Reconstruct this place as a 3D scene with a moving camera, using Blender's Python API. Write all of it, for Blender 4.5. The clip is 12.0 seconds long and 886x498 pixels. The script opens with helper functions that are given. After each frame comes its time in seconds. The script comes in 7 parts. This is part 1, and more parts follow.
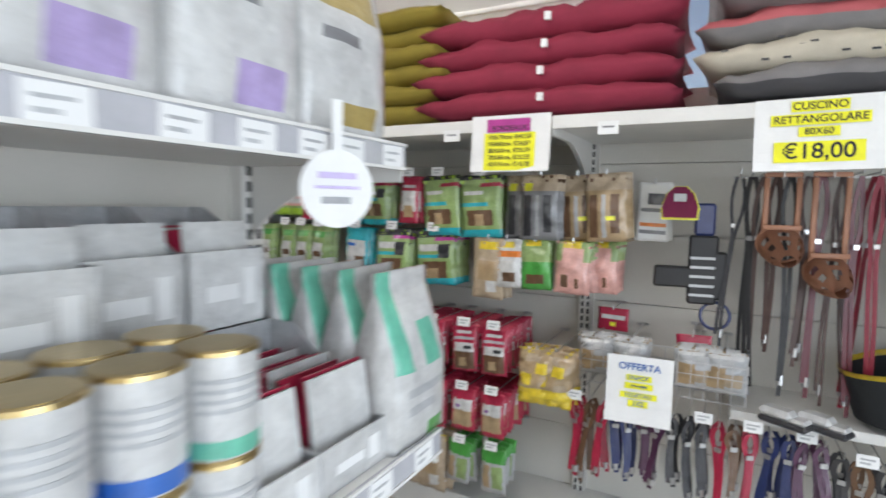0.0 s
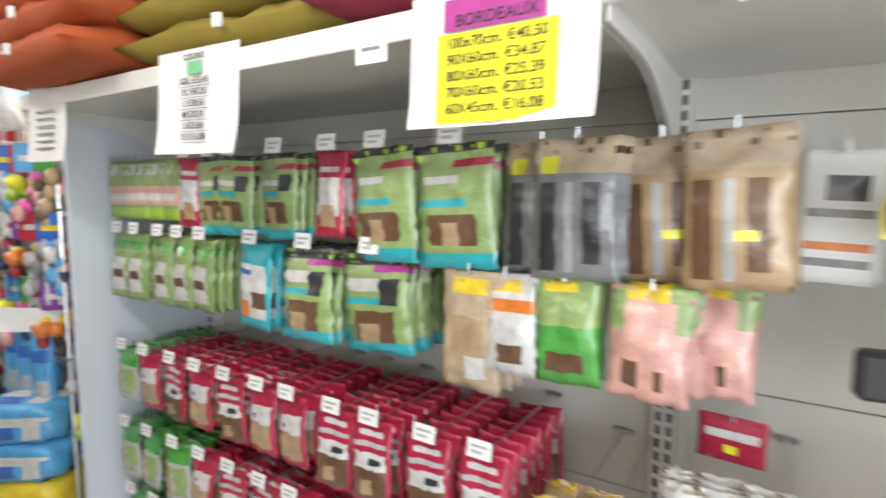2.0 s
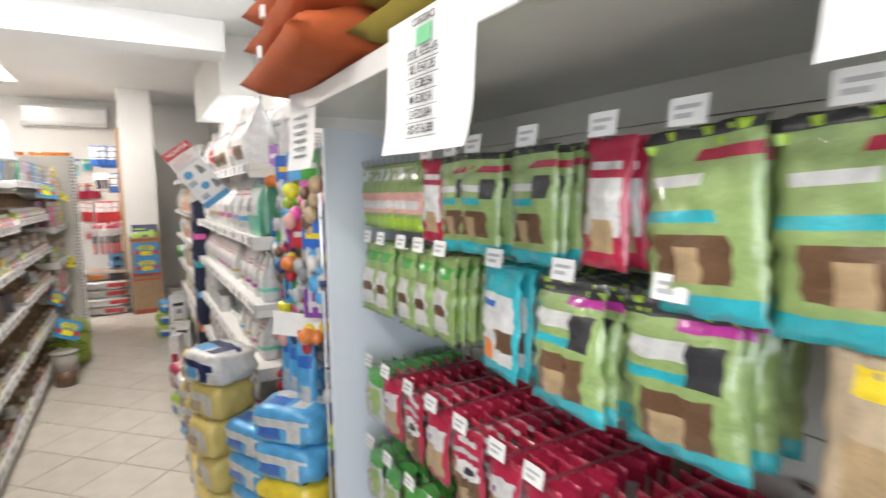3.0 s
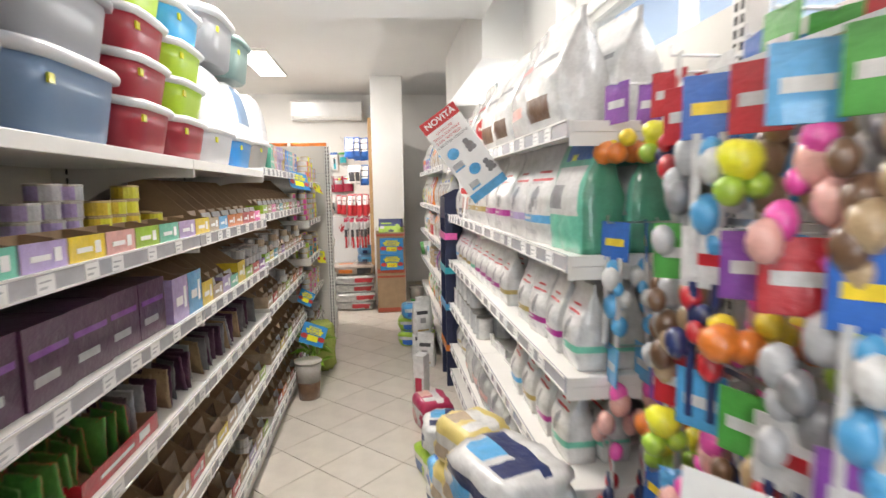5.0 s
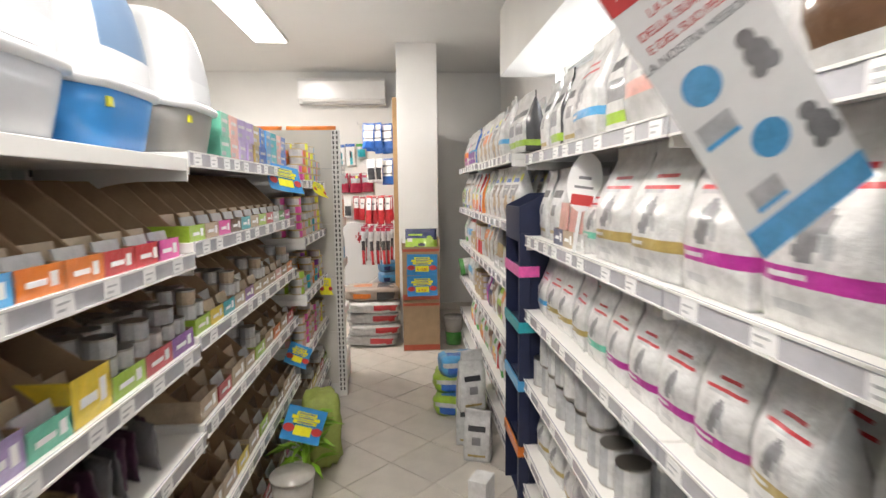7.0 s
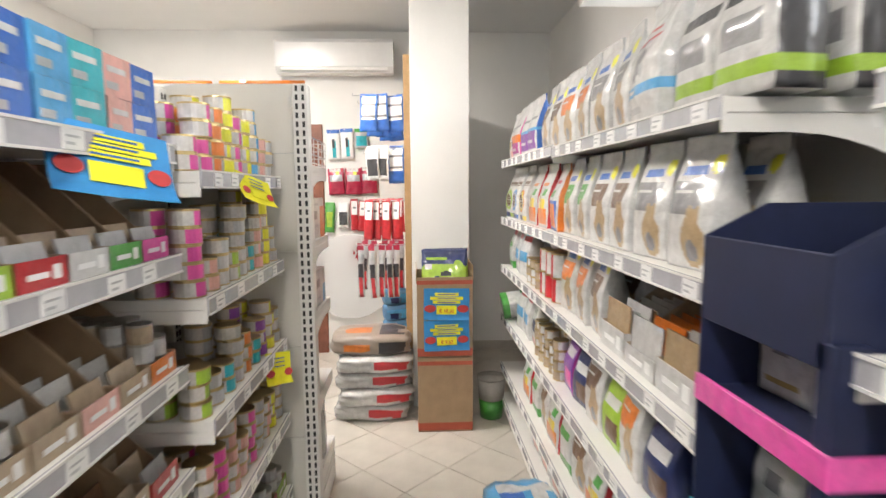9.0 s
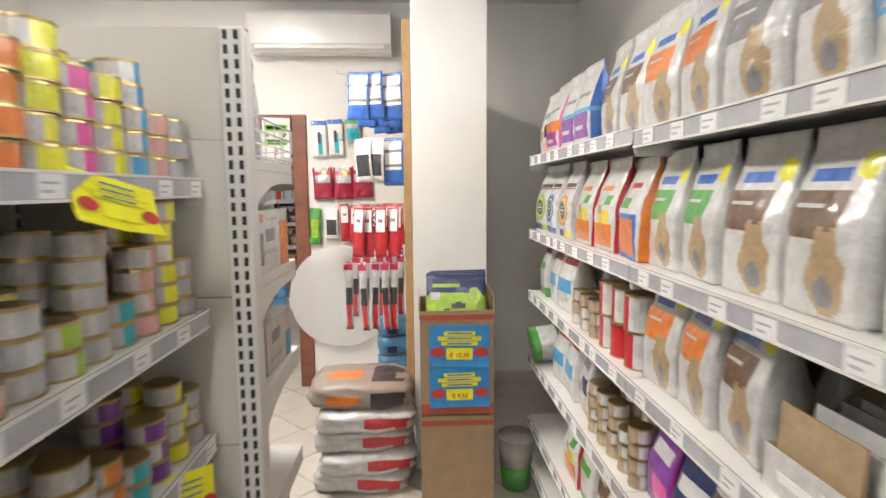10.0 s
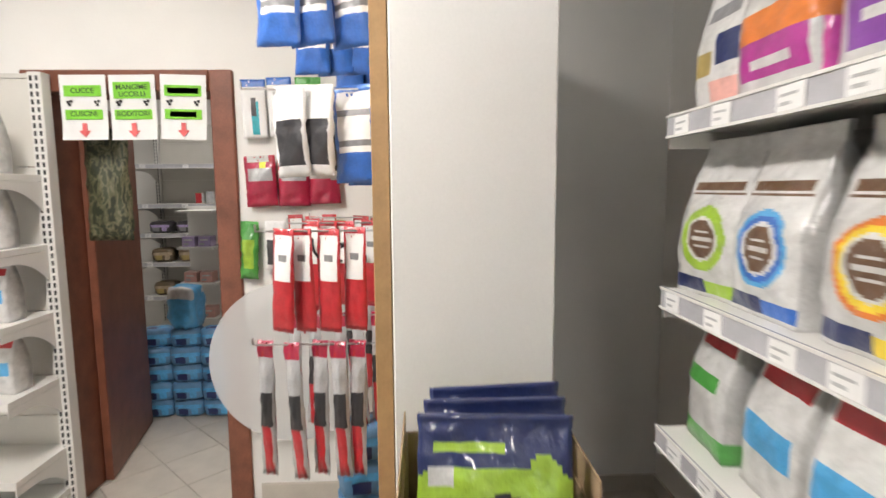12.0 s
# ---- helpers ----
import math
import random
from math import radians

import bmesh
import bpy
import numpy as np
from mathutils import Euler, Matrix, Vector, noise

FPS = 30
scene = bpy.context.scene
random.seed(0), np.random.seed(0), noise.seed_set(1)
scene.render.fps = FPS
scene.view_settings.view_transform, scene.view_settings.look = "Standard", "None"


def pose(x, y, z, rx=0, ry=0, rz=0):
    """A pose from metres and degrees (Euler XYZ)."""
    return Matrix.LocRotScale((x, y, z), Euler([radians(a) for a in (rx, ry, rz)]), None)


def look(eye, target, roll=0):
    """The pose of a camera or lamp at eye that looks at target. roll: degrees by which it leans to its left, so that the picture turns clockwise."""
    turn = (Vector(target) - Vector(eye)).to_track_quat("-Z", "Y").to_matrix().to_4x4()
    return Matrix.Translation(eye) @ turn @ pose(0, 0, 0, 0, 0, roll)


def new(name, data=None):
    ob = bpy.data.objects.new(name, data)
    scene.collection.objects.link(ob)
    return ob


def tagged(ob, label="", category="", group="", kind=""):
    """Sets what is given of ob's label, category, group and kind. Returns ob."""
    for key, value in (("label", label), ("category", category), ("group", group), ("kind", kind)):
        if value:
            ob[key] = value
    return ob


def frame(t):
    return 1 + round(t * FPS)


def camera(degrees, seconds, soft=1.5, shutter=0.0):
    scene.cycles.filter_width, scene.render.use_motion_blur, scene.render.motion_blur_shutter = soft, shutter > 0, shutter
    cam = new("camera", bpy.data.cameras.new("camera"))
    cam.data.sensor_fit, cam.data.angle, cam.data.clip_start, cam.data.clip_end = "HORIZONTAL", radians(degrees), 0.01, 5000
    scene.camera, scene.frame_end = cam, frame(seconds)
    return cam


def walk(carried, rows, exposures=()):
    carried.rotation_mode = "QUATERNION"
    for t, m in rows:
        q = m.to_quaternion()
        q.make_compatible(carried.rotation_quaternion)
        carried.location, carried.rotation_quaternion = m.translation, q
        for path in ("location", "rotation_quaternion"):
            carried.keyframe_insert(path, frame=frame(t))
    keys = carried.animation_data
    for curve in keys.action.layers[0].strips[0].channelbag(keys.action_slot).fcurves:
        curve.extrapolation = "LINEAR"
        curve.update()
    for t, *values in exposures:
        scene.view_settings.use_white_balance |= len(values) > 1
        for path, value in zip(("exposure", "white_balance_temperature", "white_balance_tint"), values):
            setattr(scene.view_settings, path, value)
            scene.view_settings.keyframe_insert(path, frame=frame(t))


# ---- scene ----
cam = camera(79.4, 12.0, shutter=0.5)
METRES, EYE, TILT, LEAN, TURN = 8.8, 1.5, 0.0, 0.0, 28.1
ROWS = [
    (0.0, 0.0, 0.0, 0.0, 0.08, -4.8, -0.99),
    (0.5, 0.0151, 0.0353, -0.0012, -5.71, -4.68, -0.85),
    (1.0, 0.0267, 0.0711, -0.0008, -6.87, -4.54, -0.91),
    (1.5, 0.0302, 0.1086, -0.0016, -5.39, -5.25, -0.73),
    (2.0, 0.0258, 0.1347, 0.0025, 4.43, -5.95, -0.33),
    (2.5, 0.019, 0.1594, 0.0031, 19.27, -6.03, 0.48),
    (3.0, 0.009, 0.1833, 0.0047, 31.92, -6.14, 0.85),
    (3.5, -0.0143, 0.2004, 0.0033, 42.25, -6.09, 1.05),
    (5.5, -0.1695, 0.2716, 0.0015, 56.44, -6.37, 0.6),
    (6.0, -0.2115, 0.2878, 0.0055, 57.13, -6.36, 0.33),
    (6.5, -0.2526, 0.3125, 0.0046, 57.54, -6.39, 0.53),
    (7.0, -0.2903, 0.3359, 0.005, 57.81, -6.42, 0.58),
    (9.0, -0.4642, 0.4244, 0.0057, 58.97, -6.41, 0.4),
    (9.5, -0.5076, 0.4432, 0.0084, 59.06, -6.45, 0.25),
    (10.0, -0.5471, 0.4681, 0.0081, 59.15, -6.39, 0.47),
    (10.5, -0.5855, 0.4924, 0.0084, 59.24, -6.46, 0.5),
    (11.0, -0.6283, 0.5138, 0.0098, 59.42, -6.52, 0.36),
    (11.5, -0.6653, 0.5356, 0.0086, 59.43, -6.43, 0.32),
    (12.0, -0.7032, 0.5586, 0.0094, 59.95, -6.44, 0.43),
]
walk(cam, [(t, pose(0, 0, EYE, TILT, LEAN, TURN) @ pose(METRES * x, METRES * y, METRES * z, 90 + pitch, roll, yaw)) for t, x, y, z, yaw, pitch, roll in ROWS],
     [(0.0, -0.6, 6500, 12), (0.5, -0.3, 6700, 12), (1.0, -0.1, 7000, 13), (2.0, 0.1, 6800, 13), (3.5, 0.2, 6700, 13), (5.5, 0.25, 6750, 13), (7.0, 0.05, 6700, 13), (9.0, 0.3, 6700, 12), (10.0, 0.15, 6700, 12), (12.0, -0.06, 6650, 12)])

# ---- world and light ----
world = bpy.data.worlds.new("sky")
scene.world = world
world.use_nodes = True
_sky = world.node_tree.nodes.new("ShaderNodeTexSky")
_sky.sky_type, _sky.sun_disc, _sky.sun_elevation, _sky.sun_rotation = "NISHITA", False, radians(50), radians(200)
_bg = world.node_tree.nodes["Background"]
_bg.inputs["Strength"].default_value = 0.15
world.node_tree.links.new(_sky.outputs[0], _bg.inputs[0])
_sun = new("sun", bpy.data.lights.new("sun", "SUN"))
_sun.data.energy, _sun.data.angle, _sun.data.color = 2.5, radians(0.5), (1, 0.95, 0.88)
_sun.matrix_world = look((0, 0, 20), (3, 14, 0))


def area(name, x, y, z, sx, sy, power, target, color=(1, 0.97, 0.93)):
    ob = new(name, bpy.data.lights.new(name, "AREA"))
    ob.data.shape, ob.data.size, ob.data.size_y = "RECTANGLE", sx, sy
    ob.data.energy, ob.data.color = power, color
    ob.matrix_world = look((x, y, z), target)
    return ob


# The last three lamps are added out of view to brighten the shop.
LAMPS = [(-8.4, 0.17), (-4.6, 0.95), (-1.0, 0.6), (-4.6, -1.9), (-1.0, -2.0)]
POWER = [74, 47, 28, 22, 22]
for (lx, ly), watts in zip(LAMPS, POWER):
    ob = area("ceiling_lamp_light", lx, ly, 2.935, 0.28, 1.18, watts, (lx, ly, 0), (1, 0.965, 0.92))
    ob.matrix_world = pose(lx, ly, 2.935, 0, 0, 90)
# Unseen shop window, assumed from the daylight on the first end shelving.
area("shopfront_daylight", 2.46, -0.9, 1.35, 3.5, 2.0, 150, (-3, -0.2, 1.2), (0.80, 0.90, 1))
# Unseen lamp added in the south wall to brighten the hook wall.
area("street_window_daylight", 0.2, -4.06, 1.5, 3.0, 2.0, 42, (-0.2, 2, 1.3), (0.9, 0.96, 1))
# Fill light added to brighten the back room; it has no fixture.
area("back_room_light", -12.2, -0.6, 2.9, 0.6, 1.2, 26, (-12.2, -0.6, 0))
for wx, ww, watts in ((-6.95, 1.9, 22), (-4.15, 1.9, 20), (-1.2, 2.4, 22)):
    area("window_daylight", wx, 2.75, 2.22, ww, 0.5, watts, (wx, 0, 1.6), (0.95, 0.98, 1))


# ---- materials ----
MATS = {}


def mat(name, color, rough=0.5, metal=0.0, vary=0.12, grain=18.0, bump=0.15, coat=0.0, fine=120.0, per_object=0.0):
    if name in MATS:
        return MATS[name]
    m = bpy.data.materials.new(name)
    m.use_nodes = True
    nt = m.node_tree
    p = nt.nodes["Principled BSDF"]
    tc = nt.nodes.new("ShaderNodeTexCoord")
    n1, n2 = nt.nodes.new("ShaderNodeTexNoise"), nt.nodes.new("ShaderNodeTexNoise")
    n1.inputs["Scale"].default_value, n2.inputs["Scale"].default_value = grain, fine
    n1.inputs["Detail"].default_value = 4
    nt.links.new(tc.outputs["Object"], n1.inputs["Vector"])
    nt.links.new(tc.outputs["Object"], n2.inputs["Vector"])
    add = nt.nodes.new("ShaderNodeMath")
    add.operation = "MULTIPLY_ADD"
    add.inputs[1].default_value = 0.35
    nt.links.new(n2.outputs[0], add.inputs[0])
    nt.links.new(n1.outputs[0], add.inputs[2])
    ramp = nt.nodes.new("ShaderNodeValToRGB")
    a, b = ramp.color_ramp.elements
    a.position, b.position = 0.4, 0.95
    a.color = (*[max(0, c * (1 - vary)) for c in color], 1)
    b.color = (*[min(1, c * (1 + vary)) for c in color], 1)
    nt.links.new(add.outputs[0], ramp.inputs[0])
    out = ramp.outputs[0]
    if per_object:
        info, hsv, mr = nt.nodes.new("ShaderNodeObjectInfo"), nt.nodes.new("ShaderNodeHueSaturation"), nt.nodes.new("ShaderNodeMapRange")
        mr.inputs["To Min"].default_value, mr.inputs["To Max"].default_value = 1 - per_object, 1 + per_object
        nt.links.new(info.outputs["Random"], mr.inputs["Value"])
        nt.links.new(mr.outputs[0], hsv.inputs["Value"])
        nt.links.new(out, hsv.inputs["Color"])
        out = hsv.outputs[0]
    nt.links.new(out, p.inputs["Base Color"])
    p.inputs["Roughness"].default_value, p.inputs["Metallic"].default_value = rough, metal
    p.inputs["Coat Weight"].default_value = coat
    if bump:
        bn = nt.nodes.new("ShaderNodeBump")
        bn.inputs["Strength"].default_value, bn.inputs["Distance"].default_value = bump, 0.004
        nt.links.new(add.outputs[0], bn.inputs["Height"])
        nt.links.new(bn.outputs[0], p.inputs["Normal"])
    MATS[name] = m
    return m


def glow(name, color, strength):
    m = bpy.data.materials.new(name)
    m.use_nodes = True
    p = m.node_tree.nodes["Principled BSDF"]
    p.inputs["Base Color"].default_value = (*color, 1)
    p.inputs["Emission Color"].default_value, p.inputs["Emission Strength"].default_value = (*color, 1), strength
    return m


def clear(name, color=(1, 1, 1), rough=0.1, alpha=0.25):
    m = bpy.data.materials.new(name)
    m.use_nodes = True
    p = m.node_tree.nodes["Principled BSDF"]
    p.inputs["Base Color"].default_value, p.inputs["Roughness"].default_value, p.inputs["Alpha"].default_value = (*color, 1), rough, alpha
    return m


WALL = mat("wall_paint", (0.82, 0.81, 0.78), 0.85, vary=0.05, grain=2.2, bump=0.08, fine=160)
CEIL = mat("ceiling_paint", (0.80, 0.80, 0.79), 0.9, vary=0.03, grain=1.5, bump=0.05)
TILE = mat("floor_tile_glaze", (0.56, 0.52, 0.46), 0.32, vary=0.10, grain=7, bump=0.05, per_object=0.05)
GROUT = mat("tile_grout", (0.33, 0.30, 0.26), 0.9, vary=0.2)
STEEL = mat("shelf_enamel", (0.74, 0.73, 0.70), 0.38, vary=0.05, grain=5, bump=0.03)
CREAM = mat("shelf_back_panel_enamel", (0.66, 0.64, 0.59), 0.45, vary=0.05, grain=4, bump=0.03)
RAIL = mat("price_rail_plastic", (0.47, 0.47, 0.50), 0.25, vary=0.12, grain=14, bump=0.04, coat=0.3)
PAPER = mat("white_paper", (0.82, 0.82, 0.81), 0.75, vary=0.04, grain=20, bump=0.05)
# Near-black colour that stands for the shade inside slots and gaps.
DARK = mat("dark_slot", (0.03, 0.03, 0.03), 0.7)
WOOD = mat("door_wood", (0.22, 0.078, 0.045), 0.4, vary=0.3, grain=9, bump=0.1)
CHROME = mat("chrome_wire", (0.55, 0.55, 0.55), 0.28, 1.0, vary=0.1)
CARD = mat("corrugated_cardboard", (0.36, 0.25, 0.15), 0.85, vary=0.14, grain=12, bump=0.2)
GLASS = clear("window_glass", (0.9, 0.97, 1), 0.02, 0.12)


def film(name, color, rough=0.3):
    return mat(name, color, rough, vary=0.20, grain=26, bump=1.0, coat=0.6, per_object=0.08)


WHITE = film("white_pack_film", (0.60, 0.60, 0.59))
SILVER = film("silver_pack_film", (0.55, 0.55, 0.54), 0.25)
BLACK = film("black_print", (0.035, 0.035, 0.04))
GREY = film("grey_print", (0.22, 0.22, 0.23))
LGREY = film("light_grey_print", (0.45, 0.46, 0.47))
RED = film("red_print", (0.50, 0.025, 0.035))
CRIMSON = film("crimson_print", (0.42, 0.02, 0.06))
MAGENTA = film("magenta_print", (0.42, 0.035, 0.27))
PINK = film("pink_print", (0.75, 0.09, 0.38))
ROSE = film("pale_pink_print", (0.70, 0.38, 0.33))
PURPLE = film("purple_print", (0.22, 0.055, 0.33))
LILAC = film("lilac_print", (0.42, 0.33, 0.58))
PLUM = film("plum_print", (0.075, 0.022, 0.06))
NAVY = film("navy_print", (0.016, 0.028, 0.11))
BLUE = film("blue_print", (0.03, 0.14, 0.50))
SKY = film("sky_blue_print", (0.08, 0.36, 0.66))
TEAL = film("teal_print", (0.02, 0.40, 0.47))
AQUA = film("mint_print", (0.14, 0.50, 0.36))
GREEN = film("green_print", (0.07, 0.34, 0.06))
LIME = film("lime_print", (0.34, 0.54, 0.05))
PALEGREEN = film("pale_green_print", (0.27, 0.38, 0.14))
YELLOW = film("yellow_print", (0.80, 0.60, 0.04))
NEON = film("fluorescent_yellow_print", (0.80, 0.78, 0.04))
ORANGE = film("orange_print", (0.72, 0.20, 0.03))
GOLD = film("gold_print", (0.40, 0.30, 0.10))
BROWN = film("brown_print", (0.14, 0.075, 0.04))
TAN = film("tan_print", (0.42, 0.30, 0.17))
KRAFT = film("kraft_paper_print", (0.46, 0.36, 0.25), 0.6)
TIN = mat("tin_metal", (0.42, 0.40, 0.36), 0.3, 1.0, vary=0.1)
TINGOLD = mat("gold_tin_metal", (0.50, 0.38, 0.18), 0.3, 1.0, vary=0.1)


# ---- mesh tools ----
def bm_box(bm, x0, x1, y0, y1, z0, z1, mi=0, bev=0.0):
    r = bmesh.ops.create_cube(bm, size=1)
    vs = r["verts"]
    for v in vs:
        v.co = Vector(((x0 + x1) / 2 + v.co.x * (x1 - x0), (y0 + y1) / 2 + v.co.y * (y1 - y0), (z0 + z1) / 2 + v.co.z * (z1 - z0)))
    fs = {f for v in vs for f in v.link_faces}
    for f in fs:
        f.material_index = mi
    if bev:
        es = {e for f in fs for e in f.edges}
        r = bmesh.ops.bevel(bm, geom=list(es), offset=bev, segments=1, affect="EDGES", profile=0.5)
        for f in r["faces"]:
            f.material_index = mi
    return vs


def bm_cyl(bm, x, y, z0, z1, r0, r1=None, seg=16, mi=0, m=None):
    r1 = r0 if r1 is None else r1
    vs = bmesh.ops.create_cone(bm, cap_ends=True, segments=seg, radius1=r0, radius2=r1, depth=z1 - z0)["verts"]
    bmesh.ops.translate(bm, verts=vs, vec=(x, y, (z0 + z1) / 2))
    if m is not None:
        bmesh.ops.transform(bm, matrix=m, verts=vs)
    for f in {f for v in vs for f in v.link_faces}:
        f.material_index = mi
    return vs


def finish(bm, name, mats, smooth=False):
    me = bpy.data.meshes.new(name)
    bmesh.ops.recalc_face_normals(bm, faces=bm.faces)
    bm.to_mesh(me)
    bm.free()
    for m in mats:
        me.materials.append(m)
    if smooth:
        for p in me.polygons:
            p.use_smooth = True
    return me


def obj(name, me, x=0, y=0, z=0, rz=0, rx=0, ry=0, parent=None):
    ob = new(name, me)
    ob.matrix_basis = pose(x, y, z, rx, ry, rz)
    ob.parent = parent
    return ob


def boxes(name, mats, *bxs, bev=0.0):
    bm = bmesh.new()
    for b in bxs:
        bm_box(bm, *b[:6], mi=b[6] if len(b) > 6 else 0, bev=bev)
    return finish(bm, name, mats)


def structure(name, mat_, label, *bxs, bev=0.0):
    return tagged(obj(name, boxes(name, [mat_], *bxs, bev=bev)), label, name.split("_")[0], kind="structure")


# ---- the building ----
H = 2.97
structure("floor", GROUT, "grey cement bed under the beige floor tiles", (-14.2, 2.6, -4.2, 2.9, -0.2, -0.006))
structure("ceiling", CEIL, "smooth white painted ceiling", (-14.2, 2.6, -4.2, 2.9, H, H + 0.2))
structure("ceiling_beam", CEIL, "white plastered beam crossing the ceiling", (-5.95, -5.55, -4.0, 2.2, 2.72, H - 0.002))
WIN = [(-7.95, -6.0), (-5.2, -3.2), (-2.5, 0.2)]
wn = [(-10.6, 2.6, 2.62, 2.86, -0.15, 1.92), (-10.6, 2.6, 2.62, 2.86, 2.52, H)]
xs = [-10.6] + [v for w in WIN for v in w] + [2.6]
wn += [(xs[i], xs[i + 1], 2.62, 2.86, 1.92, 2.52) for i in range(0, len(xs), 2)]
structure("wall_north", WALL, "white painted wall with high windows", *wn)
# The opening is made up to hold the added south daylight.
structure("wall_south", WALL, "white painted wall with a street window", (-10.6, -1.4, -4.2, -4.0, -0.15, H), (1.8, 2.6, -4.2, -4.0, -0.15, H), (-1.4, 1.8, -4.2, -4.0, -0.15, 0.4), (-1.4, 1.8, -4.2, -4.0, 2.6, H))
# Opening out of view, cut for the assumed shopfront lamp.
structure("wall_east", WALL, "white painted wall with a wide shop window", (2.4, 2.6, -4.0, -2.7, -0.15, H), (2.4, 2.6, 1.9, 2.62, -0.15, H), (2.4, 2.6, -2.7, 1.9, -0.15, 0.3), (2.4, 2.6, -2.7, 1.9, 2.4, H))
D0, D1, DH = -0.35, 0.42, 2.05
structure("wall_west", WALL, "off-white painted wall with a doorway", (-10.6, -10.4, -4.0, D0, -0.15, H), (-10.6, -10.4, D1, 2.62, -0.15, H), (-10.6, -10.4, D0, D1, DH, H))
structure("wall_inner", WALL, "off-white painted side wall", (-10.4, -8.6, -1.6, -1.45, -0.15, H))
structure("wall_back_room", WALL, "white painted walls of the back room", (-14.2, -14.0, -4.0, 2.6, -0.15, H), (-14.0, -10.6, -3.0, -2.85, -0.15, H), (-14.0, -10.6, 1.6, 1.75, -0.15, H))
structure("column", WALL, "square white plastered column", (-9.46, -9.06, 1.34, 1.74, -0.1, H), bev=0.004)
structure("wall_pilaster", WALL, "white plastered pilaster between windows", (-6.0, -5.2, 2.5, 2.615, -0.1, H))
structure("trim_shutter_box", WALL, "white boxed soffit above the window", (-8.1, -5.95, 2.2, 2.62, 2.45, H))
structure("baseboard", TILE, "beige tile baseboard", (-10.4, -10.385, 0.57, 2.62, 0, 0.085), (-10.385, -9.0, 2.605, 2.62, 0, 0.085))
for i, (a, b) in enumerate(WIN):
    fr = tagged(new("window_%d" % (i + 1)), "white framed high window letting in daylight", "window", kind="structure")
    n = 2
    bx = [(a, b, 2.70, 2.76, 1.92, 1.97), (a, b, 2.70, 2.76, 2.47, 2.52)] + [(a + (b - a - 0.05) * k / n, a + (b - a - 0.05) * k / n + 0.05, 2.70, 2.76, 1.97, 2.47) for k in range(n + 1)]
    obj("frame", boxes("frame", [STEEL], *bx), parent=fr)
    g = obj("pane", boxes("pane", [GLASS], (a + 0.05, b - 0.05, 2.727, 2.733, 1.97, 2.47)), parent=fr)
    g.visible_shadow = False

# lamps in the ceiling; the last three of LAMPS are added, out of view
LAMPON = glow("lamp_diffuser", (1, 0.97, 0.92), 6.0)
bm = bmesh.new()
bm_box(bm, -0.6, 0.6, -0.16, 0.16, -0.03, 0, 0, 0.003)
lamp_body = finish(bm, "lamp_body", [STEEL])
lamp_diff = boxes("diffuser", [LAMPON], (-0.585, 0.585, -0.145, 0.145, -0.033, -0.0305))
for lx, ly in LAMPS:
    o = tagged(new("ceiling_lamp"), "long rectangular white ceiling lamp, switched on, three of five added", "lamp", "lamps on the ceiling")
    o.matrix_basis = pose(lx, ly, H)
    obj("body", lamp_body, parent=o)
    obj("diffuser", lamp_diff, parent=o)


# ---- shelving ----
def price_tag_mesh():
    return boxes("price_tag", [PAPER, LGREY], (-0.03, 0.03, -0.0022, 0, -0.018, 0.018), (-0.022, 0.016, -0.0030, -0.0022, 0.003, 0.007, 1), (-0.022, 0.002, -0.0030, -0.0022, -0.010, -0.005, 1))


TAG = price_tag_mesh()
SHELF_CACHE = {}


def shelf_mesh(L, depth):
    """A folded metal shelf board: x along, front edge at y = 0, top at z = 0."""
    k = ("s", round(L, 3), depth)
    if k not in SHELF_CACHE:
        bm = bmesh.new()
        bm_box(bm, 0.003, L - 0.003, 0.004, depth, -0.03, 0, 0, 0.002)
        bm_box(bm, 0.003, L - 0.003, 0.0, 0.012, -0.036, 0.001, 0, 0.0015)
        SHELF_CACHE[k] = finish(bm, "shelf", [STEEL])
    return SHELF_CACHE[k]


def rail_mesh(L):
    k = ("r", round(L, 3))
    if k not in SHELF_CACHE:
        bm = bmesh.new()
        bm_box(bm, 0.004, L - 0.004, -0.006, 0, -0.044, 0.004, 0, 0.001)
        bm_box(bm, 0.004, L - 0.004, -0.009, -0.006, -0.044, -0.039, 1)
        bm_box(bm, 0.004, L - 0.004, -0.009, -0.006, -0.001, 0.004, 1)
        SHELF_CACHE[k] = finish(bm, "price_rail", [RAIL, STEEL])
    return SHELF_CACHE[k]


def bracket_mesh(depth, sink=0.15):
    """A curved sheet-steel shelf bracket, deep at the back and slim at the front."""
    k = ("b", depth, sink)
    if k not in SHELF_CACHE:
        bm = bmesh.new()
        n = 10
        rows = []
        for i in range(n + 1):
            s = i / n
            h = 0.035 + sink * max(0.0, (s - 0.25) / 0.75) ** 2.2
            rows.append((s * depth, -h))
        prev = None
        for yy, zz in rows:
            cur = [bm.verts.new((x, yy, z)) for x, z in ((0, 0), (0.004, 0), (0.004, zz), (0, zz))]
            if prev:
                for j in range(4):
                    bm.faces.new((prev[j], prev[(j + 1) % 4], cur[(j + 1) % 4], cur[j]))
            else:
                bm.faces.new(cur)
            prev = cur
        bm.faces.new(prev)
        SHELF_CACHE[k] = finish(bm, "bracket", [STEEL])
    return SHELF_CACHE[k]


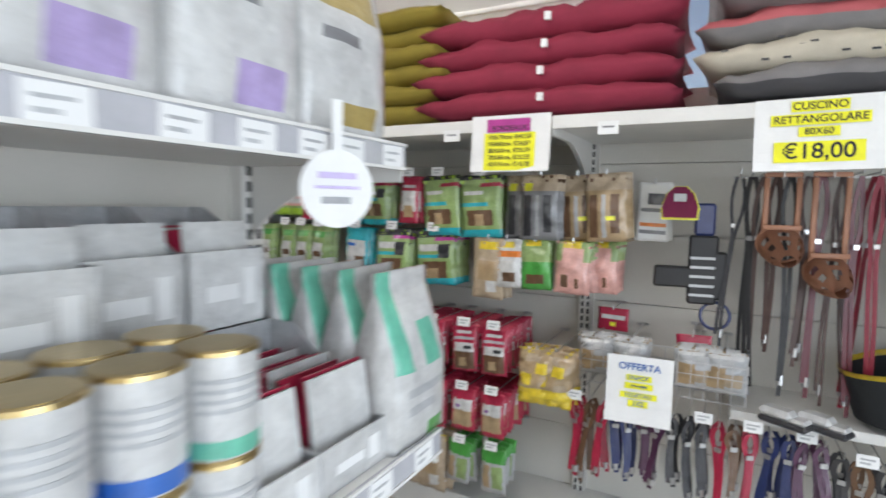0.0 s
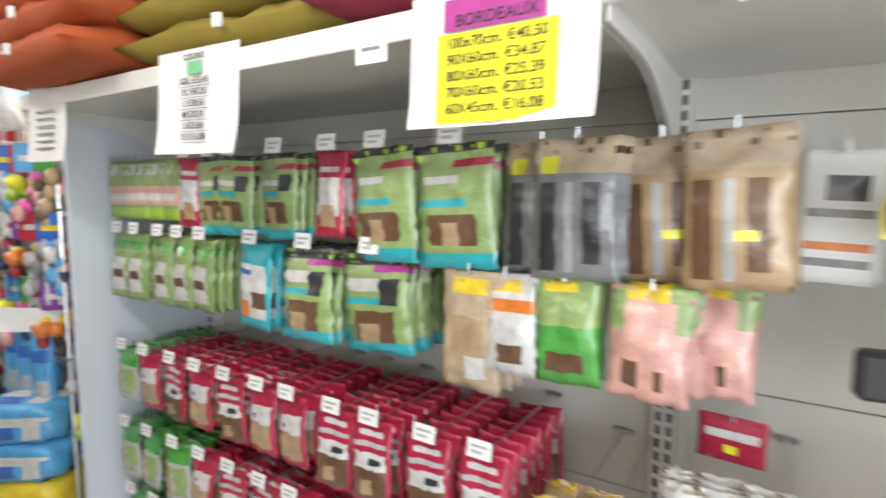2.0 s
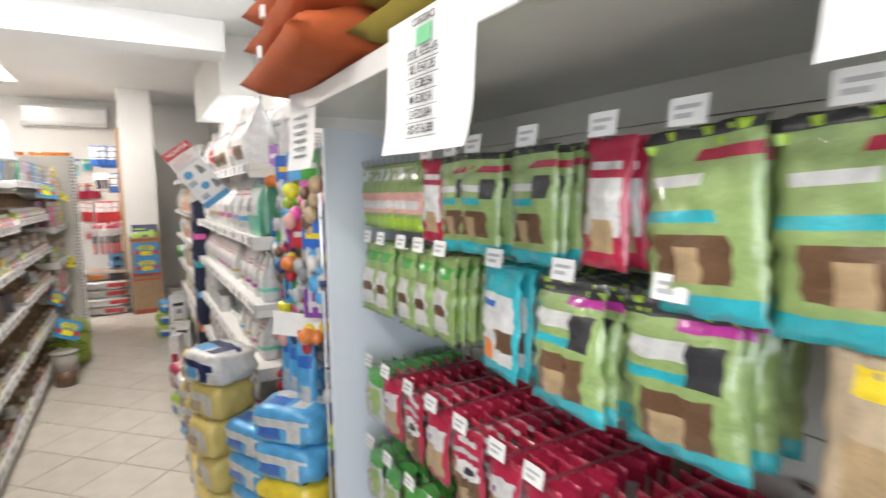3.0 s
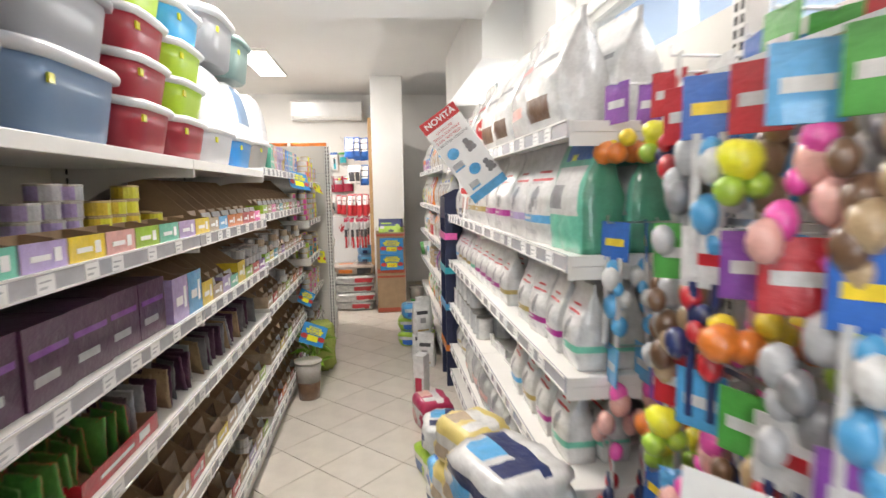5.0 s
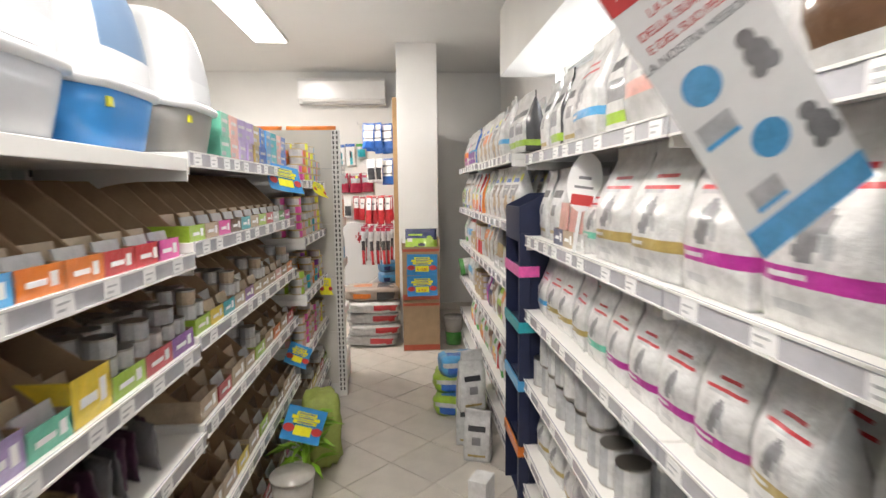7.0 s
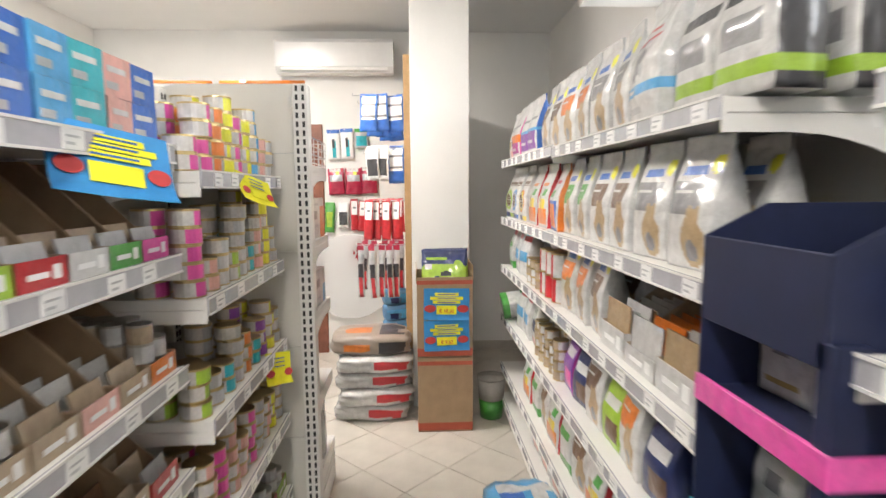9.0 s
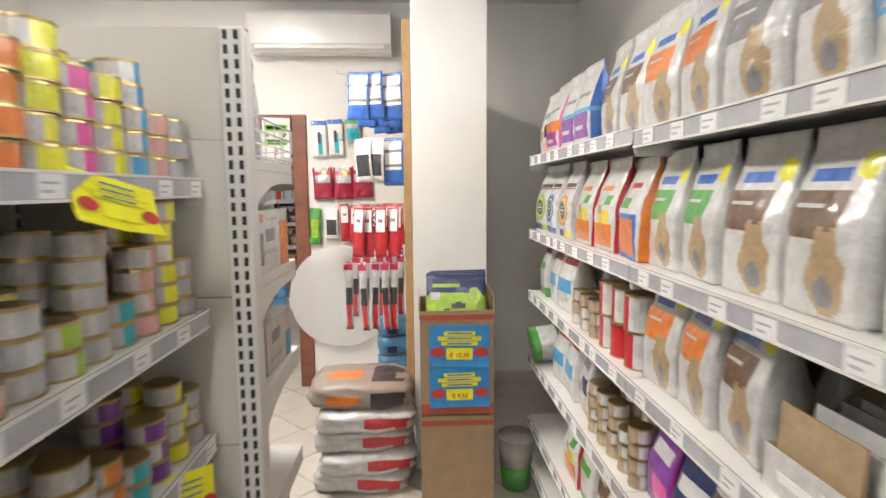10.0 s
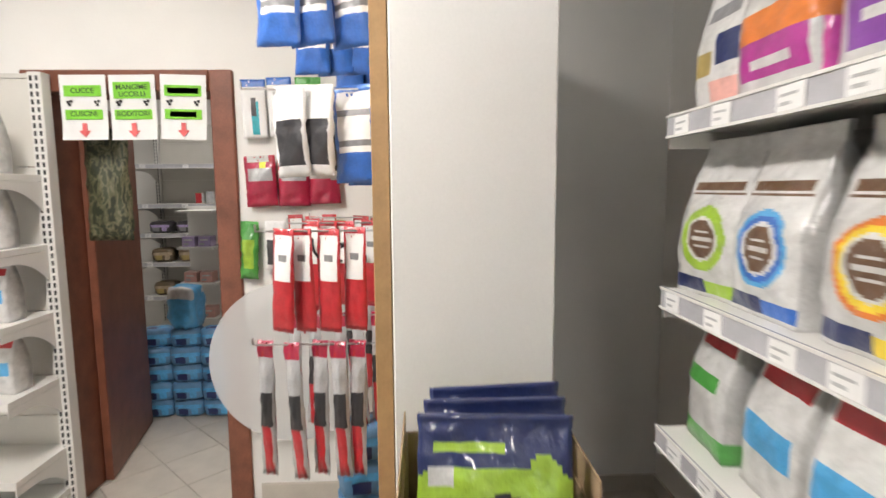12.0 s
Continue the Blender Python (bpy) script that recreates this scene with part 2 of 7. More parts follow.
def upright_mesh(h):
    k = ("u", h)
    if k not in SHELF_CACHE:
        bm = bmesh.new()
        bm_box(bm, -0.03, 0.03, -0.035, 0.03, 0, h, 0, 0.003)
        z = 0.05
        while z < h - 0.03:
            # Slots are raised boxes, the shade of the holes put into their colour.
            for sx in (-0.013, 0.013):
                bm_box(bm, sx - 0.005, sx + 0.005, -0.0375, 0.0325, z, z + 0.022, 1)
            z += 0.035
        SHELF_CACHE[k] = finish(bm, "upright", [STEEL, DARK])
    return SHELF_CACHE[k]


def bay(name, label, m, L, depth, heights, top, tag_step=0.16, rails=True, base=True, seed=1, plain_top=False):
    """A shelving bay. Local x along its face, y into it, z up; the shelf fronts lie at y = 0."""
    rnd = random.Random(seed)
    e = tagged(new(name), label, "shelving", "shelving bays in the shop")
    e.matrix_basis = m
    obj("back_panel", boxes("back_panel", [CREAM], *[(0.0, L, depth + 0.004, depth + 0.02, zz, min(zz + 0.396, top)) for zz in np.arange(0.1, top, 0.4)]), parent=e)
    for x in (0.0, L):
        obj("upright", upright_mesh(top), x, depth - 0.002, 0, parent=e)
    if base:
        obj("plinth", boxes("plinth", [STEEL], (0.0, L, 0.02, depth, 0.0, 0.11), bev=0.003), parent=e)
        obj("shelf", shelf_mesh(L, depth), 0, 0, 0.142, parent=e)
    for z in heights:
        obj("shelf", shelf_mesh(L, depth), 0, 0, z, parent=e)
        obj("bracket", bracket_mesh(depth), 0.004, 0, z - 0.031, parent=e)
        obj("bracket", bracket_mesh(depth), L - 0.008, 0, z - 0.031, parent=e)
    for z in list(heights) + ([0.142] if base else []):
        if rails and not (plain_top and z == max(heights)):
            r = obj("price_rail", rail_mesh(L), 0, 0, z, parent=e)
            x = 0.06 + rnd.random() * 0.06
            while x < L - 0.04:
                obj("price_tag", TAG, x, -0.0065, -0.021 + rnd.uniform(-0.002, 0.002), 0, 0, rnd.uniform(-2, 2), parent=r)
                x += tag_step * rnd.uniform(0.7, 1.35)
    return e


def face_south(x, y):      # face towards -y, local x runs along +x
    return pose(x, y, 0)


def face_north(x, y):      # face towards +y, local x runs along -x
    return pose(x, y, 0, 0, 0, 180)


LY, RY, TY = 0.77, 1.95, 1.90
LZ = [0.47, 0.80, 1.08, 1.36, 1.64]
LB = [(-2.95, LZ), (-4.12, LZ), (-5.28, [0.47, 0.82, 1.10, 1.39, 1.66]), (-6.75, [0.30, 0.62, 0.94, 1.27, 1.60])]
LEN = [1.17, 1.16, 1.46, 0.80]
for k, (x, zs) in enumerate(LB):
    bay("shelving_bay", "white metal shelving bay with price rails, stocked", face_north(x, LY + (0.055 if k == 3 else 0)), LEN[k], 0.47, zs, 1.95, seed=k, plain_top=k < 2)
bay("shelving_bay", "white metal shelving bay with price rails, stocked", face_north(-1.05, LY), 1.9, 0.47, LZ, 1.95, seed=9, rails=False)
RB = [(-8.93, 1.32, [0.36, 0.70, 1.04, 1.36, 1.73]), (-7.61, 1.25, [0.36, 0.70, 1.04, 1.36, 1.72]), (-6.02, 1.30, [0.34, 0.66, 0.99, 1.33, 1.69]), (-4.72, 1.30, [0.34, 0.66, 0.99, 1.33, 1.69])]
for k, (x, L, zs) in enumerate(RB):
    bay("shelving_bay", "white metal wall shelving with price rails, stocked", face_south(x, RY), L, 0.5, zs, 2.02, seed=20 + k)


# ---- kinds of things ----
def rot(p, a):
    c, s = math.cos(a), math.sin(a)
    return (p[0] * c - p[1] * s, p[0] * s + p[1] * c)


def bag_mesh(name, w, d, h, mats, spec=(), pinch=0.9, puff=0.06, rows=20, seed=0, fold=True, cols=12):
    """A filled pack standing on its bottom, sealed flat at the top; front towards -y. spec: (u0, u1, v0, v1, slot) printed on the front; slot 1 is the sides; from 100 up it is an oval (u, v, half width, half height, 100 + slot)."""
    rnd = random.Random(seed)
    bm = bmesh.new()
    ring = []
    for i in range(cols + 1):
        ring.append((i / cols, 0.0, "f"))
    ring += [(1.0, 0.5, "s")]
    ring += [(1.0 - i / 3, 1.0, "b") for i in range(4)]
    ring += [(0.0, 0.5, "s")]
    grid = []
    for j in range(rows + 1):
        v = j / rows
        t = max(0.0, (v - 0.45) / (pinch - 0.45)) if v > 0.45 else 0
        dep = d * (1 - 0.93 * min(1, t) ** 1.25)
        bulge = 1 + puff * math.sin(math.pi * min(1, v / pinch))
        wid = w * (0.97 + 0.03 * math.cos(v * 6)) * (1.0 if v < pinch else 1.02)
        row = []
        for u, q, side in ring:
            x = (u - 0.5) * wid * bulge
            corner = 1 - abs(2 * u - 1) ** 4 if side != "s" else 0
            y = (q - 0.5) * dep * (1 + (0.25 * puff / 0.06) * corner * min(1, v * 5) * (1 - min(1, t)))
            if side == "s":
                x *= 1 + 0.03 - 0.12 * min(1, t)
            k = 0.012 * min(w, h) * 6
            q3 = Vector((x * 16 + seed * 3.7, y * 16 + (5 if side == "b" else 0), v * h * 16))
            crease = noise.noise(q3) + 0.55 * noise.noise(q3 * 2.7)
            x += crease * k * 0.10
            y += crease * k * (0.34 if v < pinch else 0.16) * (1 if side != "s" else 0.3)
            row.append(bm.verts.new((x, y, v * h)))
        grid.append(row)
    n = len(ring)
    for j in range(rows):
        v = (j + 0.5) / rows
        for i in range(n):
            f = bm.faces.new((grid[j][i], grid[j][(i + 1) % n], grid[j + 1][(i + 1) % n], grid[j + 1][i]))
            f.smooth = True
            if i < cols:
                u = (i + 0.5) / cols
                for u0, u1, v0, v1, s in spec:
                    if s >= 100:
                        if ((u - u0) / v0) ** 2 + ((v - u1) / v1) ** 2 <= 1:
                            f.material_index = s - 100
                    elif u0 <= u <= u1 and v0 <= v <= v1:
                        f.material_index = s
            else:
                f.material_index = 1
                for u0, u1, v0, v1, s in spec:
                    if s < 100 and u0 <= 0 and u1 >= 1 and v0 <= v <= v1:
                        f.material_index = s
    bm.faces.new(grid[0])
    bm.faces.new(grid[-1])
    return finish(bm, name, mats)


def can_mesh(name, r, h, base, patch=None, metal=None, n=1, seg=18, band=False):
    """A tin, or a stack of n of them sold as one, with rims and a printed label."""
    bm = bmesh.new()
    metal = metal or TIN
    a = h / n
    for k in range(n):
        z = k * a
        bm_cyl(bm, 0, 0, z, z + 0.004, r, seg=seg, mi=1)
        bm_cyl(bm, 0, 0, z + 0.004, z + a - 0.005, r * 0.965, seg=seg, mi=0)
        bm_cyl(bm, 0, 0, z + a - 0.005, z + a, r, r * 0.985, seg=seg, mi=1)
        bm_cyl(bm, 0, 0, z + a - 0.001, z + a + 0.0006, r * 0.86, seg=seg, mi=1)
    if band:
        bm_cyl(bm, 0, 0, 0.006, 0.026, r * 0.972, seg=seg, mi=2)
        for k in range(4):
            bm_cyl(bm, 0.0, -0.001, h * (0.45 + k * 0.09), h * (0.49 + k * 0.09), r * 0.968, seg=seg, mi=3)
    if patch and not band:
        for f in bm.faces:
            c, nrm = f.calc_center_median(), f.normal
            if f.material_index == 0 and abs(nrm.z) < 0.3 and nrm.y < 0.1 and abs(c.x) < r * 0.5:
                f.material_index = 2
    return finish(bm, name, [base, metal, patch or base, LGREY])


def slab(bm, pts, x0, x1, mi=0):
    """A flat sheet, outline pts in (y, z), between x0 and x1."""
    a = [bm.verts.new((x0, y, z)) for y, z in pts]
    b = [bm.verts.new((x1, y, z)) for y, z in pts]
    fs = [bm.faces.new(a), bm.faces.new(b[::-1])]
    n = len(pts)
    for i in range(n):
        fs.append(bm.faces.new((a[i], a[(i + 1) % n], b[(i + 1) % n], b[i])))
    for f in fs:
        f.material_index = mi


def tray_mesh(name, w, d, h, lip, outer, content=None, n=0, ch=0.0, cmat=None, ccol=None, inside=None):
    """A cardboard shelf tray with a low front and a tall back; n flat packs may stand in it."""
    inside = inside or CARD
    bm = bmesh.new()
    t = 0.003
    prof = [(0, 0), (0, lip), (d * 0.18, lip), (d * 0.5, lip + (h - lip) * 0.55), (d * 0.78, h), (d, h), (d, 0)]
    slab(bm, prof, -w / 2, -w / 2 + t, 1)
    slab(bm, prof, w / 2 - t, w / 2, 1)
    bm_box(bm, -w / 2, w / 2, 0, 0.003, 0, lip, 0)
    bm_box(bm, -w / 2 + t, w / 2 - t, d - t, d, 0, h, 1)
    bm_box(bm, -w / 2 + t, w / 2 - t, 0.003, d - t, 0, 0.003, 1)
    for sx in (-1, 1):
        x = sx * (w / 2 + 0.0012)
        bm_box(bm, x - 0.0006, x + 0.0006, 0.0, d * 0.6, 0.0, lip, 0)
    bm_box(bm, -w * 0.3, w * 0.12, -0.001, 0, lip * 0.35, lip * 0.55, 4)
    bm_box(bm, w * 0.2, w * 0.36, -0.001, 0, lip * 0.25, lip * 0.75, 4)
    rnd = random.Random(len(name) * 7 + n)
    if content == "pouch":
        for i in range(n):
            y = 0.012 + i * (d - 0.04) / max(1, n)
            hh = ch * rnd.uniform(0.93, 1.05)
            lean = rnd.uniform(0.0, 0.02)
            slab(bm, [(y, 0.004), (y + 0.007, 0.004), (y + 0.009 + lean, hh), (y + lean + 0.005, hh)], -w / 2 + 0.008 + rnd.uniform(0, 0.006), w / 2 - 0.008 - rnd.uniform(0, 0.006), 2 if i % 3 else 3)
    elif content == "can":
        r = min(w * 0.235, 0.042)
        for i in range(max(1, int((d - 0.02) / (2 * r)))):
            for sx in (-1, 1):
                for k in range(n):
                    cx, cy, cz = sx * r * 1.02, r + 0.008 + i * 2 * r, 0.004 + k * ch
                    if i == 0 and k == n - 1 and sx == 1:
                        continue
                    bm_cyl(bm, cx, cy, cz, cz + ch - 0.003, r * 0.96, seg=12, mi=2 if (k + i) % 2 else 3)
                    bm_cyl(bm, cx, cy, cz + ch - 0.006, cz + ch - 0.001, r, seg=12, mi=5)
    return finish(bm, name, [outer, inside, cmat or WHITE, ccol or LGREY, PAPER, TIN])


def hang_mesh(name, w, h, mats, spec=(), d=0.022, seed=0, jag=False):
    """A flat pouch that hangs from a hook through its header, front towards -y, hook hole at z = 0."""
    rnd = random.Random(seed)
    bm = bmesh.new()
    cols, rows = 10, 16
    fr, bk = [], []
    for j in range(rows + 1):
        v = j / rows
        a, b = [], []
        for i in range(cols + 1):
            u = i / cols
            th = d / 2 * (max(0, math.sin(math.pi * min(1, v / 0.86))) ** 0.6) * (max(0, 1 - abs(2 * u - 1) ** 3)) + 0.0008
            cr = rnd.uniform(-1, 1) * d * 0.16 + d * 0.25 * math.sin(u * 5 + seed) * math.sin(v * 6 + seed * 2) * v * (1 - v) * 2
            x, z = (u - 0.5) * w * (1 - 0.03 * math.sin(math.pi * v)), (v - 1) * h + 0.015
            a.append(bm.verts.new((x, -th + cr, z)))
            b.append(bm.verts.new((x, th + cr, z)))
        fr.append(a)
        bk.append(b)
    for j in range(rows):
        v = (j + 0.5) / rows
        for i in range(cols):
            u = (i + 0.5) / cols
            f = bm.faces.new((fr[j][i], fr[j][i + 1], fr[j + 1][i + 1], fr[j + 1][i]))
            g = bm.faces.new((bk[j][i + 1], bk[j][i], bk[j + 1][i], bk[j + 1][i + 1]))
            g.material_index = 1 if len(mats) > 1 else 0
            f.smooth = g.smooth = True
            for u0, u1, v0, v1, s in spec:
                if u0 <= u <= u1 and v0 <= v <= v1:
                    f.material_index = s
        for i in (0, cols):
            bm.faces.new((fr[j][i], bk[j][i], bk[j + 1][i], fr[j + 1][i]))
    for j in (0, rows):
        for i in range(cols):
            bm.faces.new((fr[j][i], fr[j][i + 1], bk[j][i + 1], bk[j][i]))
    return finish(bm, name, mats)


def cushion_mesh(name, w, d, h, m1, m2=None, seed=0, spots=None):
    """A stuffed rectangular cushion with puckered piped edges, lying flat."""
    bm = bmesh.new()
    nx, ny = 26, 14
    off = seed * 7.3
    top, bot = [], []
    for j in range(ny + 1):
        a, b = [], []
        for i in range(nx + 1):
            u, v = 2 * i / nx - 1, 2 * j / ny - 1
            e = max(0, (1 - abs(u) ** 3.2)) * max(0, (1 - abs(v) ** 3.2))
            t = h / 2 * e ** 0.33
            px, py = u * w / 2 * (1 - 0.035 * (1 - v * v)), v * d / 2 * (1 - 0.04 * (1 - u * u))
            n = noise.noise(Vector((px * 9 + off, py * 9, 0))) + 0.6 * noise.noise(Vector((px * 22 + off, py * 14, 3)))
            sag = -0.03 * h * abs(u)
            a.append(bm.verts.new((px, py, h / 2 + t + n * h * 0.26 * (0.3 + e) + sag)))
            b.append(bm.verts.new((px, py, h / 2 - t * 0.9 + n * h * 0.06 + sag)) if 0 < i < nx and 0 < j < ny else a[-1])
        top.append(a)
        bot.append(b)
    for j in range(ny):
        for i in range(nx):
            f = bm.faces.new((top[j][i], top[j][i + 1], top[j + 1][i + 1], top[j + 1][i]))
            f.smooth = True
            q = [bot[j][i], bot[j + 1][i], bot[j + 1][i + 1], bot[j][i + 1]]
            try:
                g = bm.faces.new(q)
                g.material_index = 1
                g.smooth = True
            except ValueError:
                pass
    bm_box(bm, w * 0.02, w * 0.02 + 0.022, -d / 2 - 0.006, -d / 2 + 0.004, h * 0.42, h * 0.42 + 0.028, 2)
    if spots:
        rnd = random.Random(seed)
        for i in range(26):
            px, pz = rnd.uniform(-0.46, 0.46) * w, rnd.uniform(0.25, 0.85) * h
            bm_box(bm, px, px + 0.02, -d / 2 * 0.93, -d / 2 * 0.93 + 0.004, pz, pz + 0.006, 3)
    return finish(bm, name, [m1, m2 or m1, PAPER, BLACK])


def tub_parts(w, d, h, body, rim, e, wave=True):
    """A flared plastic tub with a wide rolled rim, as parts of the Empty e."""
    def loft(levels, mi_list, name, mats):
        bm = bmesh.new()
        prev = None
        n = 32
        for (sx, sy, z, mi) in levels:
            cur = []
            for k in range(n):
                a = 2 * math.pi * k / n
                c, s = math.cos(a), math.sin(a)
                f = (abs(c) ** 5 + abs(s) ** 5) ** (-1 / 5)
                zz = z + (0.018 * max(0, math.cos(a * 2)) - 0.008 if wave and z > h * 0.8 else 0)
                cur.append(bm.verts.new((c * f * sx / 2, s * f * sy / 2, zz)))
            if prev:
                for k in range(n):
                    f = bm.faces.new((prev[k], prev[(k + 1) % n], cur[(k + 1) % n], cur[k]))
                    f.smooth = True
            else:
                bm.faces.new(cur)
            prev = cur
        return finish(bm, name, mats)
    b = loft([(w * 0.8, d * 0.8, 0, 0), (w * 0.86, d * 0.86, 0.012, 0), (w * 0.93, d * 0.93, h * 0.55, 0), (w * 0.97, d * 0.97, h * 0.9, 0), (w * 0.93, d * 0.93, h * 0.9, 0), (w * 0.8, d * 0.8, 0.03, 0)], None, "body", [body])
    r = loft([(w * 0.96, d * 0.96, h * 0.84, 0), (w * 1.03, d * 1.03, h * 0.86, 0), (w * 1.05, d * 1.05, h * 0.93, 0), (w * 1.0, d * 1.0, h, 0), (w * 0.9, d * 0.9, h * 0.97, 0)], None, "rim", [rim])
    obj("body", b, parent=e)
    obj("rim", r, parent=e)
    obj("price_sticker", boxes("price_sticker", [NEON], (-w * 0.3, -w * 0.3 + 0.022, -d * 0.478, -d * 0.462, h * 0.56, h * 0.56 + 0.022)), parent=e)


def plastic(name, c, rough=0.35):
    return mat(name, c, rough, vary=0.06, grain=6, bump=0.05, coat=0.2)


def put(name, me, x, y, z, rz=0, label="", category="", group="", rx=0, ry=0):
    return tagged(obj(name, me, x, y, z, rz, rx, ry), label, category, group)


RND = random.Random(5)


def row(face, kind, me, label, cat, a, b, z, w, deep=1, dstep=0.1, inset=0.02, gap=0.006, group="", jx=0.004, jr=5, tiers=1, th=0.0, d=0.1):
    """Fills a shelf from a to b (world x) with copies of me. face 'L': fronts look +y from LY; 'R': -y from RY."""
    n = max(1, int((abs(b - a) + gap) / (w + gap)))
    step = abs(b - a) / n
    for i in range(n):
        x = min(a, b) + (i + 0.5) * step
        for k in range(deep):
            for t in range(tiers):
                if tiers > 1 and t == tiers - 1 and RND.random() < 0.25:
                    continue
                jj = RND.uniform(-1, 1)
                yo = inset + d / 2 + k * dstep + RND.uniform(0, 0.008)
                if face == "L":
                    put(kind, me, x + jj * jx, LY - yo, z + t * th + 0.0005, 180 + RND.uniform(-jr, jr), label, cat, group)
                else:
                    put(kind, me, x + jj * jx, RY + yo, z + t * th + 0.0005, RND.uniform(-jr, jr), label, cat, group)


def trays(face, x, z, inset, d, *items):
    """Trays side by side from x onwards (to -x on the left, to +x on the right). items: (mesh, width, label)."""
    sg = -1 if face == "L" else 1
    for me, w, label in items:
        if me:
            put("display_tray", me, x + sg * w / 2, (LY - inset) if face == "L" else (RY + inset), z + 0.0005, 180 if face == "L" else 0, label, "display tray", "trays on the shelves")
        x += sg * (w + 0.004)
    return x


def text(s, size, x, y, z, parent, mat_, align="CENTER", name="lettering", bold=0.0):
    c = bpy.data.curves.new(name, "FONT")
    c.body, c.size, c.align_x, c.align_y, c.extrude, c.offset = s, size, align, "CENTER", 0.0002, bold
    c.materials.append(mat_)
    o = new(name, c)
    o.matrix_basis = pose(x, y, z, 90, 0, 0)
    o.parent = parent
    return o


INK = mat("black_ink", (0.02, 0.02, 0.022), 0.6, bump=0)
INKBLUE = mat("blue_ink", (0.02, 0.12, 0.42), 0.6, bump=0)
INKRED = mat("red_ink", (0.55, 0.05, 0.05), 0.6, bump=0)
HI = mat("fluorescent_highlight", (0.85, 0.82, 0.03), 0.7, bump=0.02)
HIG = mat("green_highlight", (0.22, 0.62, 0.05), 0.7, bump=0.02)
HIM = mat("magenta_highlight", (0.45, 0.05, 0.28), 0.7, bump=0.02)
HIGR = mat("soft_green_highlight", (0.18, 0.55, 0.28), 0.7, bump=0.02)
SHEETBLUE = mat("blue_flyer_print", (0.03, 0.27, 0.62), 0.5, bump=0.02)


def sign(label, m, w, h, rows_=(), bars=(), curl=0.012, name="price_sign", sheet=None):
    """A paper sheet hung by its top edge, centre at m, front towards -y. rows_: (text, size, z, ink); bars: (x0, x1, z0, z1, material)."""
    e = tagged(new(name), label, "sign", "paper signs in the shop")
    e.matrix_basis = m
    bm = bmesh.new()
    n, k = 6, 8
    g = []
    for j in range(k + 1):
        v = j / k
        g.append([bm.verts.new(((i / n - 0.5) * w, -curl * max(0, 0.35 - v) ** 2 * 6 * (0.4 + abs(2 * i / n - 1)) * (1 if i > n / 2 else 0.6) + 0.001, (v - 0.5) * h)) for i in range(n + 1)])
    for j in range(k):
        for i in range(n):
            bm.faces.new((g[j][i], g[j][i + 1], g[j + 1][i + 1], g[j + 1][i]))
    back = [[bm.verts.new(v.co + Vector((0, 0.0016, 0))) for v in r] for r in g]
    for j in range(k):
        for i in range(n):
            bm.faces.new((back[j][i + 1], back[j][i], back[j + 1][i], back[j + 1][i + 1]))
        for i in (0, n):
            bm.faces.new((g[j][i], back[j][i], back[j + 1][i], g[j + 1][i]))
    for j in (0, k):
        for i in range(n):
            bm.faces.new((g[j][i], g[j][i + 1], back[j][i + 1], back[j][i]))
    obj("sheet", finish(bm, "sheet", [sheet or PAPER]), parent=e)
    for x0, x1, z0, z1, mm in bars:
        obj("highlight", boxes("highlight", [mm], (x0, x1, -0.0042, -0.0034, z0, z1)), parent=e)
    for s, size, z, ink in rows_:
        text(s, size, 0, -0.0050, z, e, ink, bold=size * 0.012)
    return e


# ---- large shelving ends and hanging walls ----
ENDZ = [0.22, 0.60, 0.99, 1.32, 1.66]
end = bay("end_shelving", "white metal end shelving with curved brackets", pose(-8.17, 0.915, 0, 0, 0, -90), 0.95, 0.58, ENDZ, 1.97, rails=False, base=True, seed=40)
first_end = bay("end_shelving", "white metal end shelving stocked with packs and tins", pose(-0.54, -1.25, 0, 0, 0, 90), 2.1, 0.43, [0.40, 0.74, 1.605], 2.05, tag_step=0.1, seed=41)
obj("shelf", shelf_mesh(2.1, 0.515), 0, -0.085, 1.085, parent=first_end)
deep_rail = obj("price_rail", rail_mesh(2.1), 0, -0.085, 1.085, parent=first_end)
for i in range(16):
    obj("price_tag", TAG, 0.08 + i * 0.13, -0.0065, -0.021, 0, 0, (i * 7) % 5 - 2, parent=deep_rail)
for bx in (0.004, 2.092):
    obj("bracket", bracket_mesh(0.515), bx, -0.085, 1.054, parent=first_end)
HB = [(-2.44, 1.86), (-0.58, 2.0)]
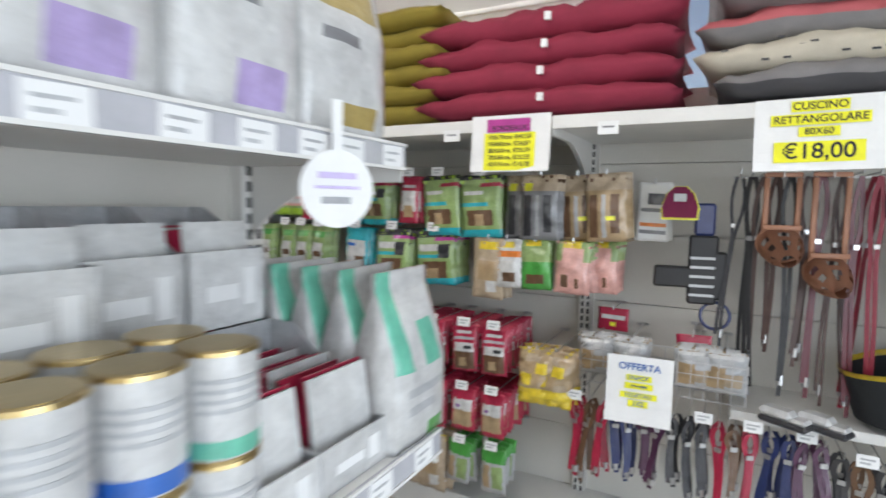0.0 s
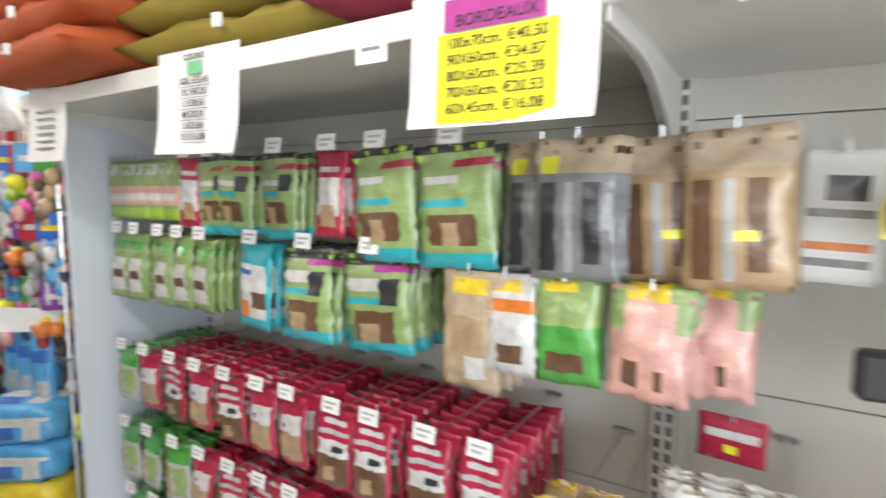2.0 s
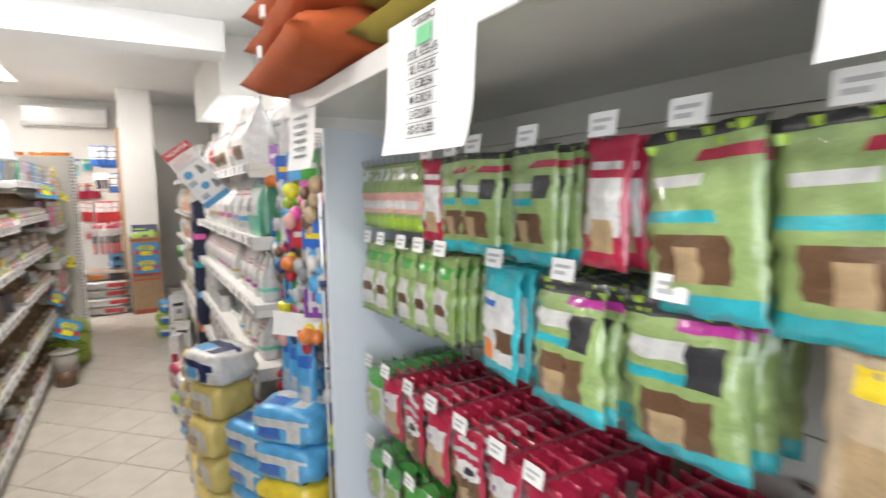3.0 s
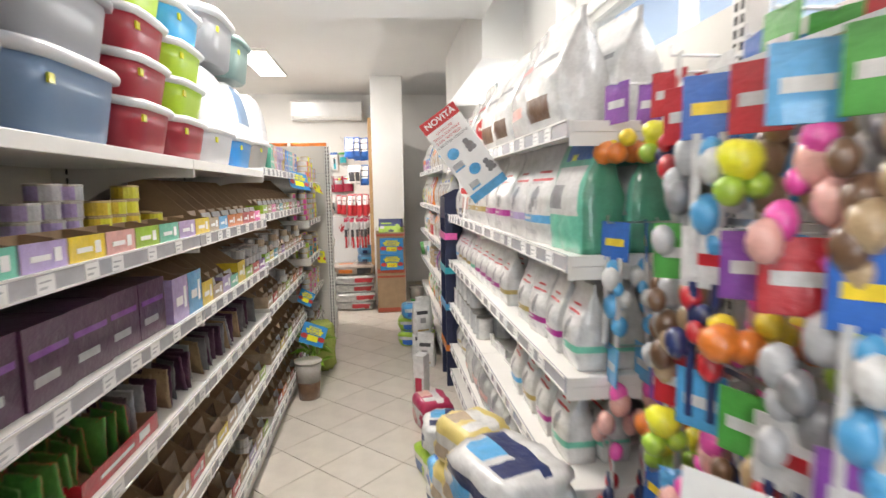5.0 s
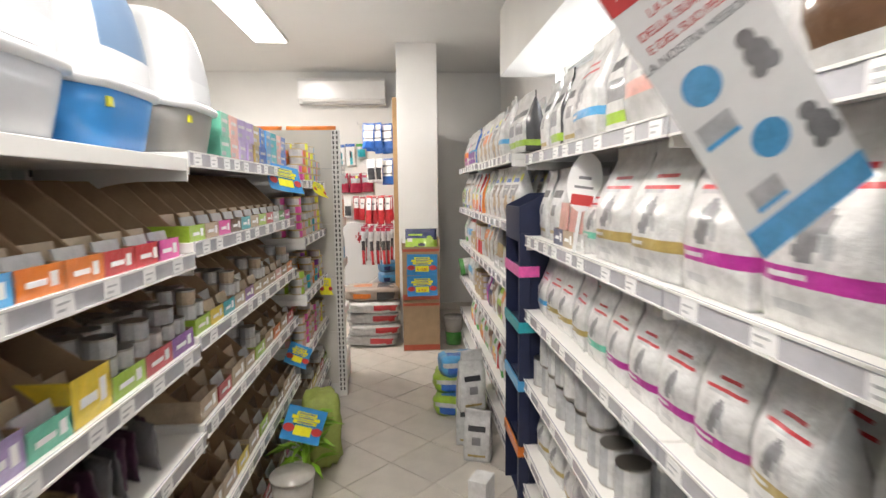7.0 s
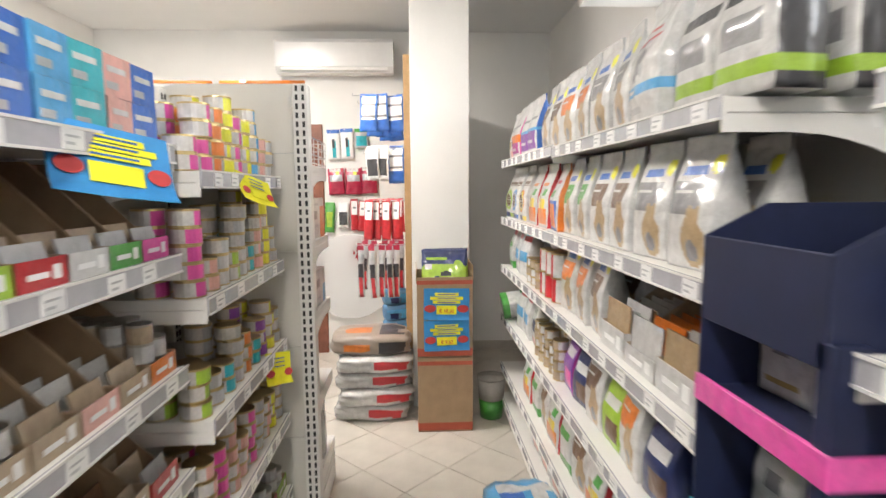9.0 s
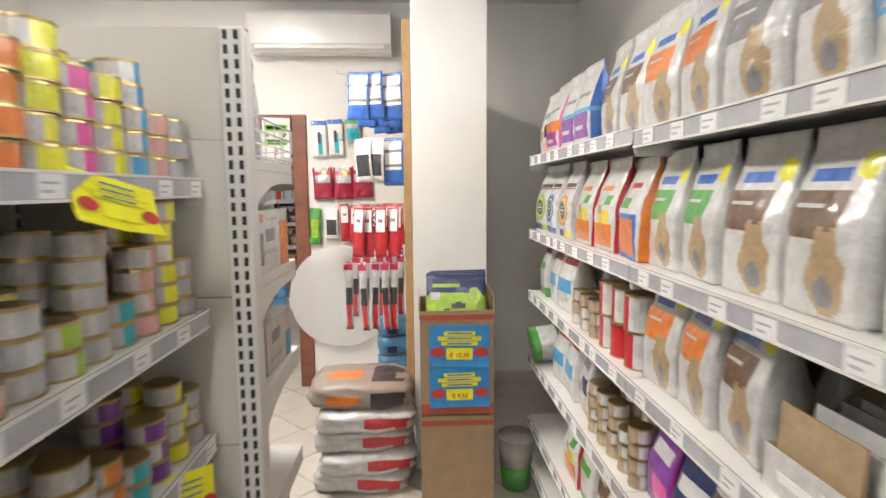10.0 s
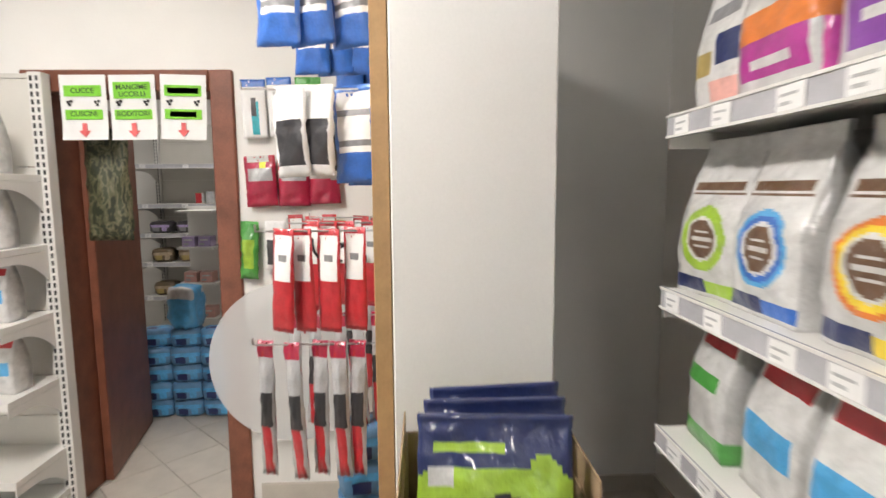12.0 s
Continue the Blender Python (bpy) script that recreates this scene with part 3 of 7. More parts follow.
for k, (x, L) in enumerate(HB):
    e = tagged(new("hook_wall_unit"), "cream metal wall unit with hooks and a deep top shelf", "shelving", "hook wall units")
    e.matrix_basis = face_south(x, TY)
    dp = 0.665
    obj("back_panel", boxes("back_panel", [CREAM], *[(0.0, L, dp + 0.004, dp + 0.02, zz, zz + 0.316) for zz in np.arange(0.1, 1.9, 0.32)]), parent=e)
    for ux in (0.0, L):
        obj("upright", upright_mesh(1.95), ux, dp - 0.002, 0, parent=e)
    obj("top_shelf", shelf_mesh(L, dp), 0, 0, 1.82, parent=e)
    obj("front_lip", boxes("front_lip", [STEEL], (0.003, L - 0.003, -0.006, -0.001, 1.776, 1.823), bev=0.002), parent=e)
    obj("plinth", boxes("plinth", [STEEL], (0.0, L, 0.3, dp, 0.0, 0.12), bev=0.003), parent=e)
    for bx in (0.004, L - 0.008):
        obj("bracket", bracket_mesh(dp, 0.30), bx, 0, 1.789, parent=e)
    if k == 1:
        obj("shelf", shelf_mesh(1.3, 0.42), 0.62, 0.30, 0.76, parent=e)
        obj("bracket", bracket_mesh(0.42), 0.62, 0.30, 0.729, parent=e)
PANELBLUE = mat("end_panel_enamel", (0.66, 0.71, 0.78), 0.3, vary=0.04, grain=3, bump=0.02)
structure("trim_end_panel", PANELBLUE, "pale glossy metal end panel of the hook wall", (-2.475, -2.45, 2.02, 2.56, 0.0, 1.785), bev=0.002)

# ---- hanging packs on the hook wall ----
HOOK = {}


def hook_mesh(L):
    if L not in HOOK:
        bm = bmesh.new()
        bm_cyl(bm, 0, 0, 0, L, 0.0028, seg=6, m=Matrix.Rotation(radians(90), 4, "X"))
        bm_box(bm, -0.022, 0.022, -0.012, -0.002, -0.006, 0.006, 0, 0.001)
        bm_cyl(bm, 0, 0, 0, 0.02, 0.0028, seg=6, m=Matrix.Translation((0, -L, 0)))
        HOOK[L] = finish(bm, "hook", [CHROME])
    return HOOK[L]


HTAG = boxes("price_tag", [PAPER, LGREY], (-0.03, 0.03, -0.001, 0, -0.02, 0.02), (-0.02, 0.02, -0.0018, -0.001, 0.003, 0.009, 1), (-0.02, 0.008, -0.0018, -0.001, -0.010, -0.003, 1))


def hung(me, label, x, z, n=5, y0=2.56, L=0.43, name="hanging_pack", cat="pet treats", group="hanging packs", tag=True, pitch=0.03, front=None, jr=6):
    """A hook fixed at y0 with n packs hanging on it, the foremost near its tip."""
    h = tagged(obj("display_hook", hook_mesh(L), x, y0, z), "thin chrome display hook on the wall unit", "hook", "display hooks")
    if tag:
        obj("price_tag", HTAG, 0, -L - 0.002, 0.022, 0, -8, 0, parent=h)
    front = front or (y0 - L + 0.02)
    for i in range(n):
        put(name, me, x + RND.uniform(-0.006, 0.006), front + i * pitch, z - 0.012, RND.uniform(-jr, jr), label, cat, group, ry=RND.uniform(-4, 4), rx=RND.uniform(-4, 2))


P_LIME = hang_mesh("lime_pouch", 0.085, 0.20, [PALEGREEN, LIME, WHITE, ROSE, LIME], [(0, 1, 0, 0.2, 4), (0, 1, 0.22, 0.55, 3), (0.2, 0.8, 0.3, 0.45, 2), (0.1, 0.6, 0.78, 0.92, 2)], 0.03, 1)
P_CYAN = hang_mesh("green_cyan_pouch", 0.155, 0.235, [PALEGREEN, LIME, TEAL, BROWN, WHITE, BLACK, CRIMSON, TAN], [(0, 1, 0, 0.14, 2), (0.2, 0.8, 0.18, 0.42, 3), (0.3, 0.5, 0.2, 0.36, 7), (0, 0.7, 0.5, 0.56, 2), (0.1, 0.6, 0.62, 0.7, 4), (0.6, 0.9, 0.55, 0.78, 5), (0.5, 0.95, 0.83, 0.9, 6), (0, 1, 0.92, 1, 5)], 0.04, 2)
P_CYANB = hang_mesh("green_cyan_pouch", 0.20, 0.27, [PALEGREEN, LIME, TEAL, BROWN, WHITE, BLACK, CRIMSON, TAN], [(0, 1, 0, 0.13, 2), (0.2, 0.8, 0.16, 0.42, 3), (0.4, 0.6, 0.18, 0.38, 7), (0.05, 0.7, 0.5, 0.58, 2), (0.1, 0.6, 0.66, 0.74, 4), (0.5, 0.95, 0.8, 0.88, 6), (0, 1, 0.92, 1, 5)], 0.05, 3)
P_CYANC = hang_mesh("green_cyan_pouch", 0.205, 0.25, [PALEGREEN, LIME, TEAL, BROWN, WHITE, BLACK, MAGENTA, TAN], [(0, 1, 0, 0.14, 2), (0.2, 0.8, 0.15, 0.42, 3), (0.3, 0.6, 0.14, 0.3, 7), (0, 0.6, 0.48, 0.54, 2), (0.1, 0.6, 0.6, 0.74, 4), (0.62, 0.9, 0.5, 0.76, 5), (0.5, 0.95, 0.82, 0.88, 6), (0, 1, 0.9, 1, 5)], 0.05, 18)
P_RED = hang_mesh("red_pouch", 0.11, 0.22, [CRIMSON, CRIMSON, WHITE, TAN, BLACK], [(0.1, 0.9, 0.25, 0.7, 2), (0.3, 0.8, 0.1, 0.4, 3), (0.2, 0.8, 0.76, 0.84, 2)], 0.03, 4)
P_REDC = hang_mesh("clear_red_pouch", 0.12, 0.21, [CRIMSON, CRIMSON, BROWN, LGREY, TAN, BLACK, WHITE], [(0.1, 0.9, 0.08, 0.42, 2), (0.3, 0.6, 0.12, 0.3, 4), (0.1, 0.9, 0.44, 0.62, 6), (0.55, 0.75, 0.48, 0.58, 5), (0.1, 0.9, 0.66, 0.72, 3), (0.25, 0.8, 0.8, 0.86, 6)], 0.035, 5)
P_REDD = hang_mesh("clear_red_pouch", 0.12, 0.20, [CRIMSON, CRIMSON, TAN, WHITE, PURPLE], [(0.1, 0.9, 0.1, 0.5, 2), (0.15, 0.85, 0.52, 0.72, 3), (0.2, 0.35, 0.55, 0.65, 4)], 0.035, 6)
P_BLUE = hang_mesh("cyan_pouch", 0.145, 0.25, [TEAL, TEAL, WHITE, BLUE, ORANGE, BROWN], [(0.08, 0.92, 0.1, 0.72, 2), (0.08, 0.5, 0.6, 0.7, 3), (0.5, 0.85, 0.25, 0.45, 5), (0.1, 0.4, 0.14, 0.3, 4)], 0.03, 7)
P_STICK = hang_mesh("clear_stick_pack", 0.17, 0.27, [GREY, BROWN, KRAFT, BLACK, NEON, LGREY], [(0, 1, 0.74, 1, 2), (0.1, 0.3, 0.05, 0.7, 3), (0.4, 0.5, 0.05, 0.7, 5), (0.6, 0.8, 0.1, 0.7, 3), (0.1, 0.3, 0.78, 0.86, 4)], 0.05, 8)
P_STICKB = hang_mesh("clear_stick_pack", 0.17, 0.27, [TAN, BROWN, KRAFT, BROWN, NEON, LGREY], [(0, 1, 0.74, 1, 2), (0.1, 0.3, 0.05, 0.7, 3), (0.4, 0.5, 0.05, 0.7, 5), (0.6, 0.8, 0.1, 0.7, 3), (0.5, 0.7, 0.3, 0.36, 4)], 0.05, 9)
P_BEIGE = hang_mesh("beige_pouch", 0.15, 0.27, [KRAFT, KRAFT, YELLOW, TAN, WHITE], [(0.2, 0.8, 0.8, 0.95, 2), (0.2, 0.8, 0.3, 0.6, 3), (0.55, 0.8, 0.15, 0.3, 4)], 0.045, 10)
P_WHT = hang_mesh("white_snack_pouch", 0.12, 0.21, [WHITE, WHITE, YELLOW, ORANGE, BROWN], [(0.2, 0.7, 0.8, 0.95, 2), (0, 1, 0.6, 0.78, 3), (0.3, 0.8, 0.15, 0.3, 4)], 0.04, 11)
P_GRN = hang_mesh("green_snack_pouch", 0.135, 0.21, [GREEN, PALEGREEN, YELLOW, PALEGREEN, BROWN], [(0, 1, 0.55, 1, 3), (0.2, 0.7, 0.85, 0.97, 2), (0.25, 0.75, 0.15, 0.3, 4)], 0.045, 12)
P_PNK = hang_mesh("pink_snack_pouch", 0.145, 0.215, [ROSE, ROSE, YELLOW, PALEGREEN, BROWN], [(0, 1, 0.62, 1, 3), (0.25, 0.75, 0.65, 0.9, 0), (0.2, 0.7, 0.85, 0.97, 2), (0.2, 0.4, 0.15, 0.35, 4), (0.6, 0.7, 0.15, 0.3, 4)], 0.05, 13)
P_PALE = hang_mesh("pale_green_pack", 0.11, 0.235, [PALEGREEN, LIME, WHITE, BROWN, GREEN], [(0.25, 0.75, 0.15, 0.6, 2), (0.35, 0.65, 0.3, 0.45, 3), (0.1, 0.9, 0.75, 0.85, 4)], 0.04, 14)
P_OLIVE = hang_mesh("olive_blister_pack", 0.12, 0.2, [LGREY, GREEN, PALEGREEN, TAN, GREEN], [(0, 1, 0.7, 1, 4), (0.1, 0.4, 0.1, 0.6, 3), (0.55, 0.85, 0.1, 0.6, 2)], 0.035, 15)
P_YEL = hang_mesh("yellow_bone_pack", 0.17, 0.24, [TAN, YELLOW, YELLOW, GOLD, WHITE, KRAFT], [(0.0, 1, 0.0, 0.3, 2), (0.1, 0.4, 0.4, 0.55, 2), (0.5, 0.8, 0.55, 0.75, 2), (0.2, 0.6, 0.75, 0.9, 5), (0.6, 0.9, 0.3, 0.45, 5)], 0.09, 16)
P_CARD = hang_mesh("red_header_card", 0.13, 0.1, [CRIMSON, CRIMSON, WHITE, NEON], [(0.15, 0.85, 0.5, 0.7, 2), (0.4, 0.6, 0.2, 0.4, 3)], 0.006, 17)
HZ = [1.625, 1.375, 0.96, 0.67, 0.42]
G = "glossy %s pouch of dog treats hanging on a hook"
for i in range(9):
    hung(P_LIME, G % "lime green", -2.38 + i * 0.043, HZ[0], 4, tag=False, pitch=0.05)
for x, me, lab, n in ((-1.93, P_RED, "red and white", 4), (-1.81, P_CYAN, "green and cyan", 3), (-1.71, P_CYAN, "green and cyan", 6), (-1.52, P_CYAN, "green and cyan", 7), (-1.325, P_RED, "red and white", 5), (-1.17, P_CYANB, "green and cyan", 6), (-0.965, P_CYANB, "green and cyan", 7)):
    hung(me, G % lab, x, HZ[0], n)
STK = "clear pack of %s chew sticks with kraft header"
hung(P_STICK, STK % "dark", -0.77, 1.625, 3, tag=False, L=0.40)
hung(P_STICK, STK % "dark", -0.685, 1.625, 3, tag=False, L=0.44)
hung(P_STICKB, STK % "brown", -0.55, 1.625, 3, tag=False, L=0.38)
hung(P_STICKB, STK % "brown", -0.43, 1.63, 3, tag=False, L=0.42)
for x, me, lab, n in ((-2.36, P_PALE, "pale green", 3), (-2.25, P_PALE, "pale green", 3), (-2.10, P_PALE, "pale green", 5), (-1.99, P_PALE, "pale green", 5), (-1.87, P_PALE, "pale green", 4), (-1.63, P_BLUE, "cyan and white", 3), (-1.415, P_CYANC, "green and cyan", 6), (-1.19, P_CYANC, "green and cyan", 7)):
    hung(me, G % lab, x, HZ[1], n)
for x, me, lab, n in ((-0.915, P_BEIGE, "beige paper", 5), (-0.83, P_WHT, "white and orange", 4), (-0.705, P_GRN, "green", 3), (-0.545, P_PNK, "pink and green", 4), (-0.455, P_PNK, "pink and green", 5)):
    hung(me, G % lab, x, 1.355, n, tag=False, L=0.43 if x < -0.5 else 0.33)
for k, z in enumerate(HZ[2:]):
    for i in range(11):
        x = -2.33 + i * 0.145 + RND.uniform(-0.012, 0.012)
        if k == 0 and i == 0 or k == 1 and i < 3:
            me, lab = P_OLIVE, "olive green"
        else:
            me, lab = RND.choice([P_REDC, P_REDC, P_REDD]), "clear and red"
        if k == 2:
            me, lab = (P_BEIGE, "beige and yellow") if 3 < i < 9 else (P_OLIVE, "olive green")
        hung(me, G % lab, x, z, 8 if k < 2 else 4, pitch=0.045, L=0.45)
for x in (-0.68, -0.60):
    hung(P_YEL, "clear net pack of yellow bone biscuits", x, 0.90, 2, tag=False, pitch=0.07)
hung(P_CARD, "small red header card over a clear toy pack", -0.42, 1.06, 1, tag=False, L=0.2)
hung(P_CARD, "small red header card over a clear toy pack", -0.10, 1.00, 1, tag=False, L=0.28)
P_CLEARTOY = hang_mesh("clear_chew_pack", 0.15, 0.16, [LGREY, TAN, TAN, KRAFT, WHITE], [(0.1, 0.5, 0.1, 0.6, 2), (0.5, 0.9, 0.2, 0.5, 3), (0.1, 0.9, 0.8, 1, 4)], 0.06, 21)
for x in (-0.46, -0.32, -0.08, 0.02):
    hung(P_CLEARTOY, "clear pack of beige chew bones", x, 0.97, 3, tag=False, L=0.36)
BASKET = tagged(new("wire_basket"), "chrome wire basket hung on the wall unit", "basket")
bm = bmesh.new()
for i in range(14):
    x = -0.5 + i * 0.045
    bm_box(bm, x, x + 0.003, 2.13, 2.133, 0.80, 0.98)
    bm_box(bm, x, x + 0.003, 2.13, 2.46, 0.80, 0.803)
for i in range(5):
    z = 0.80 + i * 0.045
    bm_box(bm, -0.5, 0.09, 2.128, 2.131, z, z + 0.003)
    for x in (-0.5, 0.087):
        bm_box(bm, x, x + 0.003, 2.13, 2.46, z, z + 0.003)
obj("wire_frame", finish(bm, "wire_frame", [CHROME]), parent=BASKET)

# collars, leads, harnesses
LEATHER = [mat("brown_leather", (0.055, 0.026, 0.02), 0.45), mat("black_leather", (0.02, 0.02, 0.022), 0.45), mat("burgundy_leather", (0.10, 0.012, 0.02), 0.4), mat("red_leather", (0.22, 0.012, 0.03), 0.35), mat("tan_leather", (0.36, 0.17, 0.10), 0.5), mat("grey_webbing", (0.04, 0.04, 0.045), 0.8)]


def lead_mesh(L, w, m, studs=False, seed=0):
    bm = bmesh.new()
    rnd = random.Random(seed)
    n = 14
    for s, ph in ((-1, 0.0), (1, 1.3)):
        prev = None
        for i in range(n + 1):
            t = i / n
            x = s * (0.006 + 0.016 * math.sin(math.pi * min(1, t * 3)) * (1 - t)) + 0.006 * math.sin(t * 5 + ph + seed)
            y = 0.010 * math.sin(t * 4 + ph) + s * 0.004
            LL = L * (1.0 if s > 0 else 0.93)
            cur = [bm.verts.new((x + a, y + b, -t * LL)) for a, b in ((-w / 2, -0.0015), (w / 2, -0.0015), (w / 2, 0.0015), (-w / 2, 0.0015))]
            if prev:
                for j in range(4):
                    bm.faces.new((prev[j], prev[(j + 1) % 4], cur[(j + 1) % 4], cur[j]))
            else:
                bm.faces.new(cur)
            prev = cur
        bm.faces.new(prev)
    bm_cyl(bm, 0.004, 0, -L * 0.95, -L * 0.93 + 0.02, w * 0.8, seg=10, mi=1)
    bm_box(bm, -w * 0.7, w * 0.7, -0.006, -0.003, -L * 0.3, -L * 0.3 + 0.018, 1, 0.002)
    if studs:
        for i in range(9):
            bm_cyl(bm, 0.006, 0, 0.0, 0.005, w * 0.22, w * 0.1, seg=8, mi=1, m=Matrix.Translation((0.004, -0.003, -L * (0.25 + i * 0.07))) @ Matrix.Rotation(radians(90), 4, "X"))
    return finish(bm, "dog_lead", [m, CHROME])


x = 0.03
for i in range(30):
    m = LEATHER[[5, 1, 0, 0, 1, 0, 2, 0, 2, 3, 1, 3, 2, 3][i % 14]]
    L = RND.uniform(0.62, 0.84) if i < 11 else RND.uniform(0.36, 0.6)
    lm = lead_mesh(L, RND.uniform(0.009, 0.016) if i < 11 else RND.uniform(0.014, 0.024), m, i > 11 and i % 2 == 0, i)
    hung(lm, "leather dog lead with metal clip hanging on a hook", x, 1.63, 1 + i % 2, L=0.34, name="dog_lead", cat="dog lead", group="dog leads", tag=False, pitch=0.05, jr=25)
    x += RND.uniform(0.03, 0.055)


def torus(bm, R, r, m, mi=0, seg=20, sub=6):
    vs = []
    for i in range(seg):
        a = 2 * math.pi * i / seg
        vs.append([bm.verts.new(m @ Vector(((R + r * math.cos(2 * math.pi * j / sub)) * math.cos(a), (R + r * math.cos(2 * math.pi * j / sub)) * math.sin(a), r * math.sin(2 * math.pi * j / sub)))) for j in range(sub)])
    for i in range(seg):
        for j in range(sub):
            f = bm.faces.new((vs[i][j], vs[(i + 1) % seg][j], vs[(i + 1) % seg][(j + 1) % sub], vs[i][(j + 1) % sub]))
            f.material_index, f.smooth = mi, True


for k, (hx, hz) in enumerate(((0.16, 1.38), (0.30, 1.29))):
    bm = bmesh.new()
    RX = Matrix.Rotation(radians(70), 4, "X")
    shell = []
    for a in range(8):
        t = a / 7
        w = math.cos(t * 1.25)
        shell.append([bm.verts.new((math.cos(q) * 0.072 * w, -0.11 * t, math.sin(q) * 0.062 * w - 0.05 * t)) for q in [2 * math.pi * k / 24 for k in range(24)]])
    made = []
    for a in range(7):
        for k in range(24):
            if a in (2, 4) and k % 4 in (1, 2) or a == 5 and k % 6 == 0:
                continue
            made.append(bm.faces.new((shell[a][k], shell[a][(k + 1) % 24], shell[a + 1][(k + 1) % 24], shell[a + 1][k])))
    bmesh.ops.solidify(bm, geom=made, thickness=0.004)
    torus(bm, 0.07, 0.006, RX @ Matrix.Diagonal((1.0, 0.9, 1.0, 1)), 0)
    for s in (-1, 1):
        bm_box(bm, s * 0.05 - 0.009, s * 0.05 + 0.009, -0.004, 0.004, 0.03, 1.62 - hz - 0.008, 0, 0.002)
        bm_box(bm, s * 0.045 - 0.006, s * 0.045 + 0.006, -0.06, 0, -0.03, -0.02, 0)
    bm_box(bm, -0.06, 0.06, -0.02, -0.014, 0.05, 0.068, 0, 0.002)
    bm_box(bm, -0.059, 0.059, -0.004, 0.004, 1.614 - hz, 1.63 - hz, 0, 0.002)
    tagged(obj("display_hook", hook_mesh(0.38), hx, 2.56, 1.612), "thin chrome display hook on the wall unit", "hook", "display hooks")
    put("dog_muzzle", finish(bm, "dog_muzzle", [LEATHER[4]], True), hx, 2.20, hz, RND.uniform(-20, 20), "tan leather dog muzzle hanging by its straps", "muzzle", "leather muzzles")

bm = bmesh.new()
for (x0, x1, z0, z1, mi) in ((-0.05, 0.05, -0.36, -0.1, 0), (-0.035, 0.035, -0.10, 0.02, 1), (-0.17, -0.03, -0.30, -0.22, 0), (0.03, 0.08, -0.34, -0.16, 0)):
    bm_box(bm, x0, x1, -0.03, 0.01, z0, z1, mi, 0.008)
for i in range(5):
    bm_box(bm, -0.045, 0.04, -0.032, -0.0305, -0.33 + i * 0.035, -0.32 + i * 0.035, 2)
torus(bm, 0.05, 0.006, Matrix.Translation((0.05, -0.02, -0.40)) @ Matrix.Rotation(radians(80), 4, "X"), 1)
put("dog_harness", finish(bm, "dog_harness", [LEATHER[1], NAVY, LGREY]), -0.08, 2.24, 1.50, 8, "black and blue padded dog harness on a card", "harness")
hung(hang_mesh("white_card_pack", 0.13, 0.24, [PAPER, PAPER, GREY, ORANGE, BLACK], [(0.3, 0.8, 0.65, 0.8, 4), (0.15, 0.85, 0.52, 0.56, 2), (0.1, 0.9, 0.25, 0.33, 3), (0.15, 0.85, 0.1, 0.16, 2)], 0.01, 31), "white card package of an accessory", -0.27, 1.60, 2, tag=False, name="card_package", cat="package", L=0.24)
bm = bmesh.new()
slabpts = [(-0.058, -0.09), (0.058, -0.09), (0.062, -0.05), (0.045, 0.0), (0.02, 0.025), (-0.02, 0.025), (-0.045, 0.0), (-0.062, -0.05)]
for mi, sc, dy in ((0, 1.0, 0.0), (1, 1.1, 0.012)):
    a = [bm.verts.new((px_ * sc, dy - 0.012, pz * sc)) for px_, pz in slabpts]
    b = [bm.verts.new((px_ * sc * 0.93, dy + 0.012, pz * sc)) for px_, pz in slabpts]
    fs = [bm.faces.new(a), bm.faces.new(b[::-1])] + [bm.faces.new((a[i], a[(i + 1) % 8], b[(i + 1) % 8], b[i])) for i in range(8)]
    for f in fs:
        f.material_index = mi
bm_box(bm, -0.022, 0.022, -0.0165, -0.0125, -0.03, 0.0, 2, 0.002)
put("small_pouch", finish(bm, "small_pouch", [mat("burgundy_fabric", (0.16, 0.012, 0.05), 0.85), NEON, LGREY]), -0.165, 2.20, 1.555, 0, "small burgundy fabric pouch with yellow edge", "pouch")

# lower hooks: colourful collars, and things on the low shelf
COLS = [CRIMSON, NAVY, PLUM, BLACK, CRIMSON, PLUM, BLACK, BROWN, NAVY, BLACK]
for i in range(30):
    x = -0.52 + i * 0.053
    m = COLS[(i * 7) % 10] if i < 18 else [GREY, GOLD, BROWN, BLACK][i % 4]
    lm = lead_mesh(RND.uniform(0.22, 0.34), 0.018, m, False, i + 50)
    hung(lm, "bright nylon pet collar hanging on a hook", x, 0.71 - (0.03 if i > 16 else 0), 2, L=0.42 if i < 18 else 0.46, name="pet_collar", cat="collar", group="pet collars", tag=i % 3 == 0, pitch=0.06, jr=30)
for sx in (0.20, 0.31):
    bm = bmesh.new()
    bm_box(bm, -0.035, 0.035, -0.09, 0.07, 0, 0.022, 1, 0.008)
    bm_box(bm, -0.033, 0.033, -0.04, 0.07, 0.02, 0.055, 0, 0.014)
    bm_box(bm, -0.03, 0.03, -0.085, -0.03, 0.02, 0.038, 0, 0.008)
    put("dog_shoe", finish(bm, "dog_shoe", [WHITE, BLACK]), sx, 2.14, 0.7605, 60, "small white and black dog boot on the shelf", "shoe", "dog boots")
bm = bmesh.new()
prev = None
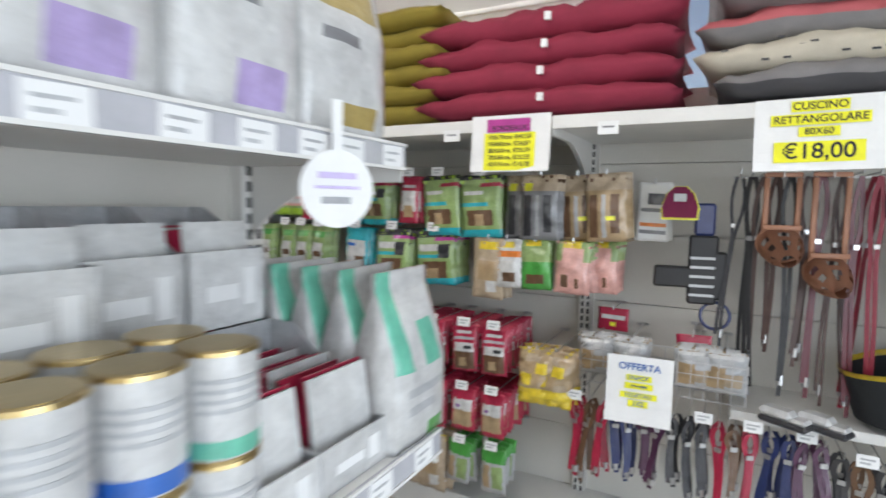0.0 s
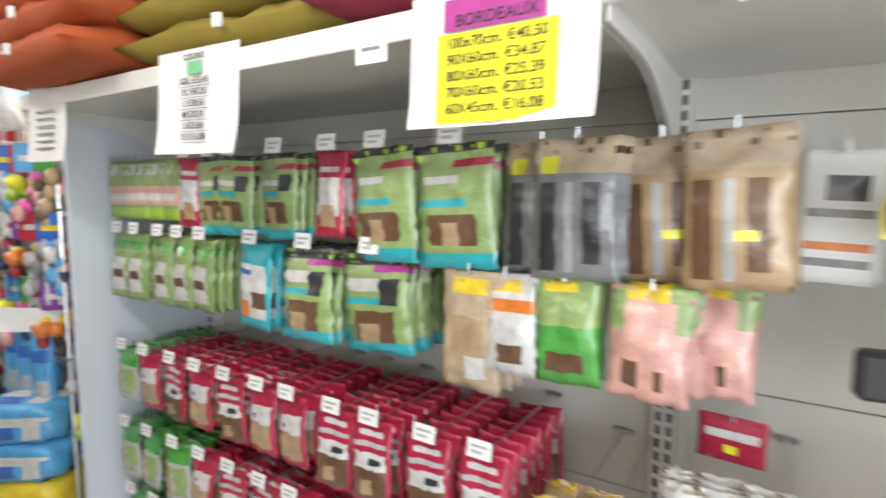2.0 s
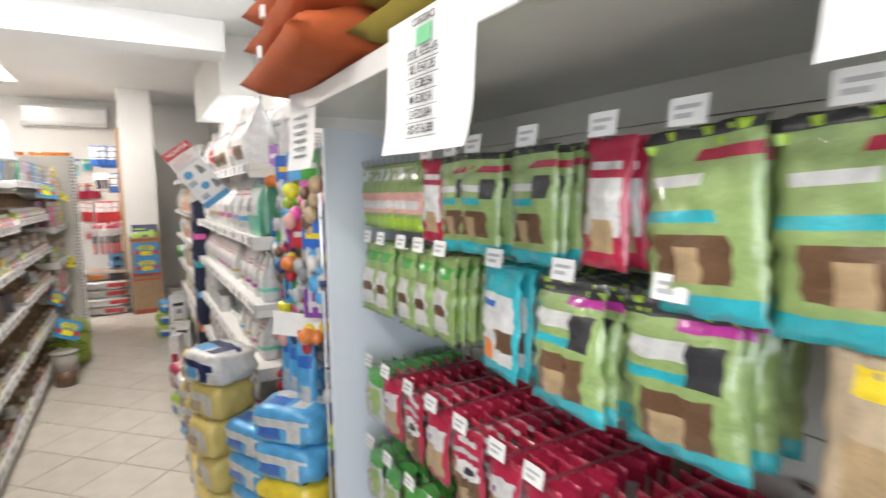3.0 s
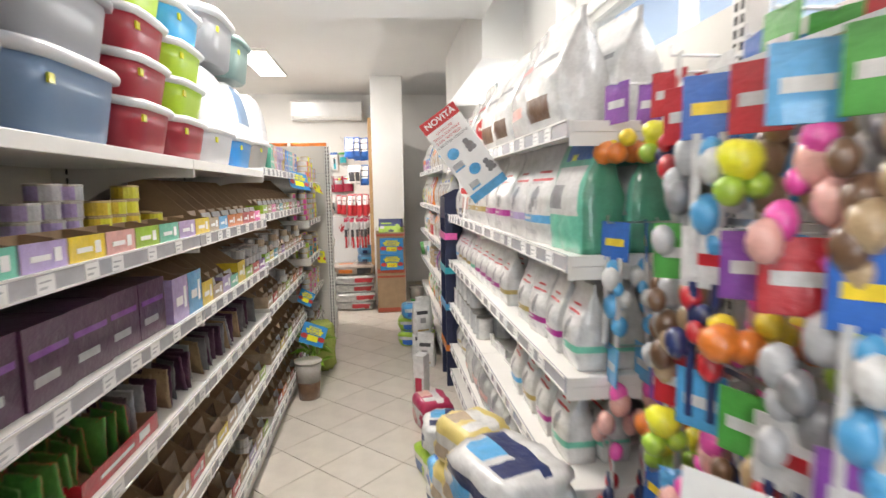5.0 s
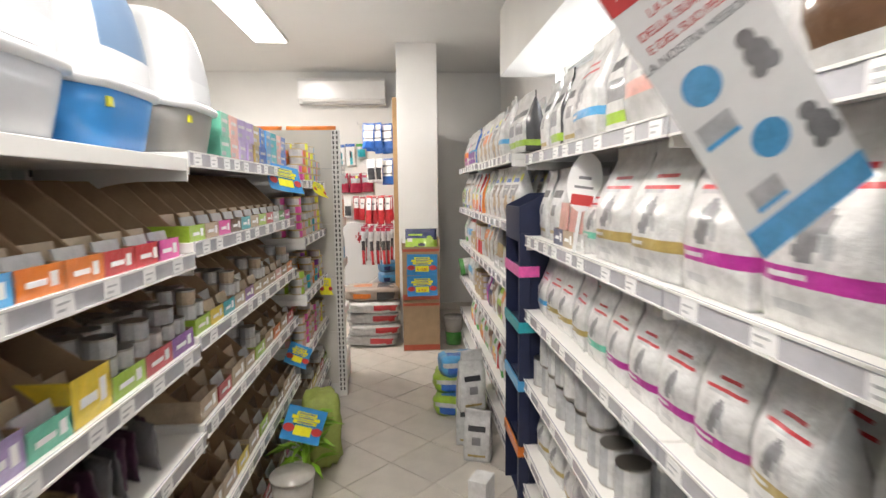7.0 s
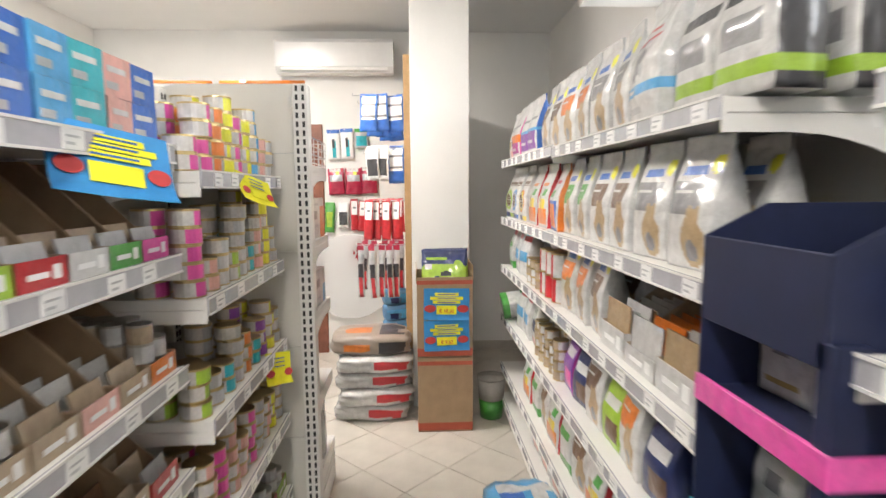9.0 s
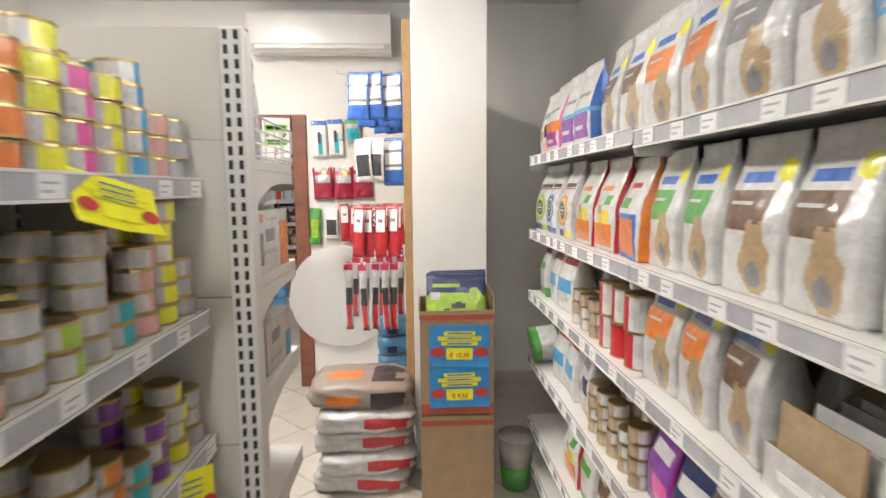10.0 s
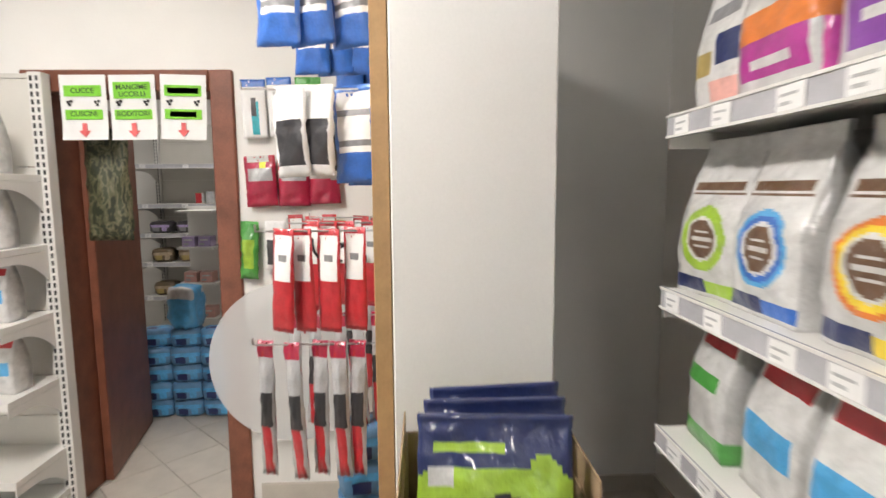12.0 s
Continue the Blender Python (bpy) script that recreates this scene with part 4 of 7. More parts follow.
for i in range(11):
    t = i / 10
    r0, r1 = 0.12 + 0.09 * t, 0
    cur = [bm.verts.new((math.cos(a) * (0.16 + 0.06 * t), math.sin(a) * (0.13 + 0.04 * t), 0.02 + 0.22 * t + 0.05 * t * math.cos(a))) for a in [2 * math.pi * k / 28 for k in range(28)]]
    if prev:
        for k in range(28):
            f = bm.faces.new((prev[k], prev[(k + 1) % 28], cur[(k + 1) % 28], cur[k]))
            f.smooth = True
            f.material_index = 1 if i == 10 else 0
    else:
        bm.faces.new(cur)
    prev = cur
bmesh.ops.solidify(bm, geom=bm.faces[:], thickness=0.012)
put("pet_carrier_basket", finish(bm, "pet_carrier_basket", [mat("charcoal_fabric", (0.05, 0.055, 0.06), 0.8), YELLOW]), 0.58, 2.28, 0.77, 10, "charcoal fabric pet basket with yellow piping", "pet basket")

# ---- cushions on the top shelf ----
FAB = {n: mat(n + "_cushion_fabric", c, 0.85, vary=0.14, grain=11, bump=0.3, fine=300) for n, c in (("orange", (0.42, 0.085, 0.02)), ("olive", (0.25, 0.19, 0.025)), ("burgundy", (0.26, 0.022, 0.05)), ("rose", (0.50, 0.12, 0.13)), ("grey", (0.20, 0.19, 0.19)), ("dark_grey", (0.06, 0.058, 0.062)), ("cream", (0.55, 0.50, 0.40)))}
PILES = [(-2.10, 0.72, ["orange"] * 5, "orange"), (-1.40, 0.76, ["olive"] * 6, "olive green"), (-0.64, 0.98, ["burgundy"] * 4, "burgundy red"), (0.36, 0.94, [("dark_grey", "grey"), "cream", ("grey", "rose"), ("grey", "rose"), "grey"], "grey and patterned"), (1.12, 0.56, [("dark_grey", "grey")] * 4, "grey")]
for cx, w, cols, lab in PILES:
    z = 1.8205
    for i, c in enumerate(cols):
        lo, hi = c if isinstance(c, tuple) else (c, c)
        h = RND.uniform(0.082, 0.1) if lab != "olive green" else 0.078
        me = cushion_mesh("cushion", w * RND.uniform(0.97, 1.04), 0.62, h * 1.4, FAB[hi], FAB[lo], i + int(cx * 10) % 9, spots=c == "cream")
        put("cushion", me, cx + RND.uniform(-0.035, 0.035), TY + (0.19 if lab == "orange" else 0.28) + RND.uniform(-0.03, 0.03), z, RND.uniform(-4, 4), lab + " stuffed fabric pet cushion in a stack", "cushion", "stacked cushions")
        z += h

# ---- signs on the hook wall ----
rows1 = [("CUSCINO", 0.018, 0.098, INK)] + [(s, 0.021, 0.045 - i * 0.025, INK) for i, s in enumerate(["XXL €55,45", "XL €47,35", "L €38,56", "M €30,91", "S €23,84", "XS €16,88"])]
sign("white paper price list for cushions with green mark", pose(-1.49, TY - 0.012, 1.725, -3, 1, 0), 0.30, 0.235, rows1, [(-0.026, 0.026, 0.06, 0.088, HIGR)] + [(-0.055, 0.055, 0.0325 - i * 0.025, 0.0333 - i * 0.025, INK) for i in range(6)])
sign("white paper price list for cushions", pose(-2.24, TY - 0.012, 1.725, -3, 0, 4), 0.21, 0.23, [], [(-0.05, 0.05, 0.03 - i * 0.022, 0.037 - i * 0.022, GREY) for i in range(6)])
rows2 = [("BORDEAUX", 0.026, 0.055, INK)] + [(s, 0.0225, 0.022 - i * 0.025, INK) for i, s in enumerate(["100x70cm. €40,50", "90X60cm. €34,87", "80X60cm. €25,39", "70X60cm. €20,53", "60X45cm. €16,08"])]
sign("white paper price list highlighted yellow and magenta", pose(-0.735, TY - 0.014, 1.73, -3, 0, 0), 0.31, 0.21, rows2, [(-0.10, 0.10, -0.10, 0.038, HI), (-0.09, 0.08, 0.042, 0.09, HIM)])
sign("white paper sign with yellow highlighted cushion price", pose(0.215, TY - 0.014, 1.722, -3, -1, 0), 0.325, 0.212, [("CUSCINO", 0.030, 0.080, INK), ("RETTANGOLARE", 0.030, 0.042, INK), ("80X60", 0.026, 0.006, INK), ("€18,00", 0.062, -0.052, INK)], [(-0.07, 0.07, 0.065, 0.096, HI), (-0.12, 0.12, 0.026, 0.058, HI), (-0.05, 0.05, -0.008, 0.02, HI), (-0.11, 0.11, -0.082, -0.022, HI)])
sign("white paper offer sign with blue heading", pose(-0.265, 2.075, 0.815, -10, 0, 4), 0.235, 0.25, [("OFFERTA", 0.036, 0.085, INKBLUE), ("SNACK", 0.022, 0.045, INKBLUE), ("VEGETALI", 0.022, -0.02, INKBLUE), ("3X2", 0.024, -0.05, INKBLUE)], [(-0.045, 0.045, 0.034, 0.056, HI), (-0.05, 0.05, 0.004, 0.026, HI), (-0.065, 0.065, -0.031, -0.009, HI), (-0.035, 0.035, -0.062, -0.038, HI), (-0.03, 0.03, 0.011, 0.019, INKBLUE)])
for sx, sz in ((-0.98, 1.768), (0.62, 1.768), (-0.38, 1.77)):
    put("shelf_label", boxes("shelf_label", [PAPER, GREY], (-0.035, 0.035, -0.002, 0, -0.022, 0.022), (-0.02, 0.02, -0.0028, -0.002, 0.0, 0.006, 1)), sx, TY - 0.007, sz, 0, "small white paper price label on the shelf edge", "label", "price labels")


# ---- foreground end shelving: tins, trays and packs ----
def put_e(kind, me, lx, inset, z, label, cat, group="", jr=4, ry=0):
    """On the end shelving by the hook wall: lx metres from its far end, fronts look +x."""
    return put(kind, me, -0.54 - inset + (0.085 if 1.0 < z < 1.5 else 0.0), 0.85 - lx, z + 0.0005, 90 + RND.uniform(-jr, jr), label, cat, group, ry=ry)


BIGCAN = can_mesh("white_tin", 0.046, 0.125, WHITE, AQUA, TINGOLD, band=True)
CANBLUE = can_mesh("white_blue_tin", 0.046, 0.125, WHITE, BLUE, TINGOLD, band=True)
MINTBAG = bag_mesh("white_mint_bag", 0.17, 0.09, 0.30, [WHITE, WHITE, AQUA, GREEN, LGREY], [(0, 0.25, 0.45, 1, 2), (0.5, 0.8, 0.45, 0.68, 2), (0.2, 0.9, 0.3, 0.36, 4), (0.2, 0.7, 0.22, 0.26, 4), (0.6, 0.9, 0.02, 0.1, 3)], seed=3)
LILBAG = bag_mesh("white_lilac_bag", 0.20, 0.10, 0.36, [WHITE, SILVER, LILAC, GREY, GOLD], [(0.1, 0.9, 0.55, 0.75, 2), (0.15, 0.6, 0.42, 0.46, 3), (0.15, 0.7, 0.34, 0.37, 3), (0.4, 0.8, 0.05, 0.2, 2)], seed=4)
GLDBAG = bag_mesh("white_gold_bag", 0.20, 0.10, 0.36, [WHITE, SILVER, GOLD, GREY, BROWN], [(0.1, 0.9, 0.55, 0.78, 2), (0.15, 0.6, 0.42, 0.46, 3), (0.15, 0.7, 0.34, 0.37, 3), (0.3, 0.8, 0.05, 0.16, 2)], seed=5)
REDTRAY = tray_mesh("white_red_tray", 0.155, 0.26, 0.20, 0.07, WHITE, "pouch", 8, 0.16, CRIMSON, WHITE, inside=LGREY)
REDTRAYH = tray_mesh("white_red_tray", 0.155, 0.20, 0.20, 0.13, WHITE, "pouch", 6, 0.17, CRIMSON, WHITE, inside=LGREY)
for i in range(5):
    put_e("pet_food_bag", MINTBAG, 0.06, 0.05 + i * 0.075, 1.085, "white and mint green bag of pet food on a shelf", "pet food", "mint pet food bags", 3)
for i in range(2):
    put_e("display_tray", REDTRAY, 0.225 + i * 0.158, 0.02, 1.085, "white and red tray of pet food sachets", "display tray", "white red trays", 2)
for i in range(8):
    put_e("display_tray", REDTRAYH, 0.225 + (i // 2) * 0.162, 0.29 if i < 4 else 0.23, 1.085 + (i % 2) * 0.2005, "white and red tray of pet food sachets", "display tray", "white red trays", 2)
for i in range(9):
    for t in range(2):
        for k in range(2):
            put_e("tin", BIGCAN if (t + i) % 3 == 1 else CANBLUE, 0.44 + i * 0.095, 0.055 + k * 0.095, 1.085 + t * 0.126, "white labelled tin of pet food with gold lid", "tin", "white tins", 30)
for i in range(9):
    put_e("pet_food_bag", [GLDBAG, LILBAG, LILBAG][i % 3], 0.14 + i * 0.215, 0.07, 1.605, "white bag of pet food with coloured print", "pet food", "white pet food bags", 4)
    put_e("pet_food_bag", LILBAG, 0.14 + i * 0.215, 0.19, 1.605, "white bag of pet food with coloured print", "pet food", "white pet food bags", 4)
for z in (0.142, 0.40, 0.74):
    for i in range(9):
        put_e("pet_food_bag", MINTBAG if z > 0.7 else LILBAG, 0.12 + i * 0.21, 0.07, z, "white bag of pet food with coloured print", "pet food", "white pet food bags", 4) if z != 0.40 else put_e("display_tray", REDTRAY, 0.12 + i * 0.17, 0.03, z, "white and red tray of pet food sachets", "display tray", "white red trays", 2)
wob = tagged(new("round_shelf_card"), "round white card with lilac print hung on the shelf edge", "sign")
wob.matrix_basis = pose(-0.515, 0.628, 1.52, 0, 0, 62)
bm = bmesh.new()
bm_cyl(bm, 0, 0, 0, 0.0015, 0.058, seg=36, m=Matrix.Rotation(radians(90), 4, "X"))
bm_box(bm, -0.008, 0.008, -0.0014, -0.0002, 0.05, 0.13)
obj("card", finish(bm, "card", [PAPER]), parent=wob)
obj("print", boxes("print", [LILAC, GREY], (-0.03, 0.03, -0.0035, -0.0018, 0.015, 0.024), (-0.025, 0.02, -0.0035, -0.0018, -0.022, -0.012, 1), (-0.035, 0.035, -0.0035, -0.0018, 0.0, 0.004)), parent=wob)

# ---- wall shelving: pet food bags ----
def vet(name, w, d, h, band, seed, top=RED):
    return bag_mesh(name, w, d, h, [WHITE, SILVER, band, top, GREY, LGREY], [(0.0, 1, 0.2, 0.29, 2), (0.15, 0.85, 0.64, 0.668, 3), (0.3, 0.7, 0.71, 0.735, 3), (0.2, 0.62, 0.60, 0.62, 5), (0.5, 0.48, 0.11, 0.09, 104), (0.44, 0.38, 0.08, 0.07, 104), (0.6, 0.40, 0.06, 0.06, 105), (0.15, 0.5, 0.08, 0.12, 5), (0.1, 0.45, 0.23, 0.26, 0)], seed=seed, puff=0.08, rows=38, cols=26)


V_MAG, V_GOLD, V_GRN, V_LIL, V_SKY = [vet("white_vet_bag", 0.235, 0.13, 0.33, m, 10 + i) for i, m in enumerate((MAGENTA, GOLD, AQUA, LILAC, SKY))]
S_MAG, S_GOLD, S_GRN, S_SKY = [vet("small_vet_bag", 0.15, 0.09, 0.25, m, 20 + i) for i, m in enumerate((MAGENTA, GOLD, AQUA, SKY))]
B_BRN = bag_mesh("large_white_bag", 0.25, 0.15, 0.36, [WHITE, SILVER, TAN, BROWN, GREY], [(0.15, 0.85, 0.12, 0.3, 3), (0.2, 0.8, 0.6, 0.66, 4)], seed=31, puff=0.09)
B_SIL = bag_mesh("large_silver_bag", 0.25, 0.14, 0.36, [SILVER, SILVER, ROSE, RED, GREY], [(0.2, 0.8, 0.2, 0.28, 2), (0.3, 0.7, 0.35, 0.55, 4), (0.2, 0.8, 0.66, 0.72, 3)], seed=32, puff=0.09)
DEEPMINT = film("deep_mint_print", (0.06, 0.27, 0.17))
GREENBOX = bag_mesh("green_white_bag", 0.23, 0.12, 0.35, [AQUA, DEEPMINT, WHITE, BLUE, GREY, NEON], [(0.05, 0.95, 0.3, 0.72, 2), (0.2, 0.9, 0.75, 0.9, 3), (0.1, 0.5, 0.35, 0.55, 4), (0.3, 0.5, 0.75, 0.82, 5)], seed=33)
BLKBAG = bag_mesh("white_black_bag", 0.17, 0.1, 0.30, [WHITE, BLACK, BLACK, GREY, LIME], [(0.1, 0.9, 0.62, 0.72, 2), (0.2, 0.8, 0.3, 0.5, 3), (0.0, 1, 0.1, 0.2, 4)], seed=34)
BLKB2 = bag_mesh("white_grey_bag", 0.15, 0.09, 0.29, [WHITE, SILVER, BLACK, GREY, GOLD], [(0.2, 0.8, 0.62, 0.7, 2), (0.3, 0.7, 0.35, 0.5, 3), (0.2, 0.8, 0.08, 0.15, 4)], seed=35)
PF = "bag of dry pet food on a shelf"


def bags(z, seq, x, face="R", deep=2, dstep=0.15, inset=0.03):
    for me, w, lab in seq:
        if me:
            for k in range(deep):
                if face == "R":
                    put("pet_food_bag", me, x + w / 2 + RND.uniform(-0.004, 0.004), RY + inset + 0.07 + k * dstep, z + 0.0005, RND.uniform(-7, 7), lab + " " + PF, "pet food", "pet food bags")
                else:
                    put("pet_food_bag", me, x - w / 2, LY - inset - 0.07 - k * dstep, z + 0.0005, 180 + RND.uniform(-7, 7), lab + " " + PF, "pet food", "pet food bags")
        x += w if face == "R" else -w


WM = "white and magenta"
bags(1.69, [(BLKB2, 0.17, "white and grey"), (BLKBAG, 0.18, "white and black"), (BLKB2, 0.17, "white and grey"), (V_SKY, 0.26, "white and blue"), (BLKBAG, 0.19, "white and black"), (B_SIL, 0.26, "silver"), (None, 0.08, ""), (B_BRN, 0.27, "white and brown"), (B_BRN, 0.27, "white and brown"), (B_SIL, 0.27, "silver"), (B_BRN, 0.28, "white and brown")], -6.0, dstep=0.17)
bags(1.33, [(BLKB2, 0.165, "white and grey"), (BLKB2, 0.165, "white and grey"), (None, 0.27, ""), (S_GRN, 0.17, "white and green"), (V_GOLD, 0.25, "white and gold"), (V_GOLD, 0.25, "white and gold"), (V_MAG, 0.26, WM), (V_MAG, 0.26, WM), (V_LIL, 0.26, "white and lilac"), (V_SKY, 0.25, "white and blue"), (GREENBOX, 0.27, "green and white")], -6.0)
bags(0.99, [(S_SKY, 0.16, "white and blue"), (S_GOLD, 0.16, "white and gold"), (S_GOLD, 0.16, "white and gold"), (S_GOLD, 0.17, "white and gold"), (S_GRN, 0.17, "white and green"), (S_MAG, 0.165, WM), (S_MAG, 0.165, WM), (S_MAG, 0.165, WM), (S_MAG, 0.17, WM), (S_GOLD, 0.175, "white and gold"), (None, 0.17, ""), (S_GOLD, 0.18, "white and gold"), (S_MAG, 0.18, WM), (S_MAG, 0.18, WM), (S_GRN, 0.17, "white and green")], -6.0, dstep=0.11)
TALLTIN = can_mesh("white_vet_tin", 0.05, 0.125, WHITE, LGREY, TIN)
row("R", "tin", TALLTIN, "white labelled tin of pet food", "tin", -6.0, -4.95, 0.66, 0.102, deep=2, dstep=0.105, group="white tins", jr=40)
row("R", "tin", TALLTIN, "white labelled tin of pet food", "tin", -5.9, -5.2, 0.786, 0.102, deep=1, dstep=0.105, group="white tins", jr=40, inset=0.02)
bags(0.66, [(S_SKY, 0.19, "white and blue"), (S_GOLD, 0.19, "white and gold"), (S_MAG, 0.19, WM), (S_GRN, 0.19, "white and green")], -4.3, dstep=0.11)
bags(0.34, [(S_GOLD, 0.2, "white and gold")] * 3 + [(B_SIL, 0.26, "silver")] * 3 + [(V_MAG, 0.26, WM)] * 4, -6.0, deep=1)
bags(0.142, [(S_MAG, 0.2, WM)] * 12, -6.0, deep=1)
for i, (m, x) in enumerate(((NAVY, -5.62), (KRAFT, -5.5), (WHITE, -5.38))):
    trays("R", x - 0.06, 1.33, 0.03, 0.2, (tray_mesh("small_box_tray", 0.12, 0.2, 0.17, 0.06, m, "pouch", 5, 0.15, WHITE, ROSE), 0.12, "open tray of small white pet food boxes"))

# card hung aslant on the shelf edge
nov = tagged(new("hanging_card"), "white advertising card with red and blue ends hung aslant", "sign")
nov.matrix_basis = pose(-4.27, 1.80, 1.665, 0, -36, 92) @ Matrix.Diagonal((0.875, 1, 0.775, 1))
obj("sheet", boxes("sheet", [PAPER], (-0.10, 0.10, -0.001, 0.001, -0.255, 0.255)), parent=nov)
obj("red_band", boxes("red_band", [INKRED], (-0.1, 0.1, -0.0030, -0.0012, 0.19, 0.255)), parent=nov)
obj("blue_band", boxes("blue_band", [SKY], (-0.1, 0.1, -0.0030, -0.0012, -0.255, -0.205)), parent=nov)
text("NOVITÀ", 0.045, 0, -0.0045, 0.222, nov, PAPER, bold=0.001)
for i, s in enumerate(("LA SALUTE", "DELLA SUA PELLE", "E DEL SUO PELO,", "LA NOSTRA MISSIONE")):
    text(s, 0.019, -0.01, -0.003, 0.165 - i * 0.023, nov, INKRED if i < 3 else GREY)
bm = bmesh.new()
for cx, cz in ((-0.045, 0.03), (0.0, -0.10)):
    bm_cyl(bm, 0, 0, 0, 0.001, 0.03, seg=24, m=Matrix.Translation((cx, -0.0016, cz)) @ Matrix.Rotation(radians(90), 4, "X"))
obj("blue_seal", finish(bm, "blue_seal", [SKY]), parent=nov)
bm = bmesh.new()
for cx, cz in ((0.045, 0.02), (0.07, -0.13)):
    for dx, dz, r in ((0, 0, 0.022), (-0.006, 0.028, 0.015), (0.012, -0.02, 0.014), (-0.01, -0.024, 0.012)):
        bm_cyl(bm, 0, 0, 0, 0.001, r, seg=14, m=Matrix.Translation((cx + dx, -0.0016 - abs(dx) * 0.02, cz + dz)) @ Matrix.Rotation(radians(90), 4, "X"))
obj("dark_picture", finish(bm, "dark_picture", [GREY]), parent=nov)
obj("pack_picture", boxes("pack_picture", [LGREY, SKY], (-0.085, -0.03, -0.0028, -0.0012, -0.06, -0.02), (-0.085, -0.03, -0.0036, -0.0028, -0.06, -0.052, 1), (-0.07, -0.02, -0.0028, -0.0012, -0.19, -0.15), (-0.07, -0.02, -0.0036, -0.0028, -0.19, -0.182, 1)), parent=nov)
seal = tagged(new("round_shelf_card"), "round red card on a clear holder above the shelf", "sign")
seal.matrix_basis = pose(-4.62, 1.97, 1.80, 0, 0, 75)
bm = bmesh.new()
bm_cyl(bm, 0, 0, 0, 0.0015, 0.055, seg=32, m=Matrix.Rotation(radians(90), 4, "X"))
bm_box(bm, -0.006, 0.006, 0.0005, 0.002, -0.11, 0)
obj("card", finish(bm, "card", [INKRED]), parent=seal)
text("NOVITÀ", 0.024, 0, -0.0025, 0, seal, PAPER, bold=0.0006)
oval = tagged(new("oval_shelf_card"), "white oval card with red foot among the bags", "sign")
oval.matrix_basis = pose(-5.36, 1.99, 1.56, 0, 8, 70)
bm = bmesh.new()
bm_cyl(bm, 0, 0, 0, 0.0015, 0.055, seg=32, m=Matrix.Diagonal((1, 1, 1.75, 1)) @ Matrix.Rotation(radians(90), 4, "X"))
bm_box(bm, -0.006, 0.006, 0.0005, 0.002, -0.23, 0)
obj("card", finish(bm, "card", [PAPER]), parent=oval)
obj("print", boxes("print", [GREY, INKRED], (-0.02, 0.02, -0.0028, -0.0018, 0.01, 0.02), (-0.03, 0.03, -0.0028, -0.0018, -0.02, -0.012), (-0.035, 0.035, -0.0028, -0.0018, -0.075, -0.04, 1)), parent=oval)

# far half of the wall shelving
def cat_bag(c, name="white_cat_bag", w=0.165, h=0.31, seed=0, side=WHITE):
    return bag_mesh(name, w, 0.09, h, [WHITE, side, c, BLUE, TAN, GREY, NEON], [(0.0, 0.75, 0.42, 0.66, 2), (0.15, 0.65, 0.7, 0.78, 3), (0.64, 0.20, 0.24, 0.18, 104), (0.62, 0.36, 0.15, 0.09, 104), (0.56, 0.42, 0.05, 0.06, 104), (0.72, 0.42, 0.05, 0.06, 104), (0.62, 0.14, 0.12, 0.08, 105), (0.1, 0.5, 0.56, 0.60, 0), (0.84, 0.78, 0.12, 0.07, 106)], seed=seed, cols=30, rows=44)


C_OR, C_BR, C_GR, C_GY = [cat_bag(m, seed=40 + i) for i, m in enumerate((ORANGE, BROWN, GREEN, GREY))]
C_PK = bag_mesh("pink_white_bag", 0.20, 0.12, 0.31, [WHITE, PINK, MAGENTA, ORANGE, GREY, WHITE], [(0.1, 0.95, 0.1, 0.32, 2), (0, 1, 0.32, 0.45, 3), (0.2, 0.8, 0.6, 0.66, 4), (0.25, 0.75, 0.15, 0.19, 5), (0.3, 0.7, 0.68, 0.72, 4)], seed=50)
C_PU = bag_mesh("purple_white_bag", 0.17, 0.1, 0.31, [WHITE, BLUE, PURPLE, SKY, GREY, WHITE], [(0.1, 0.95, 0.1, 0.38, 2), (0, 1, 0.38, 0.45, 3), (0.2, 0.8, 0.6, 0.66, 4), (0.25, 0.75, 0.2, 0.24, 5)], seed=51)
C_GD = bag_mesh("gold_white_bag", 0.16, 0.09, 0.30, [WHITE, SILVER, GOLD, NAVY, GREY, ROSE], [(0.1, 0.45, 0.25, 0.42, 2), (0.5, 0.9, 0.3, 0.5, 3), (0.2, 0.8, 0.62, 0.7, 4), (0.4, 0.9, 0.03, 0.18, 5)], seed=52)


def emblem(c1, c2, seed):
    return bag_mesh("round_emblem_bag", 0.185, 0.12, 0.32, [WHITE, SILVER, c1, BROWN, c2, NAVY, LGREY, WHITE], [(0.52, 0.37, 0.36, 0.205, 102), (0.52, 0.37, 0.31, 0.175, 104), (0.52, 0.37, 0.25, 0.14, 107), (0.52, 0.37, 0.21, 0.12, 103), (0.36, 0.68, 0.36, 0.385, 0), (0.4, 0.64, 0.32, 0.335, 0), (0.4, 0.64, 0.41, 0.425, 0), (0.0, 0.55, 0.02, 0.12, 5), (0.55, 1, 0.02, 0.11, 4), (0.04, 0.96, 0.645, 0.652, 3), (0.06, 0.92, 0.67, 0.72, 3), (0.04, 0.14, 0.3, 0.55, 6)], seed=seed, cols=44, rows=76)


E_1, E_2, E_3 = emblem(LIME, LIME, 60), emblem(SKY, BLUE, 61), emblem(ORANGE, YELLOW, 62)
